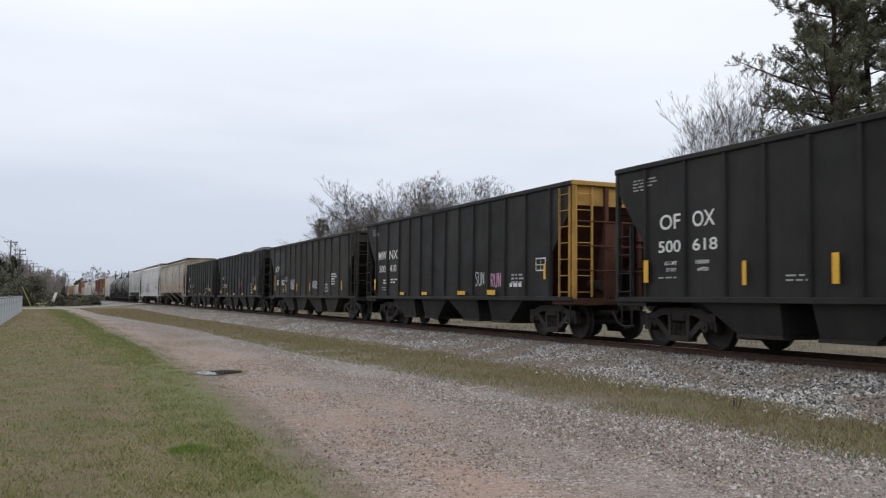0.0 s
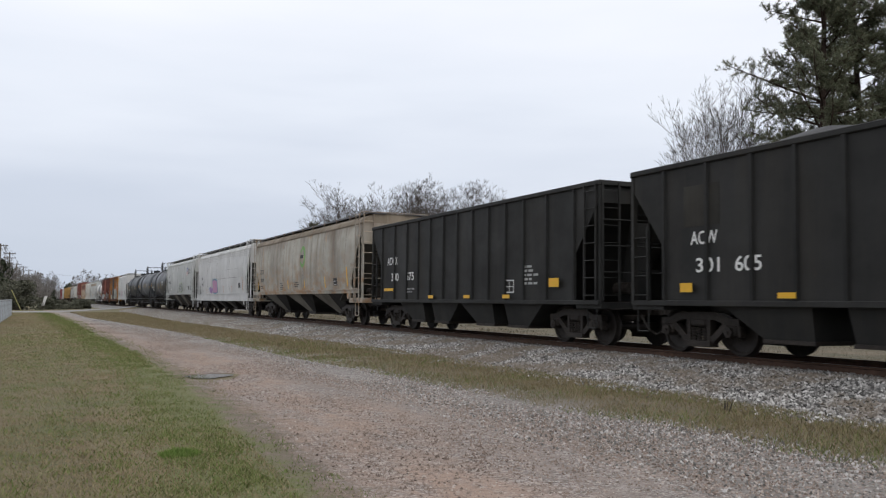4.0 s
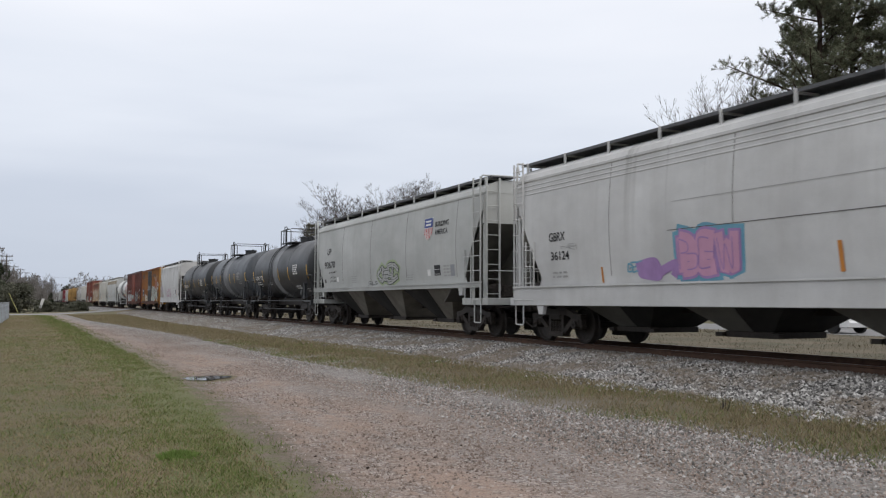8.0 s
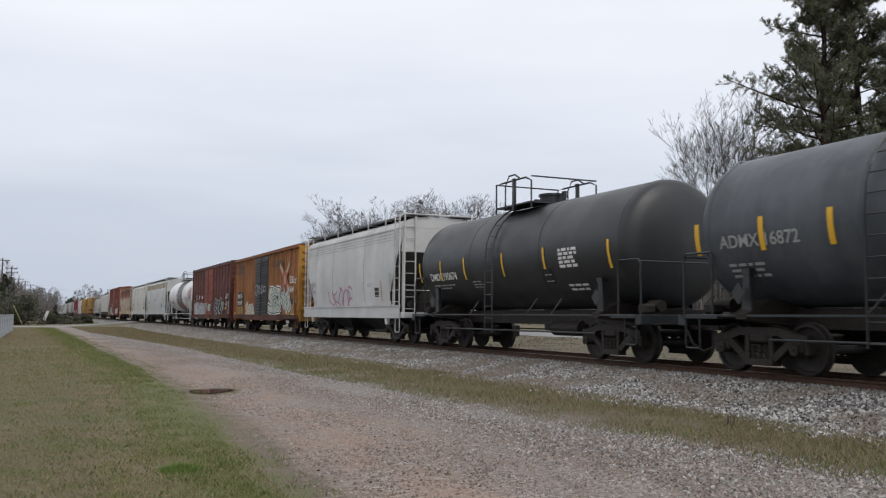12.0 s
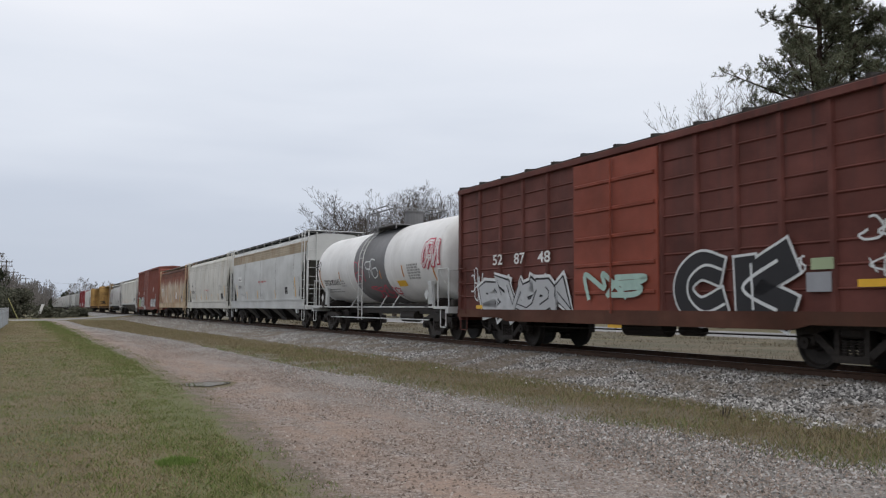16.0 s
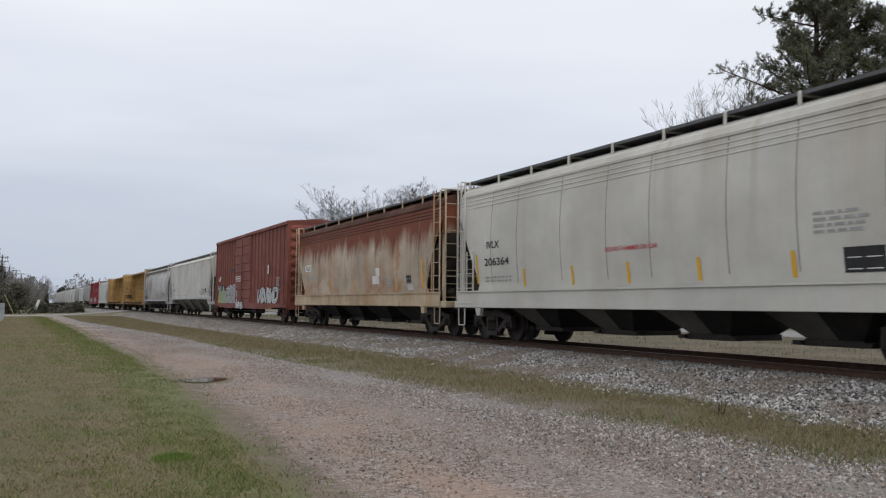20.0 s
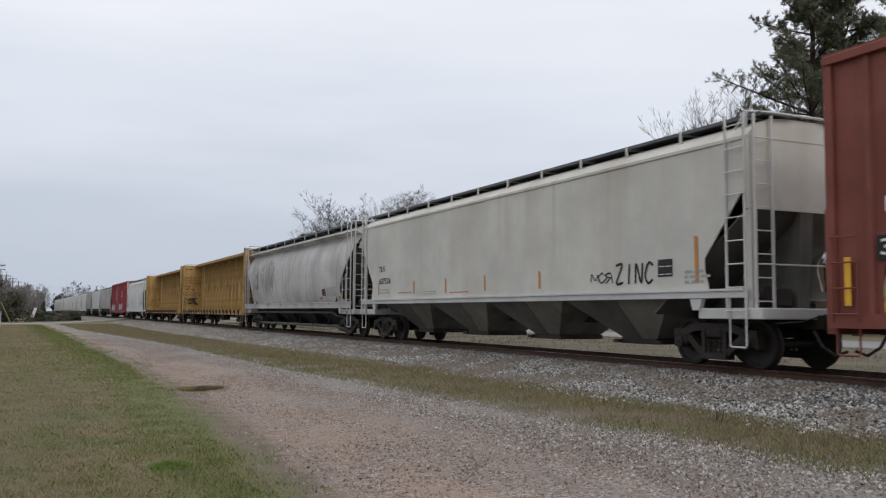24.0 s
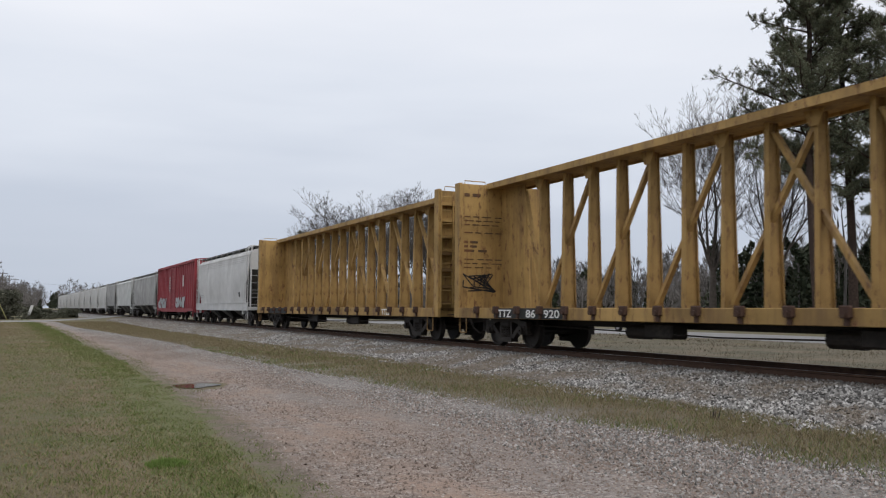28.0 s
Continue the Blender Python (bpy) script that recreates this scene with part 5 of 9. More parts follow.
    def diagonal(p, q):
        d = Shape()
        for w0, w1 in ((-0.055, 0.055),):
            d.loft([[(p + w0, -0.06, z1 + 0.08), (p + w1, -0.06, z1 + 0.08), (p + w1, 0.06, z1 + 0.08), (p + w0, 0.06, z1 + 0.08)], [(q + w0, -0.06, top - 0.3), (q + w1, -0.06, top - 0.3), (q + w1, 0.06, top - 0.3), (q + w0, 0.06, top - 0.3)]])
        part("diagonal", d, mat, car)

    for k in (0, 2, 4, 6):
        diagonal(xs[k] + 0.1, xs[k + 2] - 0.08)
        diagonal(xs[15 - k] - 0.1, xs[13 - k] + 0.08)
    diagonal(xs[0] - 0.08, xs[0] - 1.05)
    diagonal(xs[15] + 0.08, xs[15] + 1.05)
    for x in (-3.2, 2.2):
        part("brake_gear", Shape().box(x, x + 0.9, -0.95, -0.5, 0.42, 0.75, 0.04).disc((-0.75, 0.55), "x", 0.16, 0.16, x - 0.7, x, 12), M["iron"], car)
    handrail(car, [(-L2 + 3, -0.8, 0.62), (-1.0, -0.9, 0.50), (L2 - 3, -0.8, 0.62)], M["iron"], 0.018, "brake_rod")
    running_gear(car, L2, L2 - 2.2, 0.28)
    for fn in marks:
        fn(car)
    return car, L2

# ---- the train, from its front ----
TRAIN = []  # (car, place of its middle up the line at the start)


def join_train(made, middle):
    car, L2 = made
    car.matrix_basis = car_pose(middle)
    TRAIN.append((car, middle))
    return car


def split_text(a, b, xa, xb, z, w, h, mat="white_mark"):
    return [lambda c: text(c, a, xa, z, w, h, M[mat], -1.462), lambda c: text(c, b, xb, z, w, h, M[mat], -1.462)]


def pr(x, z, w, rows, mat="white_mark", seed=1, h=0.05, gap=0.05, y=-1.462):
    return lambda c: small_print(c, x, z, w, rows, M[mat], y, h, gap, seed)


def outline_box(x, z, w, h, mat="white_mark", y=-1.462):
    def fn(c):
        s = Shape()
        for a0, a1, b0, b1 in ((x, x + w, z, z + 0.03), (x, x + w, z + h - 0.03, z + h), (x, x + 0.03, z, z + h), (x + w - 0.03, x + w, z, z + h), (x + w * 0.48, x + w * 0.52, z, z + h), (x, x + w, z + h * 0.45, z + h * 0.5)):
            s.add([(a0, y, b0), (a1, y, b0), (a1, y, b1), (a0, y, b1)], [(0, 1, 2, 3)])
        part("stencil_panel", s, M[mat], c)
    return fn


coal = "black open-top steel coal hopper car with ribbed sides"
join_train(coal_hopper(coal + " and white letters", 14.9, "coalcar", 0.10, [
    *split_text("OF", "OX", -5.99, -4.98, 2.44, 0.64, 0.31), *split_text("500", "618", -6.04, -4.98, 1.97, 0.70, 0.24),
    *split_text("LD LMT", "158300", -5.84, -4.90, 1.71, 0.38, 0.075), *split_text("LT WT", "64700", -5.80, -4.84, 1.57, 0.32, 0.075), pr(-6.05, 1.44, 0.6, 1, "grey_mark", 3, 0.03), pr(-6.9, 3.55, 0.6, 4, "grey_mark", 4, 0.03, 0.04), pr(-2.6, 1.42, 0.6, 2, "grey_mark", 6, 0.03)],
    stripes=[(-6.44, 1.36, 1.83, 0.16), (-3.55, 1.28, 1.72, 0.10), (-1.55, 1.28, 1.78, 0.14), (1.2, 1.28, 1.75, 0.12), (3.9, 1.28, 1.75, 0.12)]), 8.66)
join_train(coal_hopper("black coal hopper car with a mustard and rust-brown end", 14.9, "coalcar", 0.08, [
    *split_text("MW", "NX", -6.22, -5.05, 2.42, 0.84, 0.33), *split_text("500", "410", -6.12, -5.0, 1.95, 0.66, 0.26),
    pr(-5.7, 1.62, 0.4, 2), pr(-4.9, 1.64, 0.5, 2, seed=2), pr(-5.85, 1.36, 0.6, 2, "grey_mark", 3, 0.03), pr(-6.9, 3.6, 0.5, 4, "grey_mark", 4, 0.03, 0.04),
    lambda c: tag(c, 2.16, 2.78, 1.36, 1.78, M["graf_white"], 4, 5, -1.462, 0.03, "SUN"), lambda c: tag(c, 3.16, 3.82, 1.3, 1.74, M["graf_pink"], 4, 8, -1.462, 0.045, "RUN"),
    outline_box(5.72, 1.72, 0.5, 0.34), pr(4.3, 1.32, 0.7, 1, seed=9, h=0.1), pr(4.4, 1.62, 0.5, 3, "grey_mark", 10)],
    True, 2, [(-6.46, 1.3, 1.7, 0.14), (-3.75, 1.10, 1.20, 0.42), (-1.75, 1.10, 1.20, 0.45), (1.1, 1.10, 1.22, 0.55), (3.1, 1.10, 1.24, 0.5), (6.25, 1.5, 1.9, 0.1)]), 25.47)
join_train(coal_hopper("faded black coal hopper car with white scrawled graffiti", 15.3, "olivecar", 0.10, [
    lambda c: plate(c, "repainted_panel", -6.6, -4.3, 2.15, 3.45, M["black"], -1.458, "fresh black paint patch"),
    lambda c: text(c, "ACWX", -6.38, 2.34, 1.12, 0.33, M["white_mark"], -1.470), *split_text("301", "032", -6.08, -4.98, 1.62, 0.62, 0.29),
    pr(-4.7, 1.36, 0.6, 2, "grey_mark", 3), lambda c: tag(c, -4.25, -3.75, 1.75, 2.1, M["graf_white"], 4, 13, -1.465, 0.025), lambda c: tag(c, -3.02, -2.18, 1.38, 1.92, M["graf_white"], 7, 14, -1.465, 0.04, "ROGUE"), lambda c: tag(c, 1.14, 2.04, 1.40, 1.78, M["graf_white"], 6, 16, -1.465, 0.04, "ROGUE"),
    outline_box(3.2, 1.25, 0.5, 0.35), pr(4.2, 2.0, 0.6, 5, seed=11, h=0.06)],
    False, 3, [(-6.2, 1.33, 2.14, 0.10), (-3.75, 1.28, 1.66, 0.10), (-1.5, 1.28, 1.66, 0.10), (0.9, 1.28, 1.66, 0.08), (5.9, 1.3, 1.7, 0.1)], H1=3.72), 42.03)
join_train(coal_hopper(coal + ", heaped with coal", 14.98, "coalcar", 0.58, [
    lambda c: text(c, "ACW", -5.7, 2.14, 0.75, 0.26, M["white_mark"], -1.462), *split_text("301", "605", -5.55, -4.5, 1.60, 0.65, 0.28),
    lambda c: plate(c, "repainted_panel", -5.9, -4.9, 2.5, 3.3, M["olivecar"], -1.458), lambda c: graffiti(c, 0.35, 1.2, 1.42, 2.25, M["coalcar"], M["graf_magenta"], 3, 6, -1.464, True),
    outline_box(3.98, 1.22, 0.62, 0.38), lambda c: tag(c, 3.9, 4.5, 1.64, 1.85, M["grey_mark"], 5, 17, -1.465, 0.02), pr(4.85, 2.15, 0.6, 5, "grey_mark", 12, 0.06), pr(4.9, 1.42, 0.5, 1, seed=13, h=0.1)],
    False, 4, [(-5.92, 1.22, 1.40, 0.35), (-3.42, 1.10, 1.2, 0.4), (-1.0, 1.10, 1.2, 0.42), (1.8, 1.10, 1.2, 0.48), (5.55, 1.38, 1.64, 0.5)], H1=3.74), 59.11)
join_train(coal_hopper(coal + " and yellow reflectors", 14.8, "coalcar", 0.12, [
    lambda c: text(c, "ACWX", -5.9, 2.30, 1.0, 0.28, M["white_mark"], -1.462), *split_text("300", "675", -5.5, -4.1, 1.72, 0.7, 0.28),
    pr(4.0, 1.9, 0.6, 5, "grey_mark", 22, 0.06), outline_box(3.0, 1.25, 0.5, 0.35), pr(-4.0, 1.4, 0.6, 2, "grey_mark", 23)],
    False, 5, [(-6.0, 1.36, 1.46, 0.9), (-2.0, 1.10, 1.2, 0.4), (0.6, 1.10, 1.2, 0.4), (3.0, 1.10, 1.2, 0.4), (5.4, 1.38, 1.6, 0.45)], H1=3.74), 75.33)


def t2(words, x, z, w, h, mat="black_mark"):
    return lambda c, f: text(c, words, x, z, w, h, M[mat], lambda q: f(q) - 0.004)


def p2(x, z, w, rows, mat="black_mark", seed=1, h=0.05, gap=0.05):
    return lambda c, f: small_print(c, x, z, w, rows, M[mat], lambda q: f(q) - 0.004, h, gap, seed)


def b2(x, z, w, h, mat="black_mark", name="stencil_panel", label="", lift=0.004):
    return lambda c, f: plate(c, name, x, x + w, z, z + h, M[mat], lambda q: f(q) - lift, label)


def g2(*a, lift=0.006, **k):
    return lambda c, f: graffiti(c, *a, y=lambda q: f(q) - lift, **k)


def tg(*a, lift=0.006, **k):
    return lambda c, f: tag(c, *a, y=lambda q: f(q) - lift, **k)


def crescent(x, z, r):
    def fn(c, f):
        s = Shape()
        n = 24
        v = []
        for k in range(n + 1):
            a = radians(-150 + 300 * k / n)
            ri = r * (0.50 + 0.25 * abs(a) / radians(150))
            v += [(x + q * math.cos(a), f(z + q * math.sin(a)) - 0.005, z + q * 1.15 * math.sin(a)) for q in (ri, r)]
        s.add(v, [(2 * k, 2 * k + 1, 2 * k + 3, 2 * k + 2) for k in range(n)])
        logo = part("logo", s, M["green_mark"], c, "green crescent emblem")
        plate(logo, "logo_bar", x - 0.42, x + 0.1, z - 0.07, z + 0.1, M["black_mark"], lambda q: f(q) - 0.008)
    return fn


def shield(x, z, w, h):
    def fn(c, f):
        def sh(pts, lift):
            return Shape().add([(px, f(pz) - lift, pz) for px, pz in pts], [tuple(range(len(pts)))])
        edge = [(x, z + h), (x + w * 0.25, z + h * 0.96), (x + w * 0.5, z + h), (x + w * 0.75, z + h * 0.96), (x + w, z + h), (x + w * 0.98, z + h * 0.35), (x + w * 0.8, z + h * 0.12), (x + w * 0.5, z), (x + w * 0.2, z + h * 0.12), (x + w * 0.02, z + h * 0.35)]
        logo = part("logo", sh(edge, 0.005), M["white_mark"], c, "red, white and blue shield emblem")
        part("logo_field", sh([(x + 0.02, z + h * 0.97), (x + w - 0.02, z + h * 0.97), (x + w * 0.98, z + h * 0.56), (x + 0.02, z + h * 0.56)], 0.008), M["blue_mark"], logo)
        for k in range(5):
            u = x + w * (0.08 + 0.2 * k)
            lo = z + h * (0.24 if k in (0, 4) else 0.1 if k in (1, 3) else 0.04)
            part("logo_stripe", sh([(u, lo), (u + w * 0.09, lo), (u + w * 0.09, z + h * 0.53), (u, z + h * 0.53)], 0.008), M["red_mark"], logo)
        for k in range(2):
            part("logo_bar", sh([(x + w * 0.2, z + h * (0.64 + 0.15 * k)), (x + w * 0.8, z + h * (0.64 + 0.15 * k)), (x + w * 0.8, z + h * (0.72 + 0.15 * k)), (x + w * 0.2, z + h * (0.72 + 0.15 * k))], 0.011), M["white_mark"], logo)
    return fn


def panel_box(x, z, w, h, dark="black_mark"):
    def fn(c, f):
        p = plate(c, "stencil_panel", x, x + w, z, z + h, M[dark], lambda q: f(q) - 0.004)
        for a, b in ((0.08, 0.44), (0.54, 0.92)):
            for k in range(2):
                plate(p, "stencil_cell", x + w * a, x + w * b, z + h * (0.12 + 0.45 * k), z + h * (0.16 + 0.45 * k), M["white_mark"], lambda q: f(q) - 0.007)
    return fn


join_train(covered_hopper("tan covered hopper car with rust stains and a green emblem", 18.6, "tan", "curved", (1.30, 1.46), 4.12, [
    t2("CGOX", -7.88, 2.46, 0.92, 0.24), t2("5093", -7.8, 2.01, 0.78, 0.21), p2(-7.9, 1.75, 0.7, 2), p2(-3.4, 1.85, 0.5, 4, seed=3), p2(-0.6, 1.85, 0.6, 3, seed=4), crescent(1.0, 3.1, 0.46), panel_box(5.8, 1.65, 0.5, 0.32)],
    3, 1, 11, 4.70, "blackside", "chutebrown", [(-8.5, 1.6, 2.5, 0.13, "reflector"), (-1.85, 1.58, 2.0, 0.1, "reflector"), (1.18, 1.58, 2.0, 0.1, "reflector"), (4.5, 1.58, 2.05, 0.12, "reflector"), (7.6, 1.6, 2.4, 0.12, "reflector")], "tanroof", grooves=False, gear_in=2.3), 93.47)
join_train(covered_hopper("white covered hopper car with pink and purple graffiti", 18.6, "white", "curved", (0.92, 1.40), 4.18, [
    t2("GBRX", -7.58, 2.49, 0.71, 0.22), t2("36124", -7.52, 2.03, 0.80, 0.21), p2(-7.5, 1.7, 0.6, 2, "grey_mark"), g2(-2.92, -1.05, 1.48, 2.42, M["graf_pink"], M["graf_purple"], seed=3, word="BEW", glow=M["graf_blue"], fat=0.27), b2(-2.95, 3.02, 9.0, 0.012, "grey_mark", "scratch_line"), b2(-3.1, 2.45, 9.5, 0.016, "faint_mark", "scratch_line"), tg(-4.5, -3.9, 1.6, 1.9, M["graf_blue"], strokes=5, seed=4), tg(-7.0, -6.4, 2.25, 2.4, M["grey_mark"], strokes=3, seed=41, width=0.015),
    g2(-4.0, -3.0, 1.42, 1.95, M["graf_purple"], M["graf_purple"], letters=2, seed=8), panel_box(6.1, 1.75, 0.55, 0.32), p2(-7.2, 1.18, 1.0, 1, "grey_mark", 7), p2(6.0, 1.2, 0.7, 2, "grey_mark", 8)],
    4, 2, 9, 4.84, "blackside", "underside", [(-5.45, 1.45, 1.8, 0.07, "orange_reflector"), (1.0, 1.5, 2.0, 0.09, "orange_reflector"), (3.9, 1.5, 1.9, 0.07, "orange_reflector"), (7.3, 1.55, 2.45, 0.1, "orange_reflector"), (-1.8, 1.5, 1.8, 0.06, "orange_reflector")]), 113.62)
join_train(covered_hopper("grey covered hopper car with a shield emblem and green graffiti", 16.45, "upgrey", "curved", (1.42, 1.58), 4.15, [
    t2("UP", -6.4, 3.02, 0.55, 0.27), t2("93670", -6.75, 2.44, 1.45, 0.29), t2("CAPACITY", -6.14, 2.21, 0.52, 0.075, "faint_mark"), t2("CU FT", -5.40, 2.23, 0.31, 0.075, "faint_mark"), p2(-5.58, 2.22, 0.14, 1, "faint_mark", 2, 0.06), t2("LD LMT 222000", -6.12, 2.0, 0.88, 0.075, "faint_mark"), t2("LT WT  64000", -6.08, 1.84, 0.86, 0.075, "faint_mark"), panel_box(-6.86, 1.82, 0.26, 0.15, "faint_mark"), b2(-5.13, 1.84, 0.26, 0.19, "white_mark", "notice"), shield(4.1, 3.0, 0.68, 0.74), t2("BUILDING", 4.97, 3.40, 1.0, 0.17), t2("AMERICA", 4.97, 3.14, 0.95, 0.17),
    g2(-0.1, 1.75, 1.6, 2.42, M["upgrey"], M["graf_black"], letters=4, seed=9, glow=M["graf_green"]), tg(-1.3, -0.3, 1.62, 1.78, M["graf_black"], strokes=7, seed=5, width=0.02), panel_box(4.9, 1.84, 0.46, 0.33), p2(5.6, 2.1, 0.6, 4, "grey_mark", 6), b2(4.35, 1.85, 0.25, 0.2, "white_mark", "notice"), b2(6.1, 1.8, 0.3, 0.35, "graf_grey", "paint_patch"), p2(-3.2, 2.0, 0.6, 4, "grey_mark", 16, 0.03), p2(2.5, 1.9, 0.6, 3, "grey_mark", 17, 0.03)],
    3, 3, 9, 4.80, "chutebrown", "blackside", [(6.1, 1.46, 1.56, 0.95, "orange_reflector"), (-7.15, 1.46, 1.56, 0.4, "orange_reflector"), (-4.15, 1.46, 1.56, 0.3, "orange_reflector"), (-1.7, 1.46, 1.56, 0.35, "orange_reflector"), (3.4, 1.46, 1.56, 0.5, "orange_reflector")], grooves=False), 133.09)
yel = lambda xs, z0, z1, w=0.09: [(x, z0, z1, w, "reflector") for x in xs]
data_panel = lambda x, z, w=0.9, mat="white_mark": p2(x, z, w, 5, mat, 31, 0.07, 0.03)
join_train(tank_car("black tank car with a pale grey band", 12.3, "tankblack", marks=[t2("ADMX 17628", -5.3, 2.2, 1.75, 0.25, "white_mark"), p2(-5.1, 2.05, 1.1, 3, "white_mark", 3, 0.05), data_panel(2.9, 2.75), p2(2.6, 1.75, 0.8, 2, "white_mark", 5, 0.05), p2(4.0, 1.7, 0.6, 3, "white_mark", 6), p2(-2.3, 2.0, 0.5, 2, "white_mark", 7, 0.03)],
    band=(-1.15, -0.25, "tankband", "pale grey painted band"), stripes=yel((-5.75, -3.6, -0.05, 1.9, 5.3), 2.1, 2.75)), 148.25)
join_train(tank_car("bleached grey-black tank car with yellow strips", 12.3, "tankgrey", marks=[t2("ADMX 16872", -5.1, 2.28, 1.9, 0.24, "grey_mark"), p2(-5.0, 1.95, 1.0, 3, "grey_mark", 3, 0.05), data_panel(2.9, 2.75, 0.9, "grey_mark"), p2(3.4, 2.2, 0.6, 2, "grey_mark", 5)],
    band=(-1.3, -0.1, "tankband", "pale bleached band"), stripes=yel((-5.75, -4.1, -2.6, 0.6, 2.1, 5.3), 2.2, 2.8, 0.12)), 161.70)
join_train(tank_car("black tank car with white lettering and yellow strips", 12.3, "tankblack", marks=[t2("DMIX 190674", -4.9, 2.12, 1.95, 0.24, "white_mark"), p2(-4.8, 1.95, 1.6, 2, "grey_mark", 3, 0.04), data_panel(2.95, 2.6), p2(3.0, 1.75, 0.8, 2, "white_mark", 5, 0.05), p2(-2.0, 2.0, 0.7, 3, "grey_mark", 8, 0.03), panel_box(2.1, 1.85, 0.4, 0.35)],
    stripes=yel((-5.75, -4.1, -2.4, 0.0, 2.2, 5.0), 2.1, 2.75)), 175.40)
join_train(covered_hopper("short white covered hopper car with purple graffiti", 12.2, "white", "curved", (0.90, 1.36), 4.15, [
    t2("GNAX", -5.0, 2.3, 0.6, 0.2, "grey_mark"), t2("7730", -5.0, 1.95, 0.55, 0.18, "grey_mark"), tg(-2.4, 0.9, 1.2, 2.25, M["graf_magenta"], strokes=8, seed=19, width=0.07), tg(-5.6, -4.9, 1.9, 2.4, M["graf_purple"], strokes=4, seed=20, width=0.05), panel_box(3.4, 1.7, 0.45, 0.35), p2(-4.9, 1.6, 0.5, 2, "grey_mark"), p2(2.6, 2.2, 0.5, 2, "grey_mark", 8, 0.03)],
    2, 4, 6, 4.78, "blackside", None, [(4.1, 1.55, 2.3, 0.06, "orange_reflector")]), 188.90)


def x_mark(c):
    for k, (a, b, m) in enumerate((((4.4, 3.45), (6.0, 2.3), "faded_red"), ((5.9, 3.5), (4.4, 2.3), "faded_red"))):
        s = Shape()
        ribbon(s, [a, ((a[0] + b[0]) / 2, (a[1] + b[1]) / 2), b], 0.42, -1.512 - 0.002 * k)
        part("painted_cross", s, M[m], c, "faded painted cross")
    for p, q in (((4.1, 3.65), (4.75, 3.2)), ((6.1, 3.68), (5.5, 3.2)), ((5.7, 2.5), (6.15, 2.2)), ((5.15, 3.05), (5.2, 2.6))):
        s = Shape()
        ribbon(s, [p, q], 0.24, -1.518)
        part("painted_cross", s, M["tan_patch"], c)


join_train(boxcar("faded orange boxcar with a black door and graffiti", 15.7, "orangebox", 4.55, 0.78, (-1.6, 1.55), "blackdoor", (6, 7), "yellowbox", "brownbox", [
    lambda c: plate(c, "number_panel", -6.75, -5.2, 1.55, 2.4, M["black"], -1.512, "black lettering panel"),
    lambda c: text(c, "RB", -6.65, 2.02, 0.55, 0.26, M["white_mark"], -1.522), lambda c: text(c, "OX", -5.9, 2.02, 0.58, 0.26, M["white_mark"], -1.522),
    lambda c: text(c, "345", -6.68, 1.62, 0.62, 0.26, M["white_mark"], -1.522), lambda c: text(c, "34", -5.85, 1.62, 0.45, 0.26, M["white_mark"], -1.522),
    lambda c: graffiti(c, 1.7, 6.0, 0.95, 2.55, M["graf_pale"], M["graf_black"], 5, 33, -1.526, True, M["graf_white"], fat=0.36),
    lambda c: graffiti(c, -4.2, -2.0, 0.8, 1.75, M["tan_patch"], M["graf_white"], 4, 35, -1.524),
    lambda c: plate(c, "paint_patch", -6.7, -5.9, 0.95, 1.5, M["beam"], -1.511), lambda c: plate(c, "paint_patch", -5.75, -5.2, 0.95, 1.5, M["beam"], -1.511),
    x_mark, lambda c: tag(c, 6.15, 6.95, 2.6, 2.95, M["graf_white"], 5, 37, -1.516, 0.05, "SENS"), lambda c: tag(c, 6.25, 6.85, 2.1, 2.5, M["graf_white"], 5, 36, -1.516, 0.05), lambda c: tag(c, 7.0, 7.4, 2.5, 2.9, M["graf_white"], 3, 38, -1.516, 0.035),
    lambda c: tag(c, -1.3, 1.2, 2.1, 2.75, M["graf_grey"], 8, 39, -1.60, 0.06), lambda c: plate(c, "paint_patch", 5.6, 6.3, 1.0, 1.8, M["beam"], -1.513), lambda c: plate(c, "paint_patch", 6.3, 7.1, 0.95, 1.75, M["beam"], -1.513),
    lambda c: plate(c, "stencil_panel", 6.38, 6.84, 1.54, 1.82, M["black_mark"], -1.519), lambda c: plate(c, "paint_patch", 7.0, 7.5, 1.6, 1.95, M["beam"], -1.513),
    lambda c: small_print(c, -6.9, 3.55, 2.6, 1, M["ghost"], -1.512, 0.55, 0.1, 41), lambda c: small_print(c, 2.3, 3.6, 2.9, 1, M["ghost"], -1.512, 0.3, 0.1, 42)],
    stripes=[(-7.6, 0.9, 1.15, 0.35, "reflector"), (-2.9, 0.62, 0.72, 0.5, "reflector"), (-0.2, 0.66, 0.76, 0.6, "reflector"), (3.7, 0.66, 0.78, 0.6, "reflector"), (6.6, 0.85, 1.05, 0.6, "reflector")], door_bars=18, roof_lift=-0.012, post_mat="orangepost", sill_mat="rustend"), 204.10)
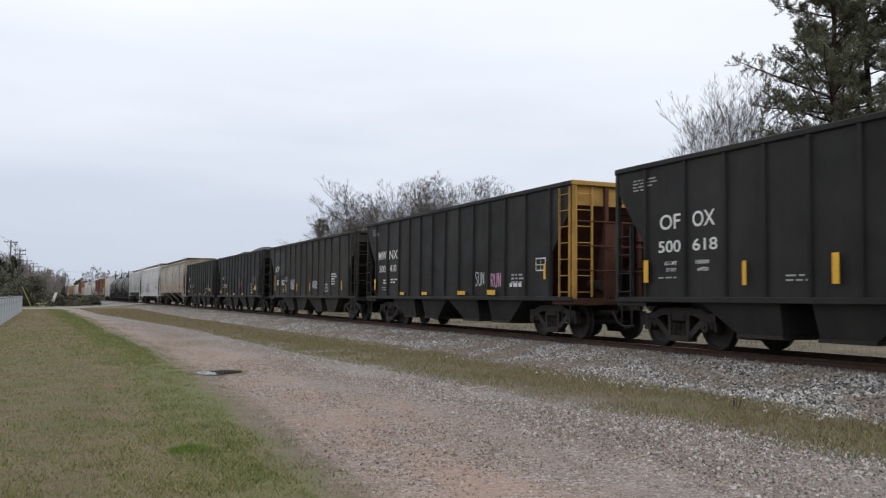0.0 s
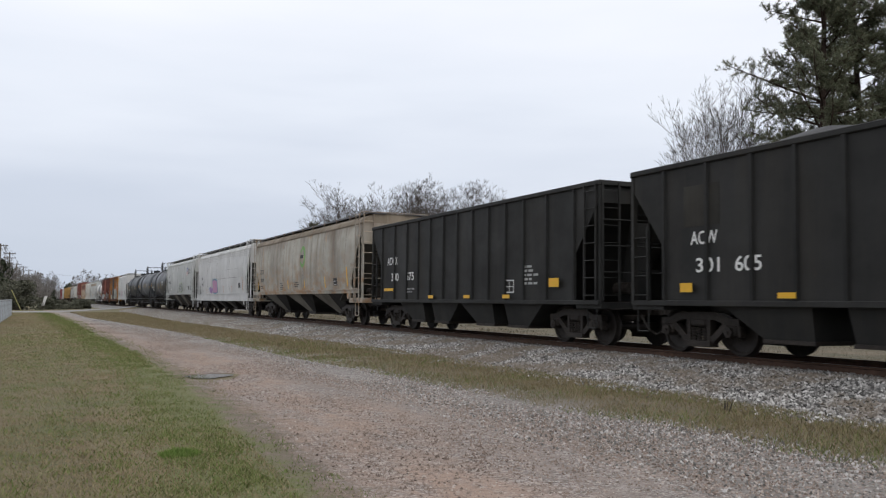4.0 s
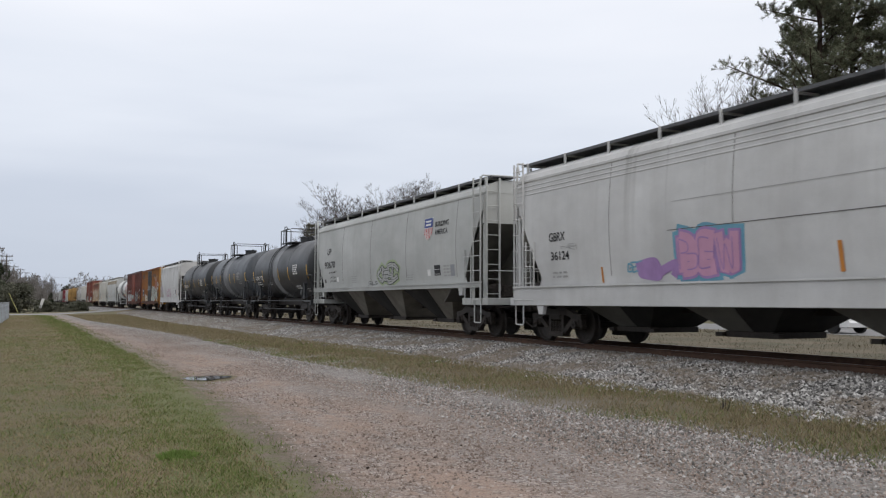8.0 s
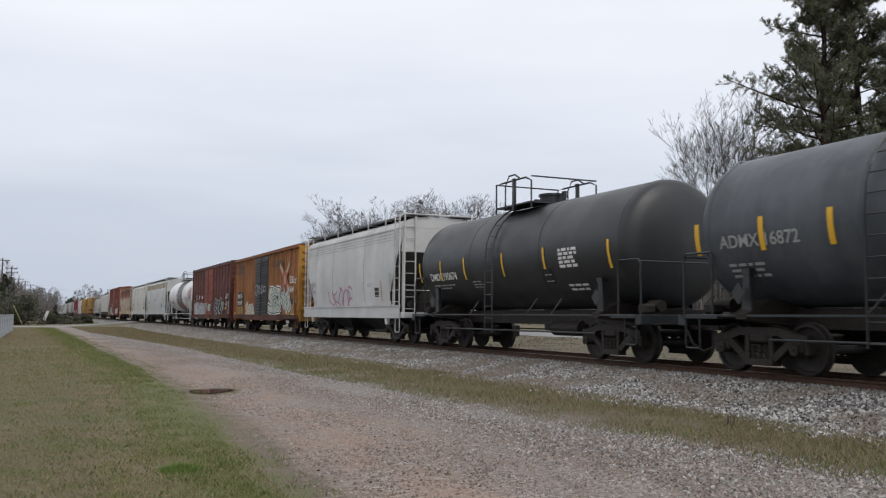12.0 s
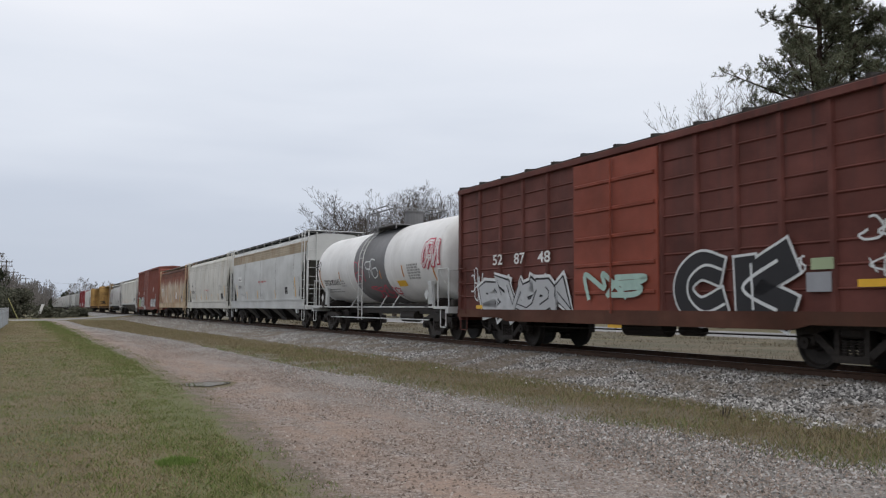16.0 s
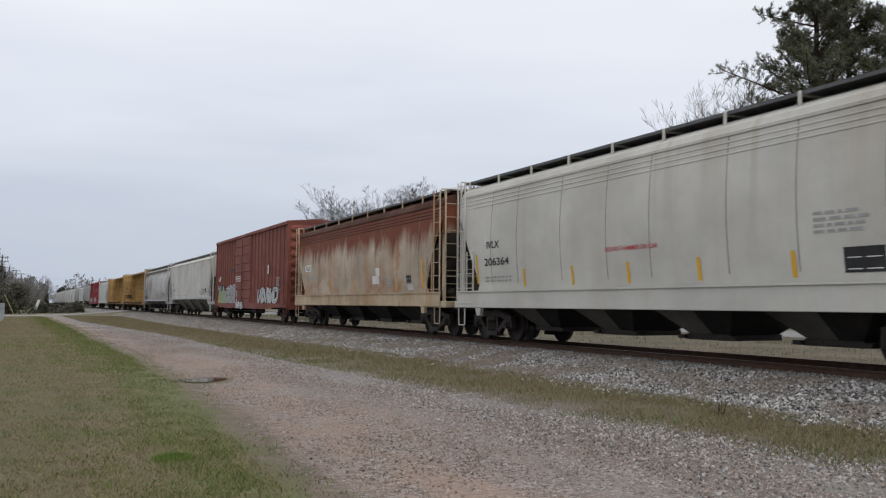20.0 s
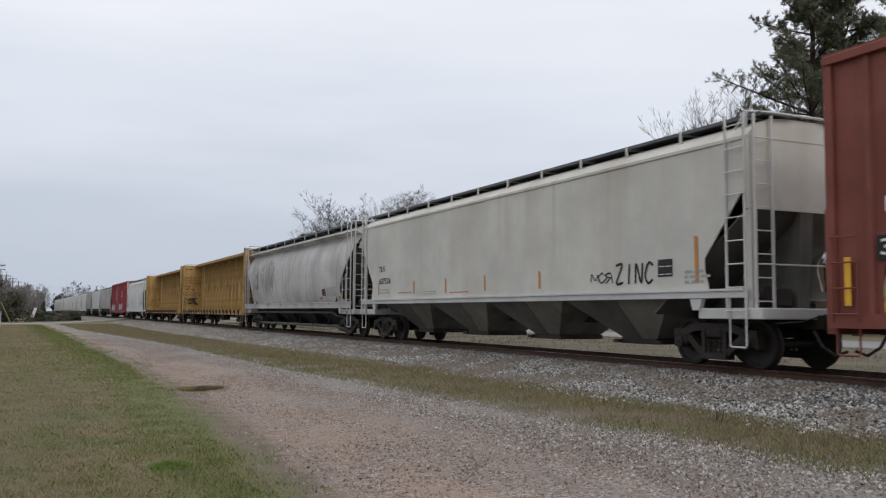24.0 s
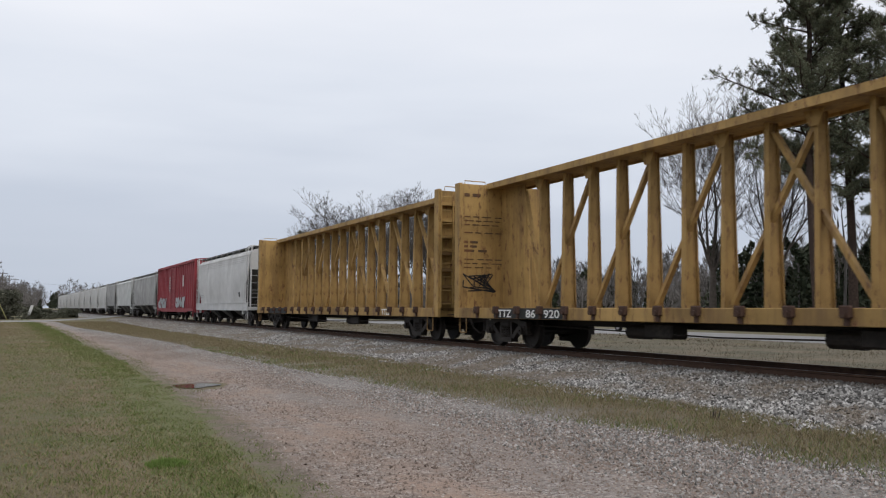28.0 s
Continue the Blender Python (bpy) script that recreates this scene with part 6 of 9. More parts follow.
join_train(boxcar("oxide-brown ribbed boxcar with silver and black graffiti", 15.75, "brownbox", 4.60, 0.76, (-1.67, 1.49), "reddoor", (5, 6), None, "boxroof", [
    lambda c: text(c, "52", -5.7, 2.2, 0.55, 0.29, M["white_mark"], -1.522), lambda c: text(c, "87", -4.5, 2.18, 0.55, 0.29, M["white_mark"], -1.522), lambda c: text(c, "48", -3.3, 2.16, 0.6, 0.29, M["white_mark"], -1.522),
    lambda c: graffiti(c, -6.2, -1.95, 0.60, 2.0, M["graf_silver"], M["graf_black"], 6, 43, -1.526, True, M["graf_white"], fat=0.34),
    lambda c: graffiti(c, 1.75, 5.3, 0.62, 2.2, M["graf_black"], M["graf_white"], 2, 45, -1.526, word="CK", fat=0.62),
    lambda c: tag(c, -0.9, 1.0, 1.1, 1.9, M["graf_mint"], 4, 47, -1.60, 0.12), lambda c: plate(c, "stencil_panel", 5.2, 5.7, 1.3, 1.62, M["graf_grey"], -1.519), lambda c: plate(c, "paint_patch", 5.3, 5.75, 1.66, 1.85, M["graf_green"], -1.519), lambda c: tag(c, 5.0, 5.2, 1.6, 1.9, M["graf_white"], 2, 50, -1.52, 0.03),
    lambda c: tag(c, -7.0, -6.4, 1.2, 2.2, M["graf_white"], 5, 49, -1.516, 0.04), lambda c: tag(c, 6.3, 7.3, 2.0, 2.5, M["graf_white"], 5, 51, -1.516, 0.04), lambda c: tag(c, 6.4, 7.3, 1.5, 1.9, M["graf_white"], 5, 52, -1.516, 0.03), lambda c: plate(c, "paint_patch", 7.2, 7.6, 1.0, 1.9, M["graf_mint"], -1.513)],
    stripes=[(6.2, 1.36, 1.48, 0.6, "reflector"), (-6.7, 1.0, 1.1, 0.4, "reflector"), (-0.3, 0.6, 0.7, 0.5, "reflector")], door_bars=5, panel_rows=9, sill_mat="rustend"), 221.26)
join_train(tank_car("white tank car with a grey band and red graffiti", 14.5, "tankwhite", marks=[t2("ETCX 821015", -5.78, 1.98, 2.05, 0.23), p2(-5.7, 1.78, 1.9, 2, "grey_mark", 3, 0.05), p2(3.9, 2.45, 1.1, 6, "grey_mark", 4, 0.06, 0.03), b2(2.65, 1.78, 0.8, 0.2, "reflector", "notice"), tg(-0.2, 2.5, 1.4, 1.85, M["graf_red"], strokes=9, seed=53, width=0.04),
    tg(-1.5, -0.5, 2.0, 2.9, M["graf_red"], strokes=3, seed=54, width=0.035), g2(5.3, 6.5, 2.3, 3.3, M["tankwhite"], M["graf_red"], letters=3, seed=55), tg(-0.1, 0.9, 2.0, 3.0, M["graf_white"], strokes=4, seed=56, width=0.05), tg(-6.9, -6.1, 2.6, 3.1, M["graf_black"], strokes=5, seed=57, width=0.04), p2(-3.6, 2.1, 0.5, 3, "grey_mark", 9)],
    band=(-1.6, 1.8, "tankmid", "dark grey painted band"), dome=True, frame_mat="lightgrey", platform=(-1.2, 1.9), rail_mat="tankmid", zrail=0.57, stripes=[(-6.3, 1.9, 2.7, 0.1, "orange_reflector"), (-3.6, 2.1, 2.5, 0.08, "orange_reflector"), (3.4, 2.1, 2.5, 0.09, "orange_reflector"), (6.0, 1.9, 2.8, 0.1, "orange_reflector"), (1.2, 2.1, 2.4, 0.08, "orange_reflector")]), 237.28)
warn = lambda x, z, w, h=0.10: t2("DO NOT HAMMER ON CAR", x, z, w, h, "red_mark")
join_train(covered_hopper("grey covered hopper car with a rust-brown eave band", 16.9, "lightgrey", "curved", (0.95, 1.40), 4.18, [
    b2(-6.45, 2.6, 1.0, 0.30, "white_mark", "number_panel", "white patch", 0.003), t2("IVLX", -6.32, 2.64, 0.77, 0.21), t2("5719", -6.4, 2.14, 0.74, 0.2), warn(-1.11, 2.4, 1.9), p2(-5.9, 1.8, 1.5, 2, "grey_mark"), p2(-0.9, 1.75, 1.0, 4, "grey_mark", 3, 0.03), p2(-3.97, 1.15, 1.5, 1, "grey_mark", 4, 0.08), panel_box(4.7, 1.7, 0.5, 0.35), p2(-4.9, 2.5, 0.2, 2, "grey_mark", 5)],
    4, 5, 9, 4.84, "blackside", "underside", [(-6.95, 1.6, 2.4, 0.1, "reflector"), (-4.2, 1.5, 1.95, 0.09, "reflector"), (-1.5, 1.48, 1.95, 0.09, "reflector"), (2.6, 1.5, 1.95, 0.08, "reflector"), (6.6, 1.55, 2.5, 0.12, "reflector")], "browneave"), 254.32)
join_train(covered_hopper("cream covered hopper car with yellow reflectors", 16.5, "cream", "curved", (0.93, 1.40), 4.20, [
    t2("IVLX", -6.44, 2.58, 0.72, 0.2), t2("206364", -6.6, 2.1, 1.4, 0.21), warn(-0.83, 2.2, 1.8), p2(-6.6, 1.75, 1.6, 2, "grey_mark", 2), panel_box(5.45, 1.55, 0.75, 0.40), p2(4.9, 2.5, 1.1, 4, "grey_mark", 3), p2(-1.5, 1.15, 1.6, 1, "grey_mark", 4, 0.06)],
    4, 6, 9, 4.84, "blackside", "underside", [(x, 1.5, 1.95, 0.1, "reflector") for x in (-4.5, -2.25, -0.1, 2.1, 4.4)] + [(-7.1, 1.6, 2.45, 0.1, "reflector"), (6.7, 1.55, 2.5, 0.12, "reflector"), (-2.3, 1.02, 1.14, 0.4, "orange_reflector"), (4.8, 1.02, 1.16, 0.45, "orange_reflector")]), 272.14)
join_train(covered_hopper("badly rusted tan covered hopper car", 16.5, "rusty", "curved", (0.95, 1.40), 4.18, [
    b2(-6.7, 2.48, 0.95, 0.30, "white_mark", "number_panel", "white patch", 0.003), t2("IVLX", -6.55, 2.52, 0.7, 0.2), t2("208335", -6.6, 2.1, 1.2, 0.2, "grey_mark"), panel_box(5.4, 1.7, 0.4, 0.3), b2(2.1, 1.75, 0.7, 0.3, "tankwhite", "paint_patch"), b2(2.5, 2.05, 0.4, 0.3, "tankwhite", "paint_patch"), b2(5.45, 1.5, 0.5, 0.22, "lightgrey", "paint_patch"), p2(3.4, 1.95, 0.9, 4, "grey_mark", 5), b2(-1.2, 1.05, 0.4, 0.18, "white_mark", "notice")],
    4, 7, 9, 4.80, "blackside", None, [(x, 1.5, 1.95, 0.09, "reflector") for x in (-3.0, 0.2, 4.4)] + [(6.7, 1.55, 2.5, 0.12, "reflector")], "rustend", bright_sill="rustsill"), 289.89)
join_train(boxcar("tall oxide-red boxcar with white and green graffiti", 18.5, "redbox", 5.20, 0.80, (-2.85, 1.25), None, (9, 10), None, "redbox", [
    lambda c: text(c, "UP", -8.2, 2.46, 0.85, 0.32, M["white_mark"], -1.522), lambda c: text(c, "36 91", -8.3, 1.9, 1.0, 0.25, M["white_mark"], -1.522), lambda c: text(c, "06", -6.75, 1.88, 0.42, 0.25, M["white_mark"], -1.522),
    lambda c: plate(c, "number_panel", -8.37, -6.2, 1.83, 2.2, M["black"], -1.512), lambda c: plate(c, "number_panel", -8.25, -7.75, 1.25, 1.75, M["black"], -1.512), lambda c: plate(c, "number_panel", -7.55, -7.05, 1.4, 1.75, M["black"], -1.512),
    lambda c: graffiti(c, -7.9, -5.6, 0.72, 1.95, M["graf_green"], M["graf_lime"], 4, 61, -1.514, fat=0.42),
    lambda c: graffiti(c, -5.75, -2.45, 0.80, 2.2, M["graf_silver"], M["graf_black"], 7, 63, -1.530, False, M["graf_white"], fat=0.27),
    lambda c: graffiti(c, 3.15, 7.35, 0.85, 2.0, M["graf_white"], M["graf_black"], 6, 65, -1.526), lambda c: graffiti(c, -2.15, -0.45, 0.6, 1.2, M["graf_white"], M["graf_black"], 3, 66, -1.60),
    lambda c: tag(c, -4.65, -2.75, 2.95, 3.25, M["graf_black"], 8, 67, -1.516, 0.05), lambda c: plate(c, "notice", 5.25, 5.5, 2.6, 3.1, M["white_mark"], -1.519), lambda c: small_print(c, -2.45, 2.6, 1.6, 3, M["white_mark"], -1.60, 0.06, 0.07, 68), lambda c: small_print(c, 7.15, 2.3, 0.7, 7, M["grey_mark"], -1.519, 0.07, 0.05, 69)],
    stripes=[(-8.95, 1.15, 1.9, 0.12, "reflector"), (-5.3, 1.1, 1.6, 0.12, "reflector"), (-2.7, 1.1, 1.65, 0.12, "reflector"), (-8.25, 1.05, 1.2, 0.4, "reflector")], door_bars=7, roof_lift=-0.012), 309.03)
join_train(covered_hopper("pale grey covered hopper car with dark chutes", 19.9, "cream", "flat", (1.30, 1.46), 4.20, [
    t2("TILX", -8.2, 2.46, 0.62, 0.2), t2("637526", -8.15, 2.02, 1.1, 0.21), p2(-8.1, 1.78, 0.9, 2, "grey_mark", 2), tg(5.2, 6.0, 1.62, 1.95, M["graf_black"], strokes=5, seed=71, width=0.03), tg(6.05, 7.4, 1.62, 2.08, M["graf_black"], strokes=6, seed=72, width=0.055, word="ZINC"), panel_box(7.5, 1.75, 0.45, 0.35), p2(-6.3, 1.66, 1.3, 1, "red_mark", 4, 0.03), p2(-2.2, 1.6, 1.3, 1, "red_mark", 6, 0.03), p2(8.3, 1.8, 0.6, 3, "grey_mark", 5), p2(-4.2, 1.66, 0.8, 2, "grey_mark", 15, 0.03)],
    4, 8, 0, 4.82, "chutebrown", "underside", [(x, 1.62, 2.05, 0.09, "orange_reflector") for x in (-8.25, -5.0, -2.55, 0.0, 2.9)] + [(8.6, 1.6, 2.5, 0.1, "orange_reflector")], grooves=False, bright_sill="white"), 329.99)
join_train(covered_hopper("stained grey rounded hopper car with pipes beneath", 18.5, "stained", "round", (1.16, 1.42), 4.12, [
    t2("CITX", -7.2, 2.75, 0.9, 0.25, "faint_mark"), t2("15005", -7.1, 2.25, 1.0, 0.25, "faint_mark"), panel_box(5.3, 1.7, 0.5, 0.3), p2(6.0, 2.0, 1.2, 4, "grey_mark", 3)],
    4, 9, 9, 4.80, "blackside", None, [(4.8, 1.55, 1.66, 0.5, "orange_reflector"), (7.4, 1.55, 1.66, 0.5, "orange_reflector")], grooves=False), 350.46)
u_car = TRAIN[-1][0]
for zz, yy, r in ((0.98, -1.28, 0.05), (0.40, -1.1, 0.07)):
    handrail(u_car, [(-7.0, yy, zz), (6.4, yy, zz), (6.8, yy, zz - 0.12), (7.0, yy + 0.3, zz - 0.2)], M["underside"], r, "discharge_pipe")
for k in range(6):
    handrail(u_car, [(-5.5 + 2.2 * k, -1.2, 0.42), (-5.5 + 2.2 * k, -1.2, 0.98)], M["iron"], 0.025, "pipe_hanger")
    part("cable_cleat", Shape().box(-6.5 + 2.6 * k, -6.3 + 2.6 * k, -1.58, -1.5, 1.34, 1.38).box(-6.42 + 2.6 * k, -6.38 + 2.6 * k, -1.57, -1.5, 1.3, 1.46), M["sootgrey"], u_car)
rs = random.Random(15)
for name, m, n, x0, x1, zt, zb, wd, lift in (("soot_stain", "soot_stain", 64, -7.6, -3.0, (2.9, 4.0), (1.6, 2.9), (0.07, 0.26), 0.003), ("washed_streak", "washed", 26, -8.2, -3.0, (3.2, 4.0), (1.9, 3.4), (0.03, 0.11), 0.010), ("washed_streak", "washed", 6, -1.5, 7.5, (3.3, 4.0), (2.4, 3.0), (0.04, 0.09), 0.010)):
    for k in range(n):
        s = Shape()
        x, a, b = rs.uniform(x0, x1), rs.uniform(*zt), rs.uniform(*zb)
        pts = bent([(x, a), (x + rs.uniform(-0.05, 0.08), a - (a - b) * 0.4), (x + rs.uniform(-0.02, 0.22), b)], 9)
        half, v = rs.uniform(*wd), []
        for i, (px, pz) in enumerate(pts):
            t = half * math.sin(math.pi * min(0.97, 0.12 + 0.88 * i / 9)) * (1 + 0.3 * math.sin(i * 2.1 + k))
            v += [(px - t / 2, -hopper_side(pz, "round") - lift - 0.0001 * k, pz), (px + t / 2, -hopper_side(pz, "round") - lift - 0.0001 * k, pz)]
        part(name, s.add(v, [(2 * i, 2 * i + 1, 2 * i + 3, 2 * i + 2) for i in range(9)]), M[m], u_car)
TZ = lambda c: [text(c, "TTZ", -8.65, 0.82, 0.7, 0.2, M["white_mark"], -1.512), text(c, "86", -7.2, 0.82, 0.45, 0.2, M["white_mark"], -1.512), text(c, "920", -6.35, 0.82, 0.7, 0.2, M["white_mark"], -1.512)]


def number_board(c):
    plate(c, "number_board", -8.9, -5.5, 0.79, 1.06, M["black"], -1.505, "black lettering panel")


def bulkhead_marks(c):
    rnd = random.Random(80)
    x = -11.115
    for z, h, n in ((4.4, 0.10, 2), (3.78, 0.03, 7), (3.66, 0.03, 6), (3.54, 0.03, 4), (3.3, 0.035, 4), (3.0, 0.07, 2), (2.87, 0.07, 2), (2.74, 0.07, 2), (2.5, 0.035, 5), (2.38, 0.03, 5), (2.26, 0.03, 3)):
        s = Shape()
        y = -1.3
        for k in range(n):
            wd = rnd.uniform(0.12, 0.34)
            s.add([(x, y, z), (x, y + wd, z), (x, y + wd, z + h), (x, y, z + h)], [(0, 1, 2, 3)])
            y += wd + rnd.uniform(0.04, 0.14)
        part("small_print", s, M["ghost"], c)
    s = Shape()
    for k in range(5):
        pts = [(x - 0.004, rnd.uniform(-1.35, -0.2), rnd.uniform(1.5, 2.1)) for q in range(6)]
        for p, q in zip(pts[:-1], pts[1:]):
            d = Vector(q) - Vector(p)
            o = Vector((0, -d.z, d.y)).normalized() * 0.018
            s.add([Vector(p) + o, Vector(p) - o, Vector(q) - o, Vector(q) + o], [(0, 1, 2, 3)])
    part("graffiti_tag", s, M["black_mark"], c, "black sprayed scrawl on the bulkhead")


beam_label = "weathered yellow centre-beam flat car, empty, with truss posts"
join_train(centre_beam(beam_label, 22.4, [number_board, TZ, bulkhead_marks]), 371.75)
join_train(centre_beam(beam_label, 22.8, [number_board, lambda c: [text(c, "TTZX", 7.0, 0.82, 0.9, 0.2, M["white_mark"], -1.512)]], 2), 395.95)
join_train(covered_hopper("white covered hopper car with a grey scuffed flank", 16.4, "white", "curved", (0.90, 1.36), 4.15, [p2(-6.8, 1.9, 1.0, 2, "grey_mark"), panel_box(5.5, 1.7, 0.4, 0.3)], 3, 10, 0, 4.80, "blackside", "underside"), 417.87)
join_train(boxcar("crimson boxcar with pale graffiti along its foot", 19.8, "crimson", 4.75, 0.80, (-2.6, 1.0), None, (9, 10), None, "crimson", [
    lambda c: graffiti(c, -8.8, -4.4, 0.8, 2.0, M["graf_silver"], M["graf_grey"], 6, 91, -1.526), lambda c: graffiti(c, 1.4, 5.6, 0.8, 2.2, M["graf_silver"], M["graf_grey"], 5, 93, -1.526, True), lambda c: plate(c, "notice", 4.6, 5.0, 2.8, 3.7, M["white_mark"], -1.519), lambda c: small_print(c, -2.2, 3.6, 1.2, 6, M["grey_mark"], -1.60, 0.12, 0.1, 94)], door_bars=7), 437.31)
for lab, L, mt, kd, mid, sl in (("dull grey covered hopper car", 19.3, "sootgrey", "curved", 458.14, (1.3, 1.46)), ("light grey covered hopper car", 17.7, "lightgrey", "flat", 477.94, (1.3, 1.46)),
                                ("soot-grey covered hopper car", 13.2, "sootgrey", "curved", 495.0, (1.3, 1.46))):
    join_train(covered_hopper(lab + " near the crossing", L, mt, kd, sl, 4.15, [], 3, 11, 0, 4.78, "underside", "blackside", grooves=False), mid)
far = join_train(covered_hopper("white covered hopper car in a matching string", 14.6, "white", "curved", (0.95, 1.38), 4.15, [], 3, 12, 0, 4.78, "blackside", None, grooves=False), 509.6)
for k in range(1, 10):
    c2 = copy_thing(far, car_pose(509.6 + 15.86 * k))
    TRAIN.append((c2, 509.6 + 15.86 * k))
    WHEELSETS.extend((o, 1 if o.matrix_basis.translation.x > 0 else -1) for o in c2.children_recursive if o.name.startswith("wheelset"))

# ---- ground, lane, track bed ----
def by_line(nt, tc):
    """Coordinates with x square to the track and y along it."""
    mp = node(nt, "Mapping", Rotation=(0, 0, radians(-24.3)))
    nt.links.new(tc, mp.inputs[0])
    return mp.outputs[0]


def speckle(nt, co, scale, cols):
    v = nt.nodes.new("ShaderNodeTexVoronoi")
    v.inputs["Scale"].default_value = scale
    nt.links.new(co, v.inputs["Vector"])
    sep = nt.nodes.new("ShaderNodeSeparateColor")
    nt.links.new(v.outputs["Color"], sep.inputs[0])
    r = nt.nodes.new("ShaderNodeValToRGB")
    e = r.color_ramp.elements
    e[0].color, e[1].color = (*cols[0], 1), (*cols[-1], 1)
    for k, c in enumerate(cols[1:-1]):
        e.new((k + 1) / (len(cols) - 1)).color = (*c, 1)
    nt.links.new(sep.outputs[0], r.inputs[0])
    return r.outputs[0], v.outputs["Distance"]


def lawn_colour(nt, co):
    """Patchy winter grass: olive, straw and bare tones at three scales."""
    n1 = noise_of(nt, co, 0.7, (1, 1, 1), 3, 6, 0.65)
    n2 = noise_of(nt, co, 4.0, (1, 1, 1), 8, 6, 0.7)
    n3 = noise_of(nt, co, 60.0, (1, 1, 1), 1, 3, 0.7)
    c = mix_of(nt, ramp_of(nt, n1, 0.44, 0.56), (0.115, 0.125, 0.047), (0.195, 0.150, 0.092))
    c = mix_of(nt, ramp_of(nt, n2, 0.45, 0.66), c, (0.168, 0.134, 0.080))
    c = mix_of(nt, ramp_of(nt, n3, 0.35, 0.7), mix_of(nt, 0.5, c, (0.045, 0.04, 0.02)), c)
    n4 = noise_of(nt, co, 22.0, (1, 1, 1), 12, 5, 0.75)
    c = mix_of(nt, ramp_of(nt, n4, 0.54, 0.66), c, (0.092, 0.108, 0.038))
    c = mix_of(nt, ramp_of(nt, noise_of(nt, co, 30.0, (1, 1, 1), 19, 5, 0.75), 0.56, 0.68), c, (0.20, 0.165, 0.10))
    return c, n3


def grass_material():
    m, nt, b = material("rough_grass_ground")
    co = nt.nodes.new("ShaderNodeTexCoord").outputs["Object"]
    c, n3 = lawn_colour(nt, co)
    nt.links.new(c, b.inputs["Base Color"])
    b.inputs["Roughness"].default_value = 0.95
    bump_to(nt, b, n3, 0.8, 0.03)
    return m


def math_of(nt, op, a, b, c=None):
    x = nt.nodes.new("ShaderNodeMath")
    x.operation = op
    for k, v in enumerate((a, b) if c is None else (a, b, c)):
        if isinstance(v, (int, float)):
            x.inputs[k].default_value = v
        else:
            nt.links.new(v, x.inputs[k])
    return x.outputs[0]


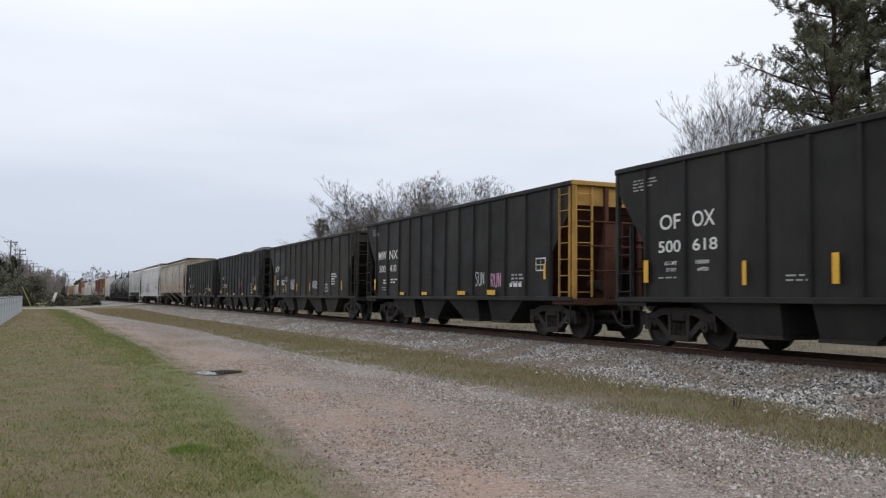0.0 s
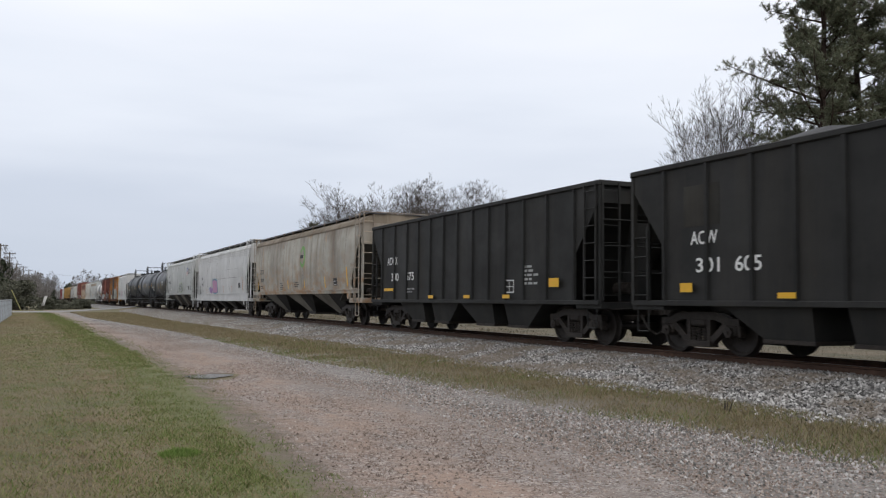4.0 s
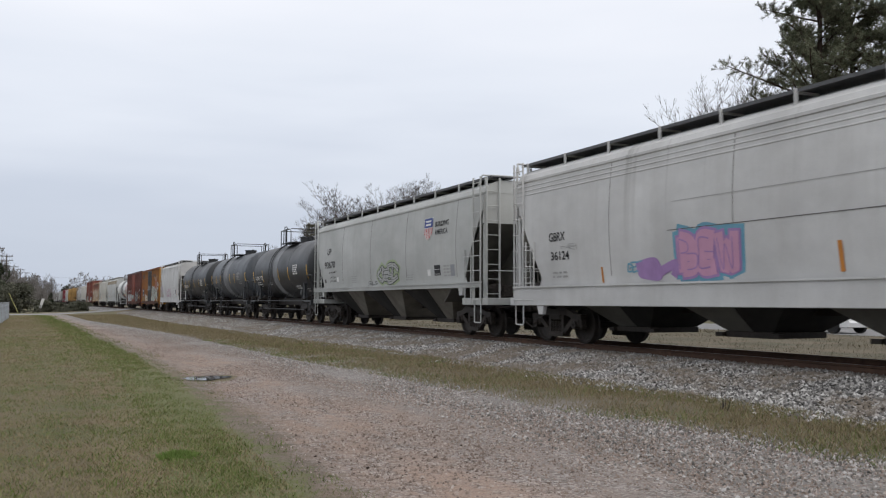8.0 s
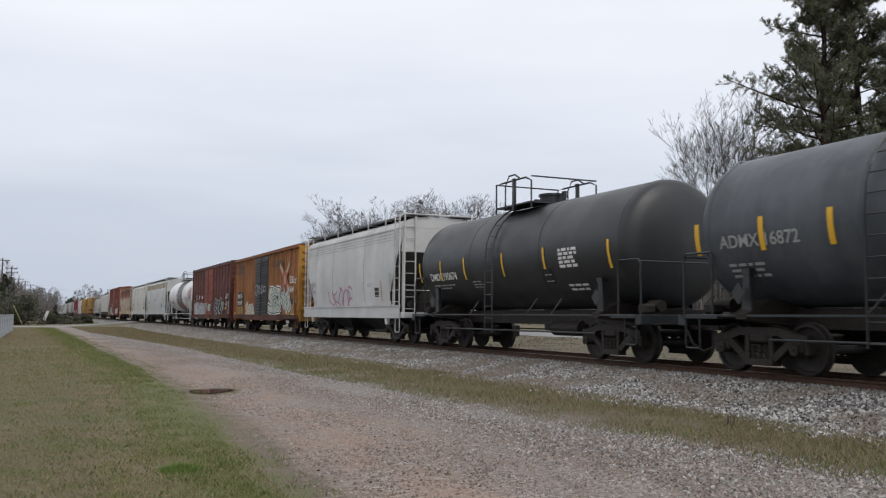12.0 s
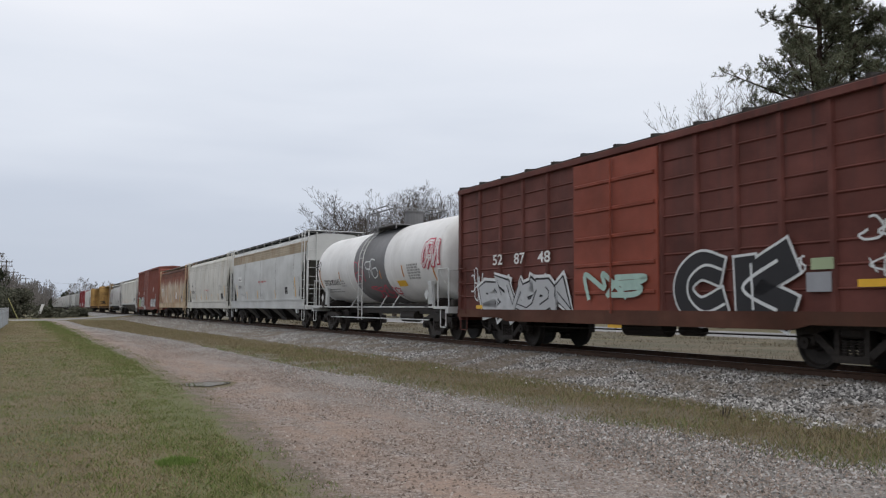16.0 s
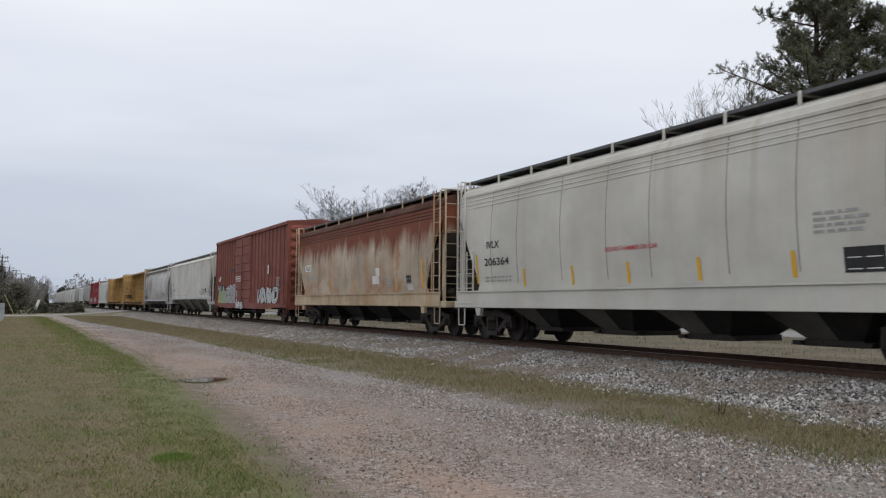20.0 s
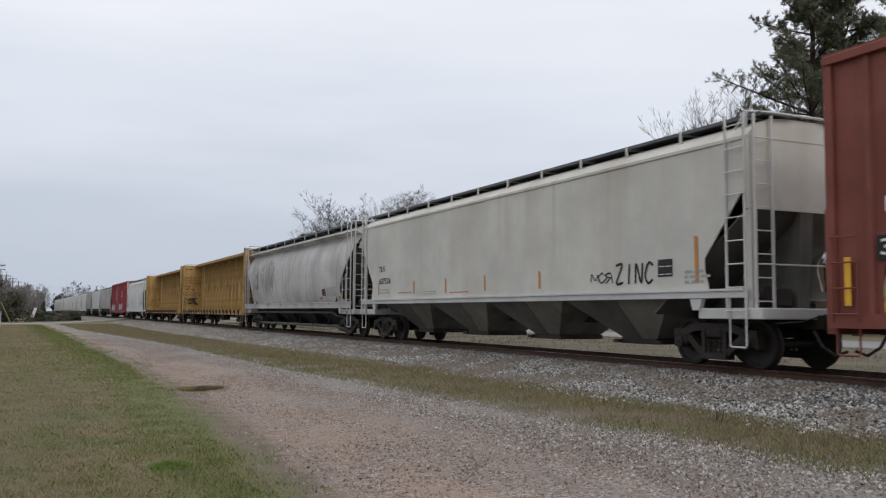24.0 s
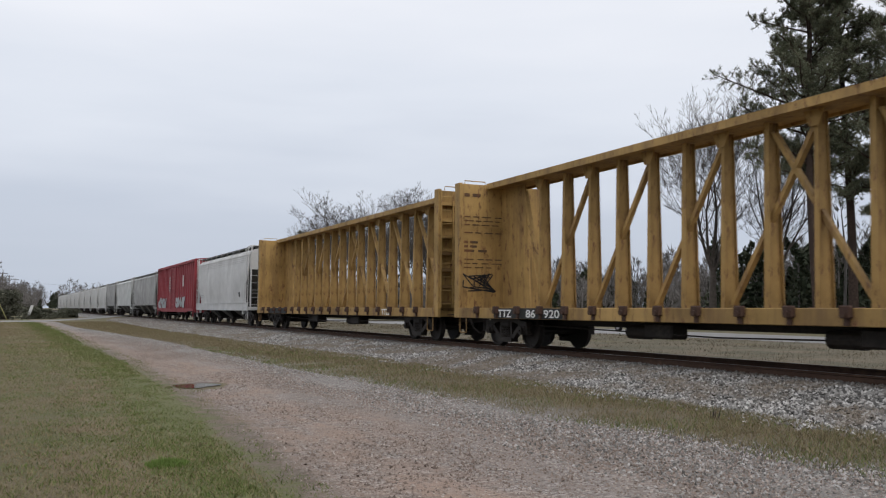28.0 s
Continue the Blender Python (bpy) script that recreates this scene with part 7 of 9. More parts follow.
def lane_material():
    """Lane and verge by their own cross coordinate: 0 at the lawn's edge, 1 where dirt turns to gravel, 2 at the verge, 3 at the ballast."""
    m, nt, b = material("dirt_and_gravel_lane")
    co = nt.nodes.new("ShaderNodeTexCoord").outputs["Object"]
    ln = by_line(nt, co)
    uv = nt.nodes.new("ShaderNodeUVMap")
    uv.uv_map = "across"
    sep = nt.nodes.new("ShaderNodeSeparateXYZ")
    nt.links.new(uv.outputs[0], sep.inputs[0])
    q = sep.outputs[0]
    broad = noise_of(nt, ln, 0.55, (1, 0.35, 1), 4, 6, 0.65)
    ragged = noise_of(nt, co, 3.2, (1, 1, 1), 14, 7, 0.72)
    # dirt to gravel, washed into one another along the ruts
    z = math_of(nt, "MULTIPLY_ADD", broad, 1.3, math_of(nt, "ADD", q, -0.65))
    r = nt.nodes.new("ShaderNodeValToRGB")
    e = r.color_ramp.elements
    stops = [(0.0, (0.135, 0.104, 0.078)), (0.06, (0.175, 0.132, 0.100)), (0.14, (0.262, 0.187, 0.142)), (0.34, (0.285, 0.204, 0.158)), (0.46, (0.228, 0.184, 0.156)), (0.54, (0.215, 0.183, 0.163)), (0.62, (0.252, 0.196, 0.161)), (0.72, (0.202, 0.188, 0.175)), (1.0, (0.205, 0.198, 0.188))]
    e[0].position, e[0].color = 0.0, (*stops[0][1], 1)
    e[1].position, e[1].color = 1.0, (*stops[-1][1], 1)
    for p, c in stops[1:-1]:
        e.new(p).color = (*c, 1)
    mr = node(nt, "MapRange")
    mr.inputs[1].default_value, mr.inputs[2].default_value = 0.0, 2.0
    nt.links.new(z, mr.inputs[0])
    nt.links.new(mr.outputs[0], r.inputs[0])
    c = r.outputs[0]
    grit = [(0.045, 0.038, 0.034), (0.16, 0.135, 0.12), (0.27, 0.245, 0.23), (0.48, 0.455, 0.43)]
    sp, dist = speckle(nt, co, 44.0, grit)
    sp2, dist2 = speckle(nt, co, 24.0, grit)
    mask = ramp_of(nt, math_of(nt, "ADD", noise_of(nt, ln, 2.0, (1, 0.5, 1), 11, 6, 0.7), math_of(nt, "MULTIPLY", q, 0.05)), 0.46, 0.70)
    c = mix_of(nt, math_of(nt, "MULTIPLY", mask, 0.85), c, sp)
    c = mix_of(nt, math_of(nt, "MULTIPLY", ramp_of(nt, noise_of(nt, ln, 3.1, (1, 0.4, 1), 37, 6, 0.7), 0.52, 0.66), 0.7), c, sp2)
    c = mix_of(nt, ramp_of(nt, noise_of(nt, ln, 0.35, (1, 0.3, 1), 17, 6, 0.65), 0.42, 0.68), c, mix_of(nt, 0.4, c, (0.11, 0.095, 0.08)))
    c = mix_of(nt, ramp_of(nt, noise_of(nt, ln, 9.0, (0.7, 1, 1), 27, 6, 0.8), 0.52, 0.60), c, mix_of(nt, 0.5, c, (0.055, 0.046, 0.04)))
    c = mix_of(nt, ramp_of(nt, noise_of(nt, co, 48.0, (1, 1, 1), 29, 4, 0.75), 0.54, 0.66), c, mix_of(nt, 0.4, c, (0.46, 0.42, 0.38)))
    # damp ground round the puddle
    pc = node(nt, "VectorMath")
    pc.operation = "DISTANCE"
    st = node(nt, "Mapping", Scale=(1.0, 0.72, 1.0))
    nt.links.new(co, st.inputs[0])
    nt.links.new(st.outputs[0], pc.inputs[0])
    c0 = at(17.5, 3.05)
    pc.inputs[1].default_value = (c0.x, c0.y * 0.72, 0)
    dz = math_of(nt, "MULTIPLY_ADD", noise_of(nt, co, 2.5, (1, 1, 1), 6, 5), 0.8, pc.outputs["Value"])
    c = mix_of(nt, ramp_of(nt, dz, 0.85, 1.45), mix_of(nt, 0.7, c, (0.07, 0.048, 0.038)), c)
    # grass creeping in from the lawn, and the weedy verge
    lawn, n3 = lawn_colour(nt, co)
    lawn = mix_of(nt, math_of(nt, "MULTIPLY", ramp_of(nt, math_of(nt, "MULTIPLY_ADD", noise_of(nt, co, 1.6, (1, 1, 1), 44, 6, 0.7), 1.2, q), -0.25, 0.15), 0.75), lawn, mix_of(nt, n3, (0.07, 0.082, 0.024), (0.14, 0.152, 0.056)))
    edge = math_of(nt, "MULTIPLY_ADD", ragged, 0.75, math_of(nt, "ADD", q, -0.375))
    earth = mix_of(nt, ramp_of(nt, ragged, 0.35, 0.65), (0.085, 0.066, 0.046), (0.155, 0.118, 0.085))
    c = mix_of(nt, ramp_of(nt, edge, 0.10, 0.30), mix_of(nt, 0.75, c, earth), c)
    c = mix_of(nt, ramp_of(nt, edge, -0.06, 0.12), lawn, c)
    vg = math_of(nt, "MULTIPLY_ADD", ragged, 0.9, math_of(nt, "ADD", q, -0.45))
    soil = mix_of(nt, ramp_of(nt, noise_of(nt, co, 2.0, (1, 1, 1), 33, 5, 0.7), 0.4, 0.6), (0.120, 0.102, 0.060), (0.162, 0.128, 0.088))
    soil = mix_of(nt, ramp_of(nt, n3, 0.35, 0.7), mix_of(nt, 0.5, soil, (0.05, 0.042, 0.025)), soil)
    mv = node(nt, "MapRange")
    mv.inputs[1].default_value, mv.inputs[2].default_value = 1.85, 2.45
    nt.links.new(vg, mv.inputs[0])
    c = mix_of(nt, mv.outputs[0], c, soil)
    nt.links.new(c, b.inputs["Base Color"])
    b.inputs["Roughness"].default_value = 0.95
    bump_to(nt, b, math_of(nt, "ADD", dist, dist2), 0.6, 0.02)
    return m


def ballast_material():
    m, nt, b = material("grey_track_ballast")
    co = nt.nodes.new("ShaderNodeTexCoord").outputs["Object"]
    sp, dist = speckle(nt, co, 17.0, [(0.05, 0.049, 0.047), (0.13, 0.127, 0.122), (0.26, 0.255, 0.245), (0.46, 0.45, 0.435)])
    c = mix_of(nt, ramp_of(nt, noise_of(nt, co, 0.4, (1, 1, 1), 4, 5), 0.35, 0.7), sp, mix_of(nt, 0.3, sp, (0.14, 0.12, 0.10)))
    nt.links.new(c, b.inputs["Base Color"])
    b.inputs["Roughness"].default_value = 0.95
    bump_to(nt, b, dist, 1.0, 0.04)
    return m


def asphalt_material():
    m, nt, b = material("worn_pale_asphalt")
    co = nt.nodes.new("ShaderNodeTexCoord").outputs["Object"]
    c = mix_of(nt, ramp_of(nt, noise_of(nt, co, 0.3, (1, 1, 1), 4, 6), 0.35, 0.7), (0.20, 0.20, 0.20), (0.27, 0.265, 0.26))
    c = mix_of(nt, ramp_of(nt, noise_of(nt, co, 40, (1, 1, 1), 6, 3), 0.3, 0.7), mix_of(nt, 0.3, c, (0.05, 0.05, 0.05)), c)
    nt.links.new(c, b.inputs["Base Color"])
    b.inputs["Roughness"].default_value = 0.85
    return m


M["grass"] = grass_material()
M["lane"] = lane_material()
M["ballast"] = ballast_material()
M["asphalt"] = asphalt_material()
M["rail"] = plain("rusty_rail_steel", (0.075, 0.042, 0.028), 0.75, 0, 0.4, 8)
M["railhead"] = plain("polished_rail_head", (0.20, 0.19, 0.185), 0.35, 0.8, 0.2, 8, 0)
M["tie"] = plain("creosoted_timber", (0.075, 0.055, 0.042), 0.9, 0, 0.5, 6, 0.5)


def wob(s, k, amp):
    return amp * noise.noise(Vector((s * 0.35, k * 7.3, 0.0))) + 0.5 * amp * noise.noise(Vector((s * 1.7, k * 3.1, 4.0)))


def sheet(name, w0, w1, s0, s1, ns, nw, zf, mat, label, rag=(0.0, 0.0), kind="structure", category="", taper=0.0):
    v, f = [], []
    for i in range(ns + 1):
        # finer steps near the eye
        u = i / ns
        s = s0 + (s1 - s0) * (0.25 * u + 0.75 * u ** 2.2)
        a, b = w0 + wob(s, 1, rag[0]), w1 + wob(s, 2, rag[1]) - taper * min(1.0, max(0.0, (s - 22) / 55))
        for j in range(nw + 1):
            w = a + (b - a) * j / nw
            p = at(s, w)
            v.append((p.x, p.y, zf(w, s)))
    for i in range(ns):
        for j in range(nw):
            k = i * (nw + 1) + j
            f.append((k, k + 1, k + nw + 2, k + nw + 1))
    me = bpy.data.meshes.new(name)
    me.from_pydata(v, [], f)
    me.materials.append(mat)
    me.shade_smooth()
    return tagged(new(name, me), label, category or name, kind=kind)


def build_ground():
    sh = Shape()
    n = 60
    radii = [0, 6, 12, 20, 32, 50, 80, 130, 220, 400, 800, 1600, 3000]
    v, f = [(0, 0, -0.012)], []
    for r in radii[1:]:
        for k in range(n):
            a = 2 * math.pi * k / n
            v.append((r * math.sin(a), r * math.cos(a), -0.012))
    f += [(0, 1 + (k + 1) % n, 1 + k) for k in range(n)]
    for i in range(len(radii) - 2):
        for k in range(n):
            a, b = 1 + i * n + k, 1 + i * n + (k + 1) % n
            f.append((a, b, b + n, a + n))
    tagged(part("ground", sh.add(v, f), M["grass"]), "patchy green and straw-brown winter grass", "ground", kind="structure")


build_ground()
# cross lines of the lane, by the way along the track: lawn edge, dirt to gravel, verge, foot of the ballast
CROSS = [
    ([-12, 6, 7, 9.5, 13, 19, 23.5, 28.5, 38.5, 56, 76, 118], [1.5, 1.68, 1.76, 1.9, 2.12, 2.24, 2.29, 2.22, 2.05, 1.9, 1.44, 0.4]),
    ([-12, 6, 16, 22, 30, 45, 76, 118], [4.2, 4.3, 4.5, 4.7, 4.2, 3.1, 2.4, 1.6]),
    ([-12, 8.8, 10, 13.4, 17, 21.8, 29, 40, 55, 72, 118], [7.0, 7.0, 6.65, 6.5, 6.35, 5.95, 5.9, 5.7, 4.7, 3.5, 2.8]),
    ([-40, 12, 20, 26, 32, 40, 55, 70, 130, 200], [9.25, 9.3, 9.45, 9.4, 9.0, 8.7, 8.2, 8.0, 9.0, 9.4]),
]


def cross_w(q, s):
    """Metres from the eye's line for the cross coordinate q at s along the track."""
    e = [float(np.interp(s, a, b)) for a, b in CROSS]
    return float(np.interp(q, [-1, 0, 1, 2, 3, 4], [e[0] - 1.4, *e, e[3] + 1.0]))


def strip(name, q0, q1, s0, s1, ns, nq, zf, mat, label, category):
    """A sheet along the track between two cross lines, with its cross coordinate as a map."""
    v, f, uv = [], [], []
    for i in range(ns + 1):
        u = i / ns
        s = s0 + (s1 - s0) * (0.25 * u + 0.75 * u ** 2.2)
        for j in range(nq + 1):
            q = q0 + (q1 - q0) * j / nq
            w = cross_w(q, s)
            p = at(s, w)
            v.append((p.x, p.y, zf(q, w, s)))
            uv.append((q, s * 0.01))
    for i in range(ns):
        for j in range(nq):
            k = i * (nq + 1) + j
            f.append((k, k + 1, k + nq + 2, k + nq + 1))
    me = bpy.data.meshes.new(name)
    me.from_pydata(v, [], f)
    me.materials.append(mat)
    me.shade_smooth()
    layer = me.uv_layers.new(name="across")
    for lp in me.loops:
        layer.data[lp.index].uv = uv[lp.vertex_index]
    return tagged(new(name, me), label, category, kind="structure")


def lane_z(q, w, s):
    rise = min(1.0, max(0.0, (q + 0.9) / 1.0))
    z = -0.006 + rise * (0.014 + 0.022 * noise.noise(Vector((w * 0.8, s * 0.3, 1))) + 0.012 * noise.noise(Vector((w * 3, s * 2, 5))) * min(1.0, max(0.0, 2 - q)))
    z -= 0.022 * math.exp(-(((w - 2.95) / 0.6) ** 2 + ((s - 17.4) / 0.7) ** 2) ** 2)
    return max(z, -0.008) if q < 0 else z


def verge_z(q, w, s):
    u = min(1.0, max(0.0, (q - 2.0)))
    return lane_z(2.0, cross_w(2.0, s), s) * (1 - u) + 0.016 * math.sin(math.pi * min(1.0, u)) * (0.7 + 0.8 * noise.noise(Vector((w * 0.9, s * 0.5, 8))))


strip("dirt_lane", -1.0, 2.0, -12, 118, 260, 34, lane_z, M["lane"], "reddish dirt and gravel lane beside the track", "road")
strip("grass_verge", 2.0, 3.4, -12, 118, 240, 12, verge_z, M["lane"], "weedy straw-coloured verge between lane and ballast", "verge")


def bed_z(w, s):
    d = abs(w - LAT0)
    if d < 1.5:
        return 0.335
    foot = LAT0 - float(np.interp(s, *CROSS[3])) if w < LAT0 else 3.1
    foot += 0.18 * noise.noise(Vector((s * 0.7, 2.0, 3)))
    return max(-0.03, 0.335 - 0.325 * (d - 1.5) / (foot - 1.5)) + 0.02 * noise.noise(Vector((w * 2, s * 1.1, 3)))


def bed_heights(w, s):
    """The ballast's heights for many places at once, without its small unevenness."""
    d = np.abs(w - LAT0)
    foot = np.where(w < LAT0, LAT0 - np.interp(s, *CROSS[3]), 3.1)
    return np.clip(0.335 - 0.325 * (d - 1.5) / (foot - 1.5), -0.03, 0.335)


sheet("ballast_bed", 7.6, 16.3, -40, 640, 260, 34, bed_z, M["ballast"], "grey crushed-stone ballast under the rails", (0.2, 0.3), category="ballast")
far_z = lambda w, s: 0.02
sheet("far_road", 34.7, 44.5, -120, 700, 80, 3, far_z, M["asphalt"], "pale worn asphalt road beyond the track", category="road")


def field_material():
    m, nt, b = material("dry_field_grass")
    co = nt.nodes.new("ShaderNodeTexCoord").outputs["Object"]
    c = mix_of(nt, ramp_of(nt, noise_of(nt, co, 0.5, (1, 1, 1), 51, 6, 0.7), 0.40, 0.62), (0.085, 0.078, 0.045), (0.150, 0.120, 0.080))
    c = mix_of(nt, ramp_of(nt, noise_of(nt, co, 9.0, (1, 1, 1), 53, 6, 0.75), 0.45, 0.65), c, mix_of(nt, 0.6, c, (0.045, 0.038, 0.026)))
    nt.links.new(c, b.inputs["Base Color"])
    b.inputs["Roughness"].default_value = 0.95
    bump_to(nt, b, noise_of(nt, co, 7.0, (1, 1, 1), 55, 5, 0.7), 0.8, 0.08)
    return m


M["field"] = field_material()
sheet("far_verge", 15.9, 34.9, -120, 700, 150, 24, lambda w, s: 0.012 + 0.06 * noise.noise(Vector((w * 0.4, s * 0.3, 6))) * min(1.0, (34.9 - w) / 3), M["field"], "rough brown grass strip between track and far road", (0.3, 0.3), category="verge")


def ramp_z(w):
    return float(np.interp(w, [-300, 2, 9.0, 11.2, 14.8, 17, 24, 300], [0.012, 0.014, 0.30, 0.47, 0.47, 0.34, 0.025, 0.025]))


def crossing():
    # the side road: runs in from beyond the fence and over the track
    pts = [(-260, 96), (-60, 98), (-6, 101.5), (2, 106), (7, 114), (11.3, 122), (14.6, 126), (22, 130), (36, 132)]
    v, f = [], []
    for k in range(len(pts) - 1):
        for q in range(8):
            u = q / 8
            w, s = pts[k][0] + (pts[k + 1][0] - pts[k][0]) * u, pts[k][1] + (pts[k + 1][1] - pts[k][1]) * u
            half = 3.6 if w < -2 else 4.6
            for o in (-half, 0, half):
                p = at(s + o, w)
                v.append((p.x, p.y, ramp_z(w)))
    n = len(v) // 3
    for i in range(n - 1):
        for j in range(2):
            k = i * 3 + j
            f.append((k, k + 1, k + 4, k + 3))
    bv, bf = [], []
    for sg in (-1, 1):
        b0 = len(bv)
        for i in range(n):
            mid, edge = Vector(v[i * 3 + 1]), Vector(v[i * 3 + 1 + sg])
            out = (edge - mid).normalized()
            bv += [tuple(edge - out * 0.3 - Vector((0, 0, 0.01))), tuple(edge + out * 1.6 + Vector((0, 0, -edge.z * 0.45 - 0.01))), tuple(edge + out * 5.5 + Vector((0, 0, -edge.z - 0.03)))]
        for i in range(n - 1):
            for j in range(2):
                k = b0 + i * 3 + j
                bf.append((k, k + 1, k + 4, k + 3))
    tagged(part("crossing_bank", Shape().add(bv, bf), M["grass"], smooth=True), "grassy bank sloping down from the side road", "bank", kind="structure")
    tagged(part("crossing_road", Shape().add(v, f), M["asphalt"]), "pale asphalt side road over the track", "road", kind="structure")


crossing()


def rails():
    prof = [(-0.07, 0.0), (0.07, 0.0), (0.07, 0.012), (0.012, 0.03), (0.010, 0.13), (0.036, 0.145), (0.036, 0.172), (-0.036, 0.172), (-0.036, 0.145), (-0.010, 0.13), (-0.012, 0.03), (-0.07, 0.012)]
    ss = list(np.arange(-40, 60, 5.0)) + list(np.arange(60, 660, 20.0))
    for sg in (-1, 1):
        rings = []
        for s in ss:
            rings.append([tuple(Vector((on_track(s, sg * 0.755 + y)[0], on_track(s, sg * 0.755 + y)[1], RAIL - 0.176 + z))) for y, z in prof])
        r = tagged(part("rail", Shape().loft(rings), M["rail"]), "rust-brown steel rail with a polished head", "rail", "rails of the track")
        v = []
        for s in ss:
            for y in (-0.026, 0.026):
                x, yy, th = on_track(s, sg * 0.755 + y)
                v.append((x, yy, RAIL - 0.001))
        part("rail_head", Shape().add(v, [(2 * k, 2 * k + 1, 2 * k + 3, 2 * k + 2) for k in range(len(ss) - 1)]), M["railhead"], r, "polished running surface")


rails()

# ---- trees ----
M["bark"] = plain("grey_bark", (0.085, 0.072, 0.062), 0.95, 0, 0.4, 5, 0.5)
M["twig"] = plain("grey_brown_twigs", (0.09, 0.079, 0.07), 0.95, 0, 0.3, 2, 0)
# distance haze is put into this paler twig and trunk colour
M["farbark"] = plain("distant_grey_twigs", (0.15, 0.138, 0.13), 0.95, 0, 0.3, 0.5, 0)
M["pinebark"] = plain("pine_bark", (0.06, 0.042, 0.034), 0.95, 0, 0.4, 6, 0.5)
M["needles"] = scattered("pine_needles", [(0.085, 0.10, 0.066), (0.125, 0.142, 0.09), (0.165, 0.172, 0.112), (0.19, 0.178, 0.125)], 0.8)
M["evergreen"] = scattered("dark_evergreen_leaves", [(0.022, 0.030, 0.018), (0.038, 0.048, 0.028), (0.06, 0.066, 0.042)], 0.85)


M["shrub"] = scattered("grey_green_shrub_leaves", [(0.055, 0.058, 0.042), (0.085, 0.088, 0.064), (0.12, 0.118, 0.088)], 0.85)


def branch_lines(rnd, height, spread=0.5, fork=0.28, least=0.011):
    """Lists of (points, radii, level) for a leafless tree: a bole, rising limbs, side branches along them, twigs at the ends."""
    out = []
    kids = (6, 7, 5, 5, 4)
    length = (fork, 0.40, 0.24, 0.14, 0.085, 0.055)

    def grow(p, d, lv, r, size):
        n = 5 if lv < 2 else 3 if lv < 4 else 1
        ln = height * length[lv] * size
        pts, rs = [p.copy()], [r]
        for k in range(n):
            d = (d + Vector((rnd.uniform(-1, 1), rnd.uniform(-1, 1), rnd.uniform(-0.5, 0.9) + 0.08)) * (0.08 + 0.075 * lv)).normalized()
            p = p + d * (ln / n)
            pts.append(p.copy())
            rs.append(max(least, r * (1 - (0.35 if lv == 0 else 0.75) * (k + 1) / n)))
        out.append((pts, rs, lv))
        if lv == 5:
            return
        a0 = rnd.uniform(0, 6.28)
        for k in range(kids[lv]):
            f = 1.0 if k == 0 else rnd.uniform(0.75, 1.0) if lv == 0 else rnd.uniform(0.25, 1.0)
            i = min(n, max(1, round(f * n)))
            a = a0 + k * 2.4 + rnd.uniform(-0.4, 0.4)
            out_d = Vector((math.cos(a), math.sin(a), rnd.uniform(-0.1, 0.25)))
            nd = (d + out_d * spread * (0.35 if k == 0 else rnd.uniform(0.7, 1.5))).normalized()
            grow(pts[i], nd, lv + 1, max(least, rs[i] * (0.85 if k == 0 else 0.6)), size * (0.82 if k == 0 else rnd.uniform(0.7, 1.05)))

    grow(Vector((0, 0, -0.2)), Vector((rnd.uniform(-0.05, 0.05), rnd.uniform(-0.05, 0.05), 1)).normalized(), 0, height * 0.016, 1.0)
    return out


def bare_tree_meshes(seed, height, **k):
    rnd = random.Random(seed)
    trunk, crown = Shape(), Shape()
    for pts, rs, lv in branch_lines(rnd, height, **k):
        (trunk if lv < 2 else crown).tube(pts, rs, 8 if lv == 0 else 5 if lv < 3 else 3, False)
    return [fast_mesh("trunk", trunk, M["bark"]), fast_mesh("crown", crown, M["twig"])]


def fast_mesh(name, s, mat, smooth=True):
    me = bpy.data.meshes.new(name)
    me.from_pydata([tuple(p) for p in s.v], [], s.f)
    me.materials.append(mat)
    if smooth:
        me.shade_smooth()
    return me


def plant_tree(name, meshes, label, category, p, scale=1.0, turn=0.0, group=""):
    t = thing(name, label, category, Matrix.Translation(p) @ Matrix.Rotation(turn, 4, "Z") @ Matrix.Scale(scale, 4), group)
    for me in meshes:
        part(me.name.split(".")[0], me, None, t)
    return t


BARE = [bare_tree_meshes(5, 21, spread=0.78, least=0.014), bare_tree_meshes(8, 20, spread=0.70, least=0.014), bare_tree_meshes(13, 22, spread=0.82, least=0.014), bare_tree_meshes(21, 18, spread=0.52, least=0.008)]


def top_of(meshes):
    return max(max(v.co.z for v in me.vertices) for me in meshes)


TOPS = [top_of(b) for b in BARE]
lab = "tall leafless roadside tree with grey twigs"
for k, (s, w, h, kind) in enumerate(((166, 52, 23.2, 0), (147, 52, 23.4, 1), (134, 54, 21.4, 2), (123, 53, 20.4, 1), (115, 54, 19.4, 0), (108, 52, 18.2, 2), (101, 54, 15.4, 1), (196, 54, 15.0, 1), (187, 58, 17.0, 2), (155, 60, 18.0, 2), (128, 62, 17.5, 0),
                                 (56.4, 52, 22.0, 3), (51.6, 54, 20.0, 3))):
    plant_tree("bare_tree", BARE[kind], lab, "tree", at(s, w, 0), h / TOPS[kind], k * 2.1, "roadside bare trees")


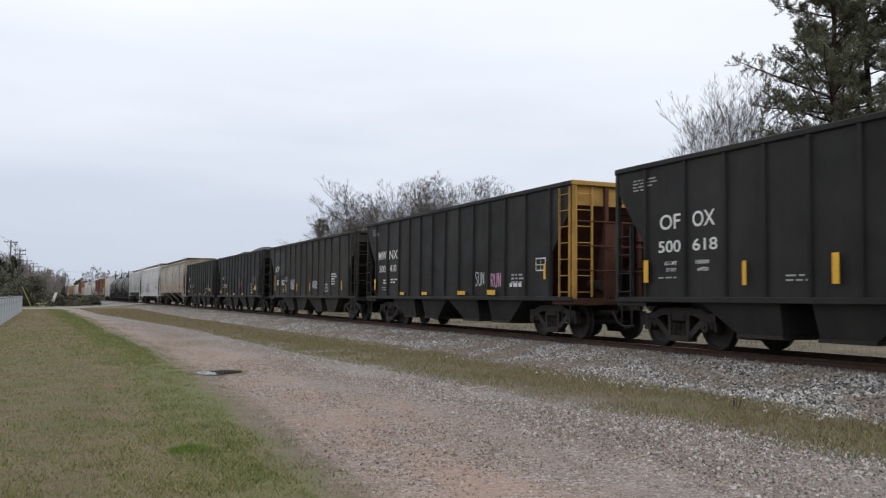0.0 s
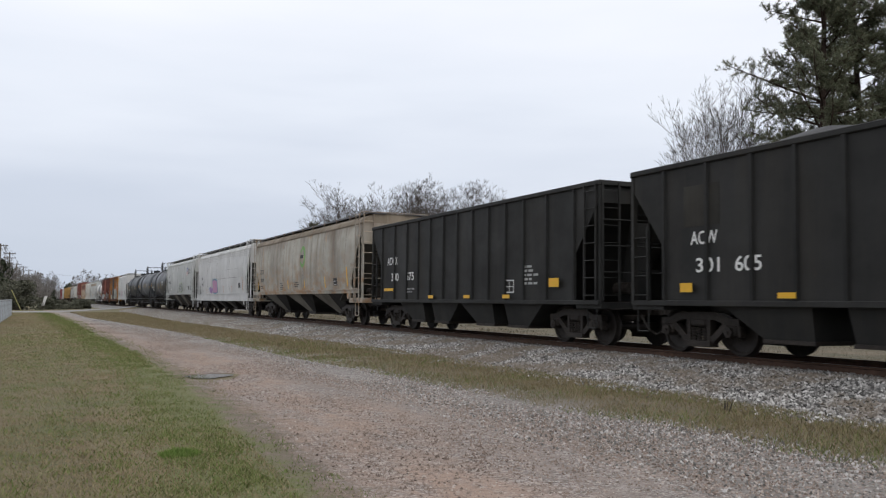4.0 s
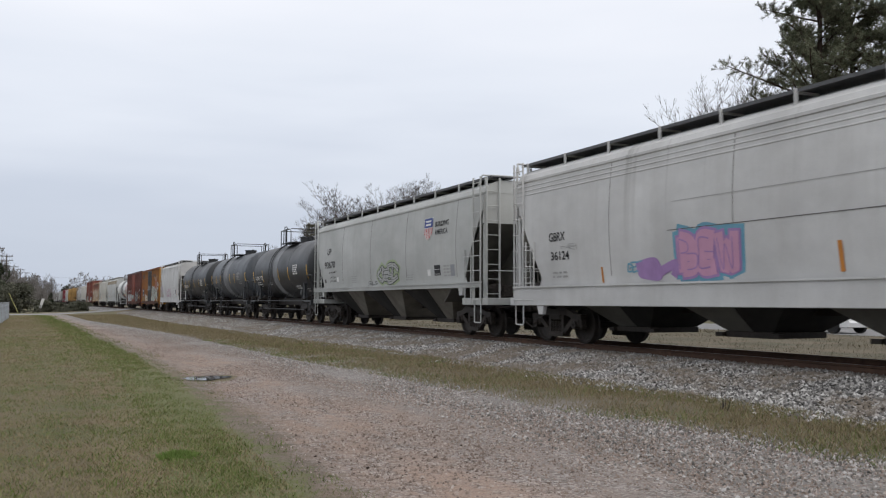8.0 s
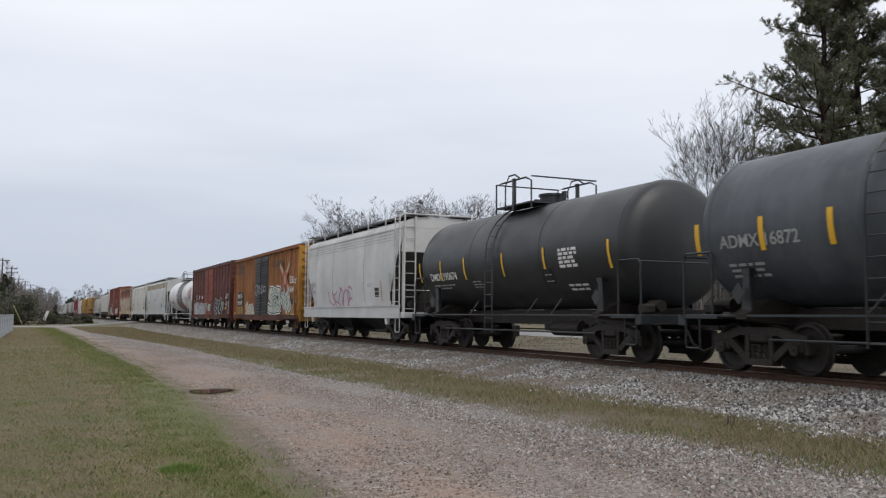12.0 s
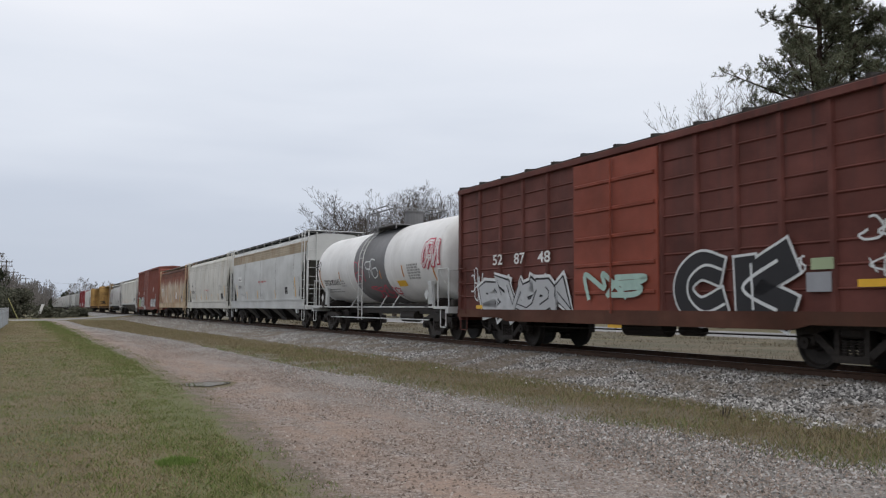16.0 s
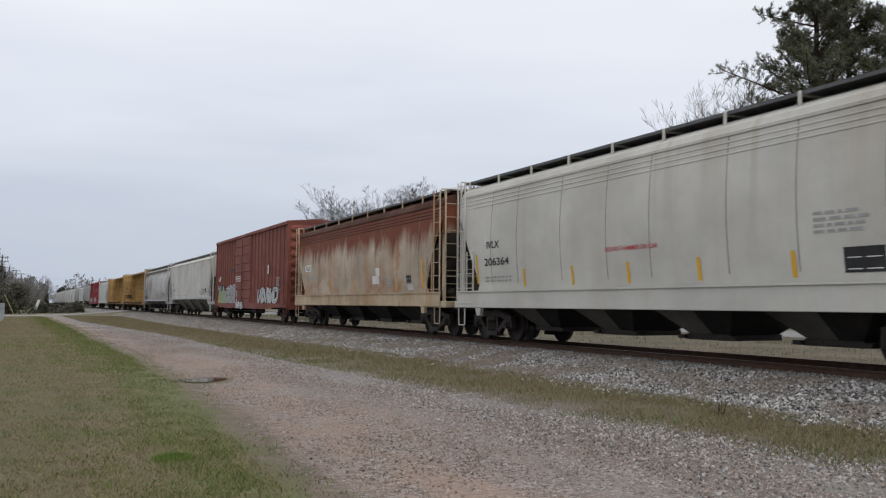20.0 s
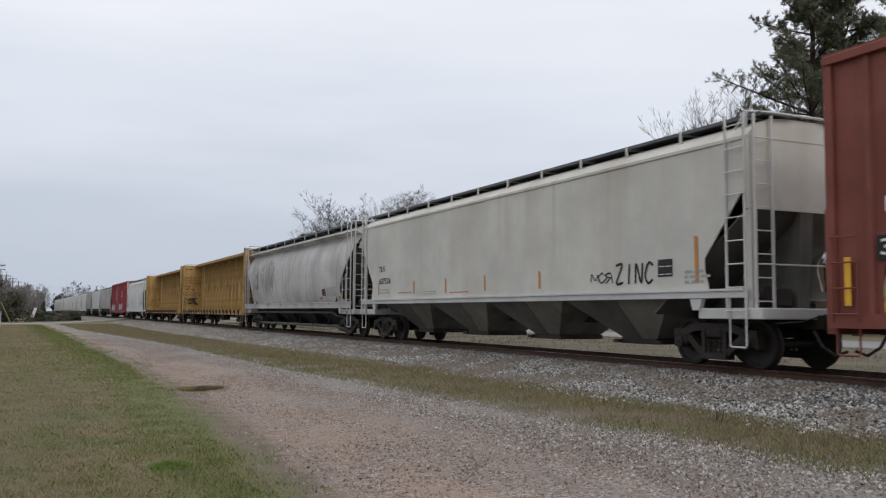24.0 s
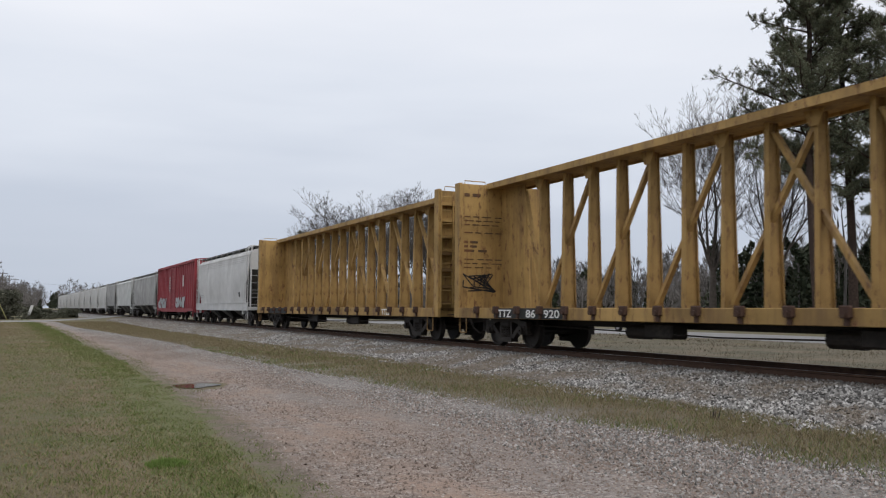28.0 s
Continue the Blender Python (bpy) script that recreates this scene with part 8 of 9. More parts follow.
def clump(s, c, rx, rz, n, rnd, leaf=0.16):
    for k in range(n):
        a = Vector((rnd.gauss(0, 1), rnd.gauss(0, 1), rnd.gauss(0, 1))).normalized() * rnd.uniform(0.45, 1.0)
        p = c + Vector((a.x * rx, a.y * rx, a.z * rz))
        u = Vector((rnd.uniform(-1, 1), rnd.uniform(-1, 1), rnd.uniform(-1, 1))).normalized() * leaf * rnd.uniform(0.6, 1.4)
        w = u.cross(Vector((rnd.uniform(-1, 1), rnd.uniform(-1, 1), rnd.uniform(-1, 1)))).normalized() * leaf * 0.6
        s.add([p - u, p + w, p + u, p - w], [(0, 1, 2, 3)])


def needle_tuft(s, c, d, size, n, rnd):
    """A brush of long needles about the end of a twig."""
    for k in range(n):
        u = (d * rnd.uniform(-0.1, 1.0) + Vector((rnd.gauss(0, 1), rnd.gauss(0, 1), rnd.gauss(0, 1) + 0.25)) * 0.62).normalized()
        p = c - d * size * rnd.uniform(0.0, 0.9)
        e = u.cross(Vector((rnd.uniform(-1, 1), rnd.uniform(-1, 1), rnd.uniform(-1, 1)))).normalized() * size * 0.06
        q = p + u * size * rnd.uniform(0.55, 1.05)
        s.add([p - e, q - e * 0.25, q + e * 0.25, p + e], [(0, 1, 2, 3)])


def pine_meshes(seed, height, first=0.3, reach=5.0, count=70, bare=0.45, long_limbs=(), tuft=0.27, needles=20):
    """An old pine: bare lower trunk, crooked limbs that fork towards their ends, brushes of needles on the outer twigs only."""
    rnd = random.Random(seed)
    wood, green = Shape(), Shape()
    bend = lambda z: Vector((0.3 * math.sin(z * 0.16 + seed), 0.3 * math.cos(z * 0.13 + seed), z))
    wood.tube([bend(z) for z in np.linspace(-0.2, height, 16)], [0.36 * (1 - 0.9 * k / 15) + 0.02 for k in range(16)], 9, False)
    limbs = []
    for k in range(count):
        u = (k + rnd.uniform(0, 1)) / count
        ln = reach * (0.55 + 0.5 * math.sin(math.pi * min(1, 0.2 + 0.75 * u))) * (1 - 0.45 * u * u) * rnd.uniform(0.55, 1.12)
        limbs.append((height * (first + (0.99 - first) * u), k * 2.4 + rnd.uniform(-0.6, 0.6), ln, rnd.uniform(0.0, 0.65) + 0.25 * u, bare))
    for z, a, ln, rise, bare_to in limbs + list(long_limbs):
        p = bend(z)
        d = Vector((math.cos(a), math.sin(a), rise)).normalized()
        n = 8
        line, dirs = [p.copy()], [d]
        for k in range(n):
            d = (d + Vector((rnd.uniform(-1, 1), rnd.uniform(-1, 1), rnd.uniform(-0.7, 0.9))) * (0.05 if ln > 7 else 0.16)).normalized()
            p = p + d * float(ln / n)
            line.append(p.copy())
            dirs.append(d)
        wood.tube(line, [0.075 * min(1.6, ln / 5) * (1 - 0.85 * k / n) + 0.012 for k in range(n + 1)], 5, False)
        for k in range(2, n + 1):
            if k / n < bare_to:
                continue
            for q in range(5):
                sd = (Vector((rnd.uniform(-1, 1), rnd.uniform(-1, 1), rnd.uniform(-0.9, 1.0))).normalized() + dirs[k] * 0.3).normalized()
                sl = rnd.uniform(0.35, 1.0) * (0.62 + 0.12 * ln)
                root = line[k - 1].lerp(line[k], rnd.uniform(0, 1))
                tip = root + sd * sl + Vector((0, 0, 0.12))
                wood.tube([root, root + sd * sl * 0.55, tip], [0.022, 0.016, 0.010], 3, False)
                for j in range(4):
                    f = (1.0, 0.82, 0.62, 0.45)[j]
                    off = Vector((rnd.uniform(-1, 1), rnd.uniform(-1, 1), rnd.uniform(-0.4, 1))) * (0.0 if j == 0 else 0.26)
                    c = root.lerp(tip, f) + off
                    if j:
                        wood.tube([root.lerp(tip, f - 0.15), c], [0.010, 0.007], 3, False)
                    needle_tuft(green, c + Vector((0, 0, 0.05)), (sd + Vector((0, 0, 0.5)) + off * 2).normalized(), tuft * rnd.uniform(0.75, 1.2), needles, rnd)
    return [fast_mesh("trunk", wood, M["pinebark"]), fast_mesh("crown", green, M["needles"], False)]


def bearing(deg, r, z=0.0):
    """A place r metres off on a bearing given in degrees to the right of straight ahead."""
    return Vector((r * math.sin(radians(deg)), r * math.cos(radians(deg)), z))


leftward = radians(180 - 24.5)
PINES = [pine_meshes(3, 34, 0.33, 5.3, 98, 0.32, [(16.4, leftward + 0.05, 7.2, 0.42, 0.42), (17.6, leftward - 0.6, 5.6, 0.25, 0.4), (12.8, leftward, 5.4, 0.1, 0.3), (11.6, leftward + 0.5, 5.2, 0.05, 0.3), (14.0, leftward - 0.5, 5.0, 0.0, 0.35)]),
         pine_meshes(9, 33, 0.30, 4.8, 74, 0.42), pine_meshes(15, 30, 0.28, 5.0, 66, 0.4)]
plant_tree("pine_tree", PINES[0], "tall dark green pine with one long bare-based limb", "tree", bearing(24.5, 69), 1.0, 0.0, "roadside pines")
plant_tree("pine_tree", PINES[1], "tall dark green pine behind the road", "tree", bearing(26.3, 73), 1.0, 1.3, "roadside pines")
plant_tree("pine_tree", PINES[2], "dark green pine with dense low limbs", "tree", bearing(29.0, 70), 1.0, 2.9, "roadside pines")
plant_tree("pine_tree", PINES[2], "dark green pine in the bare grove", "tree", at(188, 56, 0), 0.62, 1.0, "roadside pines")


def woods(name, label, spots, seed, tall, ever=0.35, twigs=150, leaf=0.3, wide=0.05):
    """Far woods: many leafless trees in a haze of twigs, and dark evergreens, in one mass."""
    rnd = random.Random(seed)
    wood, green = Shape(), Shape()
    for p in spots:
        off = Vector(p)
        if rnd.random() > ever:
            h = tall * rnd.uniform(0.6, 1.1)
            wood.tube([off, off + Vector((rnd.uniform(-0.3, 0.3), rnd.uniform(-0.3, 0.3), h * 0.55)), off + Vector((rnd.uniform(-0.8, 0.8), rnd.uniform(-0.8, 0.8), h * 0.92))], [0.17, 0.11, 0.03], 4, False)
            for k in range(twigs):
                u = rnd.uniform(0.22, 1.0)
                a = rnd.uniform(0, 6.28)
                rad = h * 0.26 * math.sin(math.pi * min(1.0, 0.12 + 0.86 * u)) * rnd.uniform(0.1, 1.0) ** 0.6
                q = off + Vector((math.cos(a) * rad, math.sin(a) * rad, h * u * 0.93))
                d = Vector((math.cos(a) * rnd.uniform(0.1, 0.9), math.sin(a) * rnd.uniform(0.1, 0.9), rnd.uniform(0.3, 1.0))).normalized() * rnd.uniform(0.5, 1.4)
                e = Vector((rnd.uniform(-1, 1), rnd.uniform(-1, 1), rnd.uniform(-0.4, 0.4))).normalized() * rnd.uniform(0.4, 1.0) * wide
                wood.add([q - e, q + e, q + d], [(0, 1, 2)])
        else:
            h = tall * rnd.uniform(0.25, 0.8)
            wood.tube([off, off + Vector((0, 0, h))], [0.16, 0.04], 4, False)
            for k in range(13):
                u = (k + 1) / 13
                clump(green, off + Vector((rnd.uniform(-1, 1) * h * 0.10, rnd.uniform(-1, 1) * h * 0.10, h * (0.12 + 0.88 * u))), h * 0.20 * (1.15 - u), h * 0.08, 36, rnd, leaf)
    t = thing(name, label, "woods", kind="stuff")
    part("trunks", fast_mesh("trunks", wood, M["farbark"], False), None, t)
    part("foliage", fast_mesh("foliage", green, M["evergreen"], False), None, t)
    return t


rw = random.Random(77)
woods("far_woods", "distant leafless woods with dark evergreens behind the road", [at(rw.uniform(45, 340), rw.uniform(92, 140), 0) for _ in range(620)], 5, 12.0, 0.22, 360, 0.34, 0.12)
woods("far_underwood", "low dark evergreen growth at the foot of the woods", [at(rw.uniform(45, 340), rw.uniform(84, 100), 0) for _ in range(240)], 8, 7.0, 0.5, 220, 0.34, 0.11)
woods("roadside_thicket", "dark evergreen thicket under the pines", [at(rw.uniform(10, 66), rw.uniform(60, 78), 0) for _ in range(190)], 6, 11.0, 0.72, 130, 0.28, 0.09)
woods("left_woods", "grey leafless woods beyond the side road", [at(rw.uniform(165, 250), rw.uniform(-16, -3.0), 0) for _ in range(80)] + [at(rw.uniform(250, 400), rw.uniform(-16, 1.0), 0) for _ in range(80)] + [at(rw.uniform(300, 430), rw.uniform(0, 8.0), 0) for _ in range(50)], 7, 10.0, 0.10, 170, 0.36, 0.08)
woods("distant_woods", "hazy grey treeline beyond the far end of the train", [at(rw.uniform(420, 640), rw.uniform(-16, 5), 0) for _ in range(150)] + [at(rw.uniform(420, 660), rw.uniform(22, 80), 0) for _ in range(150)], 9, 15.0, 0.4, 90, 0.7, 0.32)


def bush(label, p, rx, rz, n, seed, leaf=0.15):
    rnd = random.Random(seed)
    s, wd = Shape(), Shape()
    for k in range(n):
        h = rz * rnd.uniform(0.08, 0.92)
        a = Vector((rnd.gauss(0, 1), rnd.gauss(0, 1), 0)) * rx * (0.50 - 0.28 * h / rz)
        wd.tube([Vector((a.x * 0.2, a.y * 0.2, -0.05)), Vector((a.x, a.y, h * 0.8))], [0.04, 0.012], 4, False)
        clump(s, Vector((a.x, a.y, h)), rx * 0.36, rz * 0.16, 85, rnd, leaf)
    t = thing("bush", label, "bush", Matrix.Translation(p))
    part("stem", fast_mesh("stem", wd, M["bark"]), None, t)
    part("leafage", fast_mesh("leafage", s, M["shrub"], False), None, t)


bush("dark green bushy tree beside the side road", at(121, -1.9, 0), 2.6, 3.7, 46, 3)
bush("low dark green shrub by the crossing", at(131, 2.9, 0), 2.0, 1.25, 30, 4)
bush("low dark green shrub by the crossing", at(136, 5.6, 0), 2.0, 1.4, 30, 5)
bush("spreading dark shrub beside the side road", at(128, 0.8, 0), 1.8, 1.5, 24, 6)
bush("dark evergreen bush along the side road", at(140, -6.5, 0), 3.4, 4.4, 44, 7)
bush("grey-green bush along the side road", at(134, -4.2, 0), 2.6, 3.0, 34, 8)
bush("low shrub beyond the crossing", at(150, 6.4, 0), 2.2, 1.3, 26, 9)

# ---- poles and wires ----
M["pole"] = plain("weathered_pole_timber", (0.13, 0.11, 0.095), 0.9, 0, 0.3, 4, 0.3)
M["wire"] = plain("dark_cable", (0.03, 0.03, 0.032), 0.6, 0, 0.1, 4, 0)


def utility_pole(p, h, arms=2, lamp=False, transformer=False, turn=0.4):
    t = thing("utility_pole", "weathered wooden utility pole with crossarms", "utility pole", Matrix.Translation(p) @ Matrix.Rotation(turn, 4, "Z"), "utility poles")
    part("pole", Shape().tube([(0, 0, -0.1), (0, 0, h * 0.5), (0, 0, h)], [0.19, 0.16, 0.12], 8), M["pole"], t)
    for k in range(arms):
        z = h - 0.4 - 0.9 * k
        part("crossarm", Shape().box(-1.2, 1.2, -0.06, 0.06, z, z + 0.12), M["pole"], t)
        for x in (-1.05, -0.5, 0.5, 1.05):
            part("insulator", Shape().disc((x, 0), "z", 0.06, 0.04, z + 0.12, z + 0.3, 8), M["wire"], t)
    if transformer:
        part("transformer", Shape().disc((0.35, 0), "z", 0.28, 0.28, h - 3.2, h - 2.2, 12), M["tankmid"], t)
    if lamp:
        part("lamp_arm", Shape().tube([(0, 0, h - 3.5), (-0.8, 0, h - 3.1), (-1.5, 0, h - 3.2)], 0.04, 5), M["tankmid"], t)
        part("lamp_head", Shape().box(-1.95, -1.4, -0.12, 0.12, h - 3.3, h - 3.15, 0.03), M["tankmid"], t)


POLES = [(-26.45, 171, 11.0, 1, True, False), (-25.95, 201, 11.0, 2, False, True), (-25.55, 250, 10.5, 1, False, False), (-25.2, 287, 11.0, 1, False, False), (-24.9, 320, 11, 1, False, False), (-24.25, 367, 11.0, 1, False, False)]
for b, r, h, arms, lampy, tr in POLES:
    utility_pole(bearing(b, r), h, arms, lampy, tr, radians(-b) + 0.3)


def cable(p, q, sag, r=0.02):
    pts = [p.lerp(q, u / 12) - Vector((0, 0, sag * 4 * (u / 12) * (1 - u / 12))) for u in range(13)]
    tagged(part("overhead_wire", Shape().tube(pts, r, 4), M["wire"]), "thin dark overhead wire between the poles", "wire", "overhead wires")


tops = [bearing(b, r, h - 0.3) for b, r, h, *_ in POLES]
for a, b in zip(tops[:-1], tops[1:]):
    for o in (-0.9, 0.9):
        cable(a + Vector((o, 0, 0.1)), b + Vector((o, 0, 0.1)), 0.9)
cable(tops[0] + Vector((0, 0, 0.1)), Vector((-70, 110, 17.0)), 0.5)
cable(tops[5], Vector((20, 395, 9.0)), 1.2)

# guy post and leaning sign by the side road
M["guypaint"] = plain("dull_yellow_plastic", (0.22, 0.21, 0.07), 0.6, 0, 0.2, 4, 0)
guy = thing("guy_marker", "leaning yellow guy-wire marker by the bushes", "marker", Matrix.Translation(at(113, -2.2, 0)))
part("tube", Shape().tube([(0.5, 0, 0), (-0.7, 0, 2.4)], 0.05, 6), M["guypaint"], guy)
sg = thing("leaning_board", "leaning white board by the side road", "sign", Matrix.Translation(at(119, 0.4, 0)))
part("board", Shape().prism([(0.0, 0.55), (0.35, 0.55), (0.75, 1.75), (0.4, 1.75)], -0.02, 0.02, "y"), M["white"], sg)
part("post", Shape().box(0.2, 0.26, -0.03, 0.03, -0.05, 1.0), M["pole"], sg)

# ---- fence ----
M["slat"] = plain("grey_blue_fence_slats", (0.42, 0.46, 0.50), 0.7, 0, 0.2, 3, 0)
M["galv"] = plain("galvanised_steel", (0.35, 0.36, 0.37), 0.45, 0.6, 0.2, 6, 0)


def fence():
    f = thing("slatted_fence", "grey-blue slatted chain-link fence beside the lawn", "fence")
    post = Shape().tube([(0, 0, -0.05), (0, 0, 1.38)], 0.035, 6).mesh("fence_post", M["galv"])
    slat = Shape().box(-0.036, 0.036, -0.006, 0.006, 0.05, 1.27).mesh("fence_slat", M["slat"])
    ss = np.arange(40.0, 84.0, 3.0)
    th = radians(24.3)
    for s in ss:
        part("fence_post", post, None, f, m=Matrix.Translation(at(s, -2.12)))
    a, b = at(40, -2.12, 1.32), at(82, -2.12, 1.32)
    part("top_rail", Shape().tube([a, b], 0.025, 6), M["galv"], f)
    part("bottom_wire", Shape().tube([at(40, -2.12, 0.06), at(82, -2.12, 0.06)], 0.01, 4), M["galv"], f)
    for k in range(290):
        s = 40.1 + k * 0.1445
        part("fence_slat", slat, None, f, m=Matrix.Translation(at(s, -2.12)) @ Matrix.Rotation(th + math.pi / 2 + 0.1 * math.sin(k * 1.7), 4, "Z"))


fence()
hut = thing("low_building", "low pale building far beyond the fence", "building", Matrix.Translation(at(150, -9.5)) @ Matrix.Rotation(radians(24), 4, "Z"))
part("wall", Shape().box(-4, 4, -3, 3, 0, 2.3), M["lightgrey"], hut)
part("roof", Shape().prism([(-3.4, 2.3), (3.4, 2.3), (0, 3.3)], -4.3, 4.3, "x"), M["boxroof"], hut)
part("door", Shape().box(-0.5, 0.5, -3.05, -3.0, 0, 2.0), M["boxroof"], hut)

# ---- puddle ----
def water_material():
    m, nt, b = material("muddy_puddle_water")
    b.inputs["Base Color"].default_value = (0.05, 0.042, 0.035, 1)
    b.inputs["Roughness"].default_value = 0.02
    b.inputs["IOR"].default_value = 1.4
    return m


M["water"] = water_material()
pud = Shape()
ring = []
for k in range(48):
    t = 2 * math.pi * k / 48
    r = 1 + 0.16 * math.sin(2 * t + 0.3) + 0.12 * math.sin(3 * t + 0.6) + 0.06 * math.sin(7 * t)
    ring.append(at(17.4 + 0.46 * r * math.sin(t), 2.95 + 0.42 * r * math.cos(t), 0.004))
pud.add([at(17.4, 2.95, 0.004)] + ring, [(0, 1 + k, 1 + (k + 1) % 48) for k in range(48)])
tagged(part("puddle", pud, M["water"]), "shallow muddy puddle in the dirt lane", "puddle")

# ---- road vehicles ----
M["carwhite"] = plain("white_car_paint", (0.72, 0.72, 0.72), 0.25, 0, 0.03, 2, 0)
M["carglass"] = plain("dark_car_glass", (0.02, 0.022, 0.025), 0.08, 0, 0.05, 2, 0)
M["tyre"] = plain("tyre_rubber", (0.02, 0.02, 0.02), 0.8, 0, 0.2, 9, 0)
M["alloy"] = plain("alloy_rim", (0.45, 0.45, 0.46), 0.35, 0.8, 0.1, 9, 0)
M["redlamp"] = plain("red_tail_lamp", (0.4, 0.02, 0.02), 0.3, 0, 0.1, 4, 0)
M["clearlamp"] = plain("clear_headlamp", (0.6, 0.6, 0.6), 0.15, 0, 0.1, 4, 0)
VEHICLES = []


def road_vehicle(name, label, tall, length):
    v = thing(name, label, "car")
    h, L = tall, length / 2
    W = 0.92
    low = [(-L, 0.45), (-L + 0.08, 0.30), (-1.75, 0.28), (1.72, 0.28), (L - 0.1, 0.32), (L, 0.55), (L - 0.12, 0.82), (L - 1.15, 1.0), (-L + 0.25, 1.02), (-L + 0.02, 0.95)]
    s = Shape()
    s.loft([[(x, y, z if abs(y) < W else z * 0.97 + 0.03) for x, z in low] for y in (-W, -W + 0.1, W - 0.1, W)])
    body = part("body", s, M["carwhite"], v, smooth=True)
    cab = [(-L + 0.3, 1.0), (L - 1.25, 0.98), (L - 2.1, h - 0.06), (L - 2.6, h), (-L + 0.75, h), (-L + 0.45, h - 0.1)]
    g = [[(x * (1 - 0.0) + 0, y * (0.97 if z < 1.1 else 0.80), z) for x, z in cab] for y in (-W, W)]
    part("glasshouse", Shape().loft(g), M["carglass"], v)
    part("roof", Shape().box(-L + 0.6, L - 2.3, -W * 0.79, W * 0.79, h - 0.05, h + 0.02, 0.02), M["carwhite"], v)
    for x0, x1 in ((-L + 0.32, -L + 0.62), (-0.35, -0.22), (L - 2.25, L - 2.1)):
        for sg in (-1, 1):
            part("pillar", Shape().loft([[(x0, sg * W * 0.98, 1.0), (x1, sg * W * 0.98, 1.0), (x1, sg * W * 0.94, 1.0), (x0, sg * W * 0.94, 1.0)], [(x0 + 0.12, sg * W * 0.82, h), (x1 + 0.12, sg * W * 0.82, h), (x1 + 0.12, sg * W * 0.78, h), (x0 + 0.12, sg * W * 0.78, h)]]), M["carwhite"], v)
    for x in (-1.38, 1.38):
        for sg in (-1, 1):
            w = part("wheel", Shape().disc((x, 0.34), "y", 0.34, 0.34, sg * W - 0.12, sg * W + 0.10, 22), M["tyre"], v)
            part("rim", Shape().disc((x, 0.34), "y", 0.22, 0.20, sg * W + sg * 0.10, sg * W + sg * 0.115, 14), M["alloy"], w)
    for sg in (-1, 1):
        part("headlamp", Shape().box(L - 0.18, L - 0.03, sg * 0.72 - 0.15, sg * 0.72 + 0.15, 0.66, 0.80, 0.02), M["clearlamp"], v)
        part("tail_lamp", Shape().box(-L - 0.01, -L + 0.15, sg * 0.78 - 0.1, sg * 0.78 + 0.1, 0.75, 1.0, 0.02), M["redlamp"], v)
    return v


def road_pose(s, w, way):
    x, y, th = on_track(s, w - LAT0)
    return Matrix.Translation((x, y, 0.022)) @ Matrix.Rotation(-th + (math.pi / 2 if way > 0 else -math.pi / 2), 4, "Z")


suv = road_vehicle("white_suv", "white sport utility car driving on the far road", 1.68, 4.6)
VEHICLES.append((suv, [(0, 124.0, 36.6, -1), (6, 55.0, 36.6, -1), (8, 32.4, 36.6, -1), (14, -38.0, 36.6, -1), (28, -115.0, 36.6, -1)]))
sedan = road_vehicle("white_sedan", "white saloon car driving on the far road", 1.46, 4.7)
VEHICLES.append((sedan, [(0, -105.0, 41.0, 1), (20, -60.0, 41.0, 1), (26, 18.0, 41.0, 1), (27.6, 45.0, 41.0, 1), (28, 52.0, 41.0, 1)]))

# ---- loose stones, grass ----
M["stone"] = scattered("ballast_stones", [(0.05, 0.048, 0.046), (0.13, 0.126, 0.121), (0.22, 0.214, 0.205), (0.33, 0.32, 0.306), (0.52, 0.51, 0.49)], 0.9, (0.16, 0.13, 0.10), 0.9)
M["pebble"] = scattered("lane_pebbles", [(0.115, 0.088, 0.073), (0.19, 0.146, 0.122), (0.26, 0.208, 0.178), (0.38, 0.335, 0.30)], 0.9)
M["greypebble"] = scattered("verge_pebbles", [(0.07, 0.066, 0.061), (0.15, 0.142, 0.133), (0.25, 0.24, 0.226), (0.43, 0.415, 0.40)], 0.9)
M["vivid"] = scattered("bright_tuft_blades", [(0.09, 0.15, 0.03), (0.13, 0.20, 0.045), (0.17, 0.22, 0.07)], 0.9)
M["blade"] = scattered("grass_blades", [(0.122, 0.14, 0.048), (0.172, 0.175, 0.078), (0.228, 0.196, 0.11), (0.275, 0.225, 0.14)], 0.9, (0.25, 0.188, 0.122), 0.42)
M["drystraw"] = scattered("grey_straw_blades", [(0.08, 0.072, 0.042), (0.12, 0.10, 0.065), (0.165, 0.132, 0.092)], 0.9)
M["lush"] = scattered("fresh_grass_blades", [(0.085, 0.122, 0.032), (0.118, 0.155, 0.043), (0.155, 0.175, 0.065), (0.20, 0.175, 0.09)], 0.9)
M["straw"] = scattered("straw_and_weed_blades", [(0.112, 0.118, 0.05), (0.175, 0.157, 0.085), (0.255, 0.21, 0.135), (0.21, 0.148, 0.098)], 0.9, (0.19, 0.155, 0.09), 0.6)


def quick(name, verts, faces, mat, label, category, smooth=False):
    me = bpy.data.meshes.new(name)
    nv, nf, k = len(verts), len(faces), faces.shape[1]
    me.vertices.add(nv)
    me.vertices.foreach_set("co", verts.astype(np.float32).ravel())
    me.loops.add(nf * k)
    me.loops.foreach_set("vertex_index", faces.astype(np.int32).ravel())
    me.polygons.add(nf)
    me.polygons.foreach_set("loop_start", np.arange(0, nf * k, k, dtype=np.int32))
    me.materials.append(mat)
    me.update(calc_edges=True)
    me.validate()
    return tagged(new(name, me), label, category, kind="stuff")


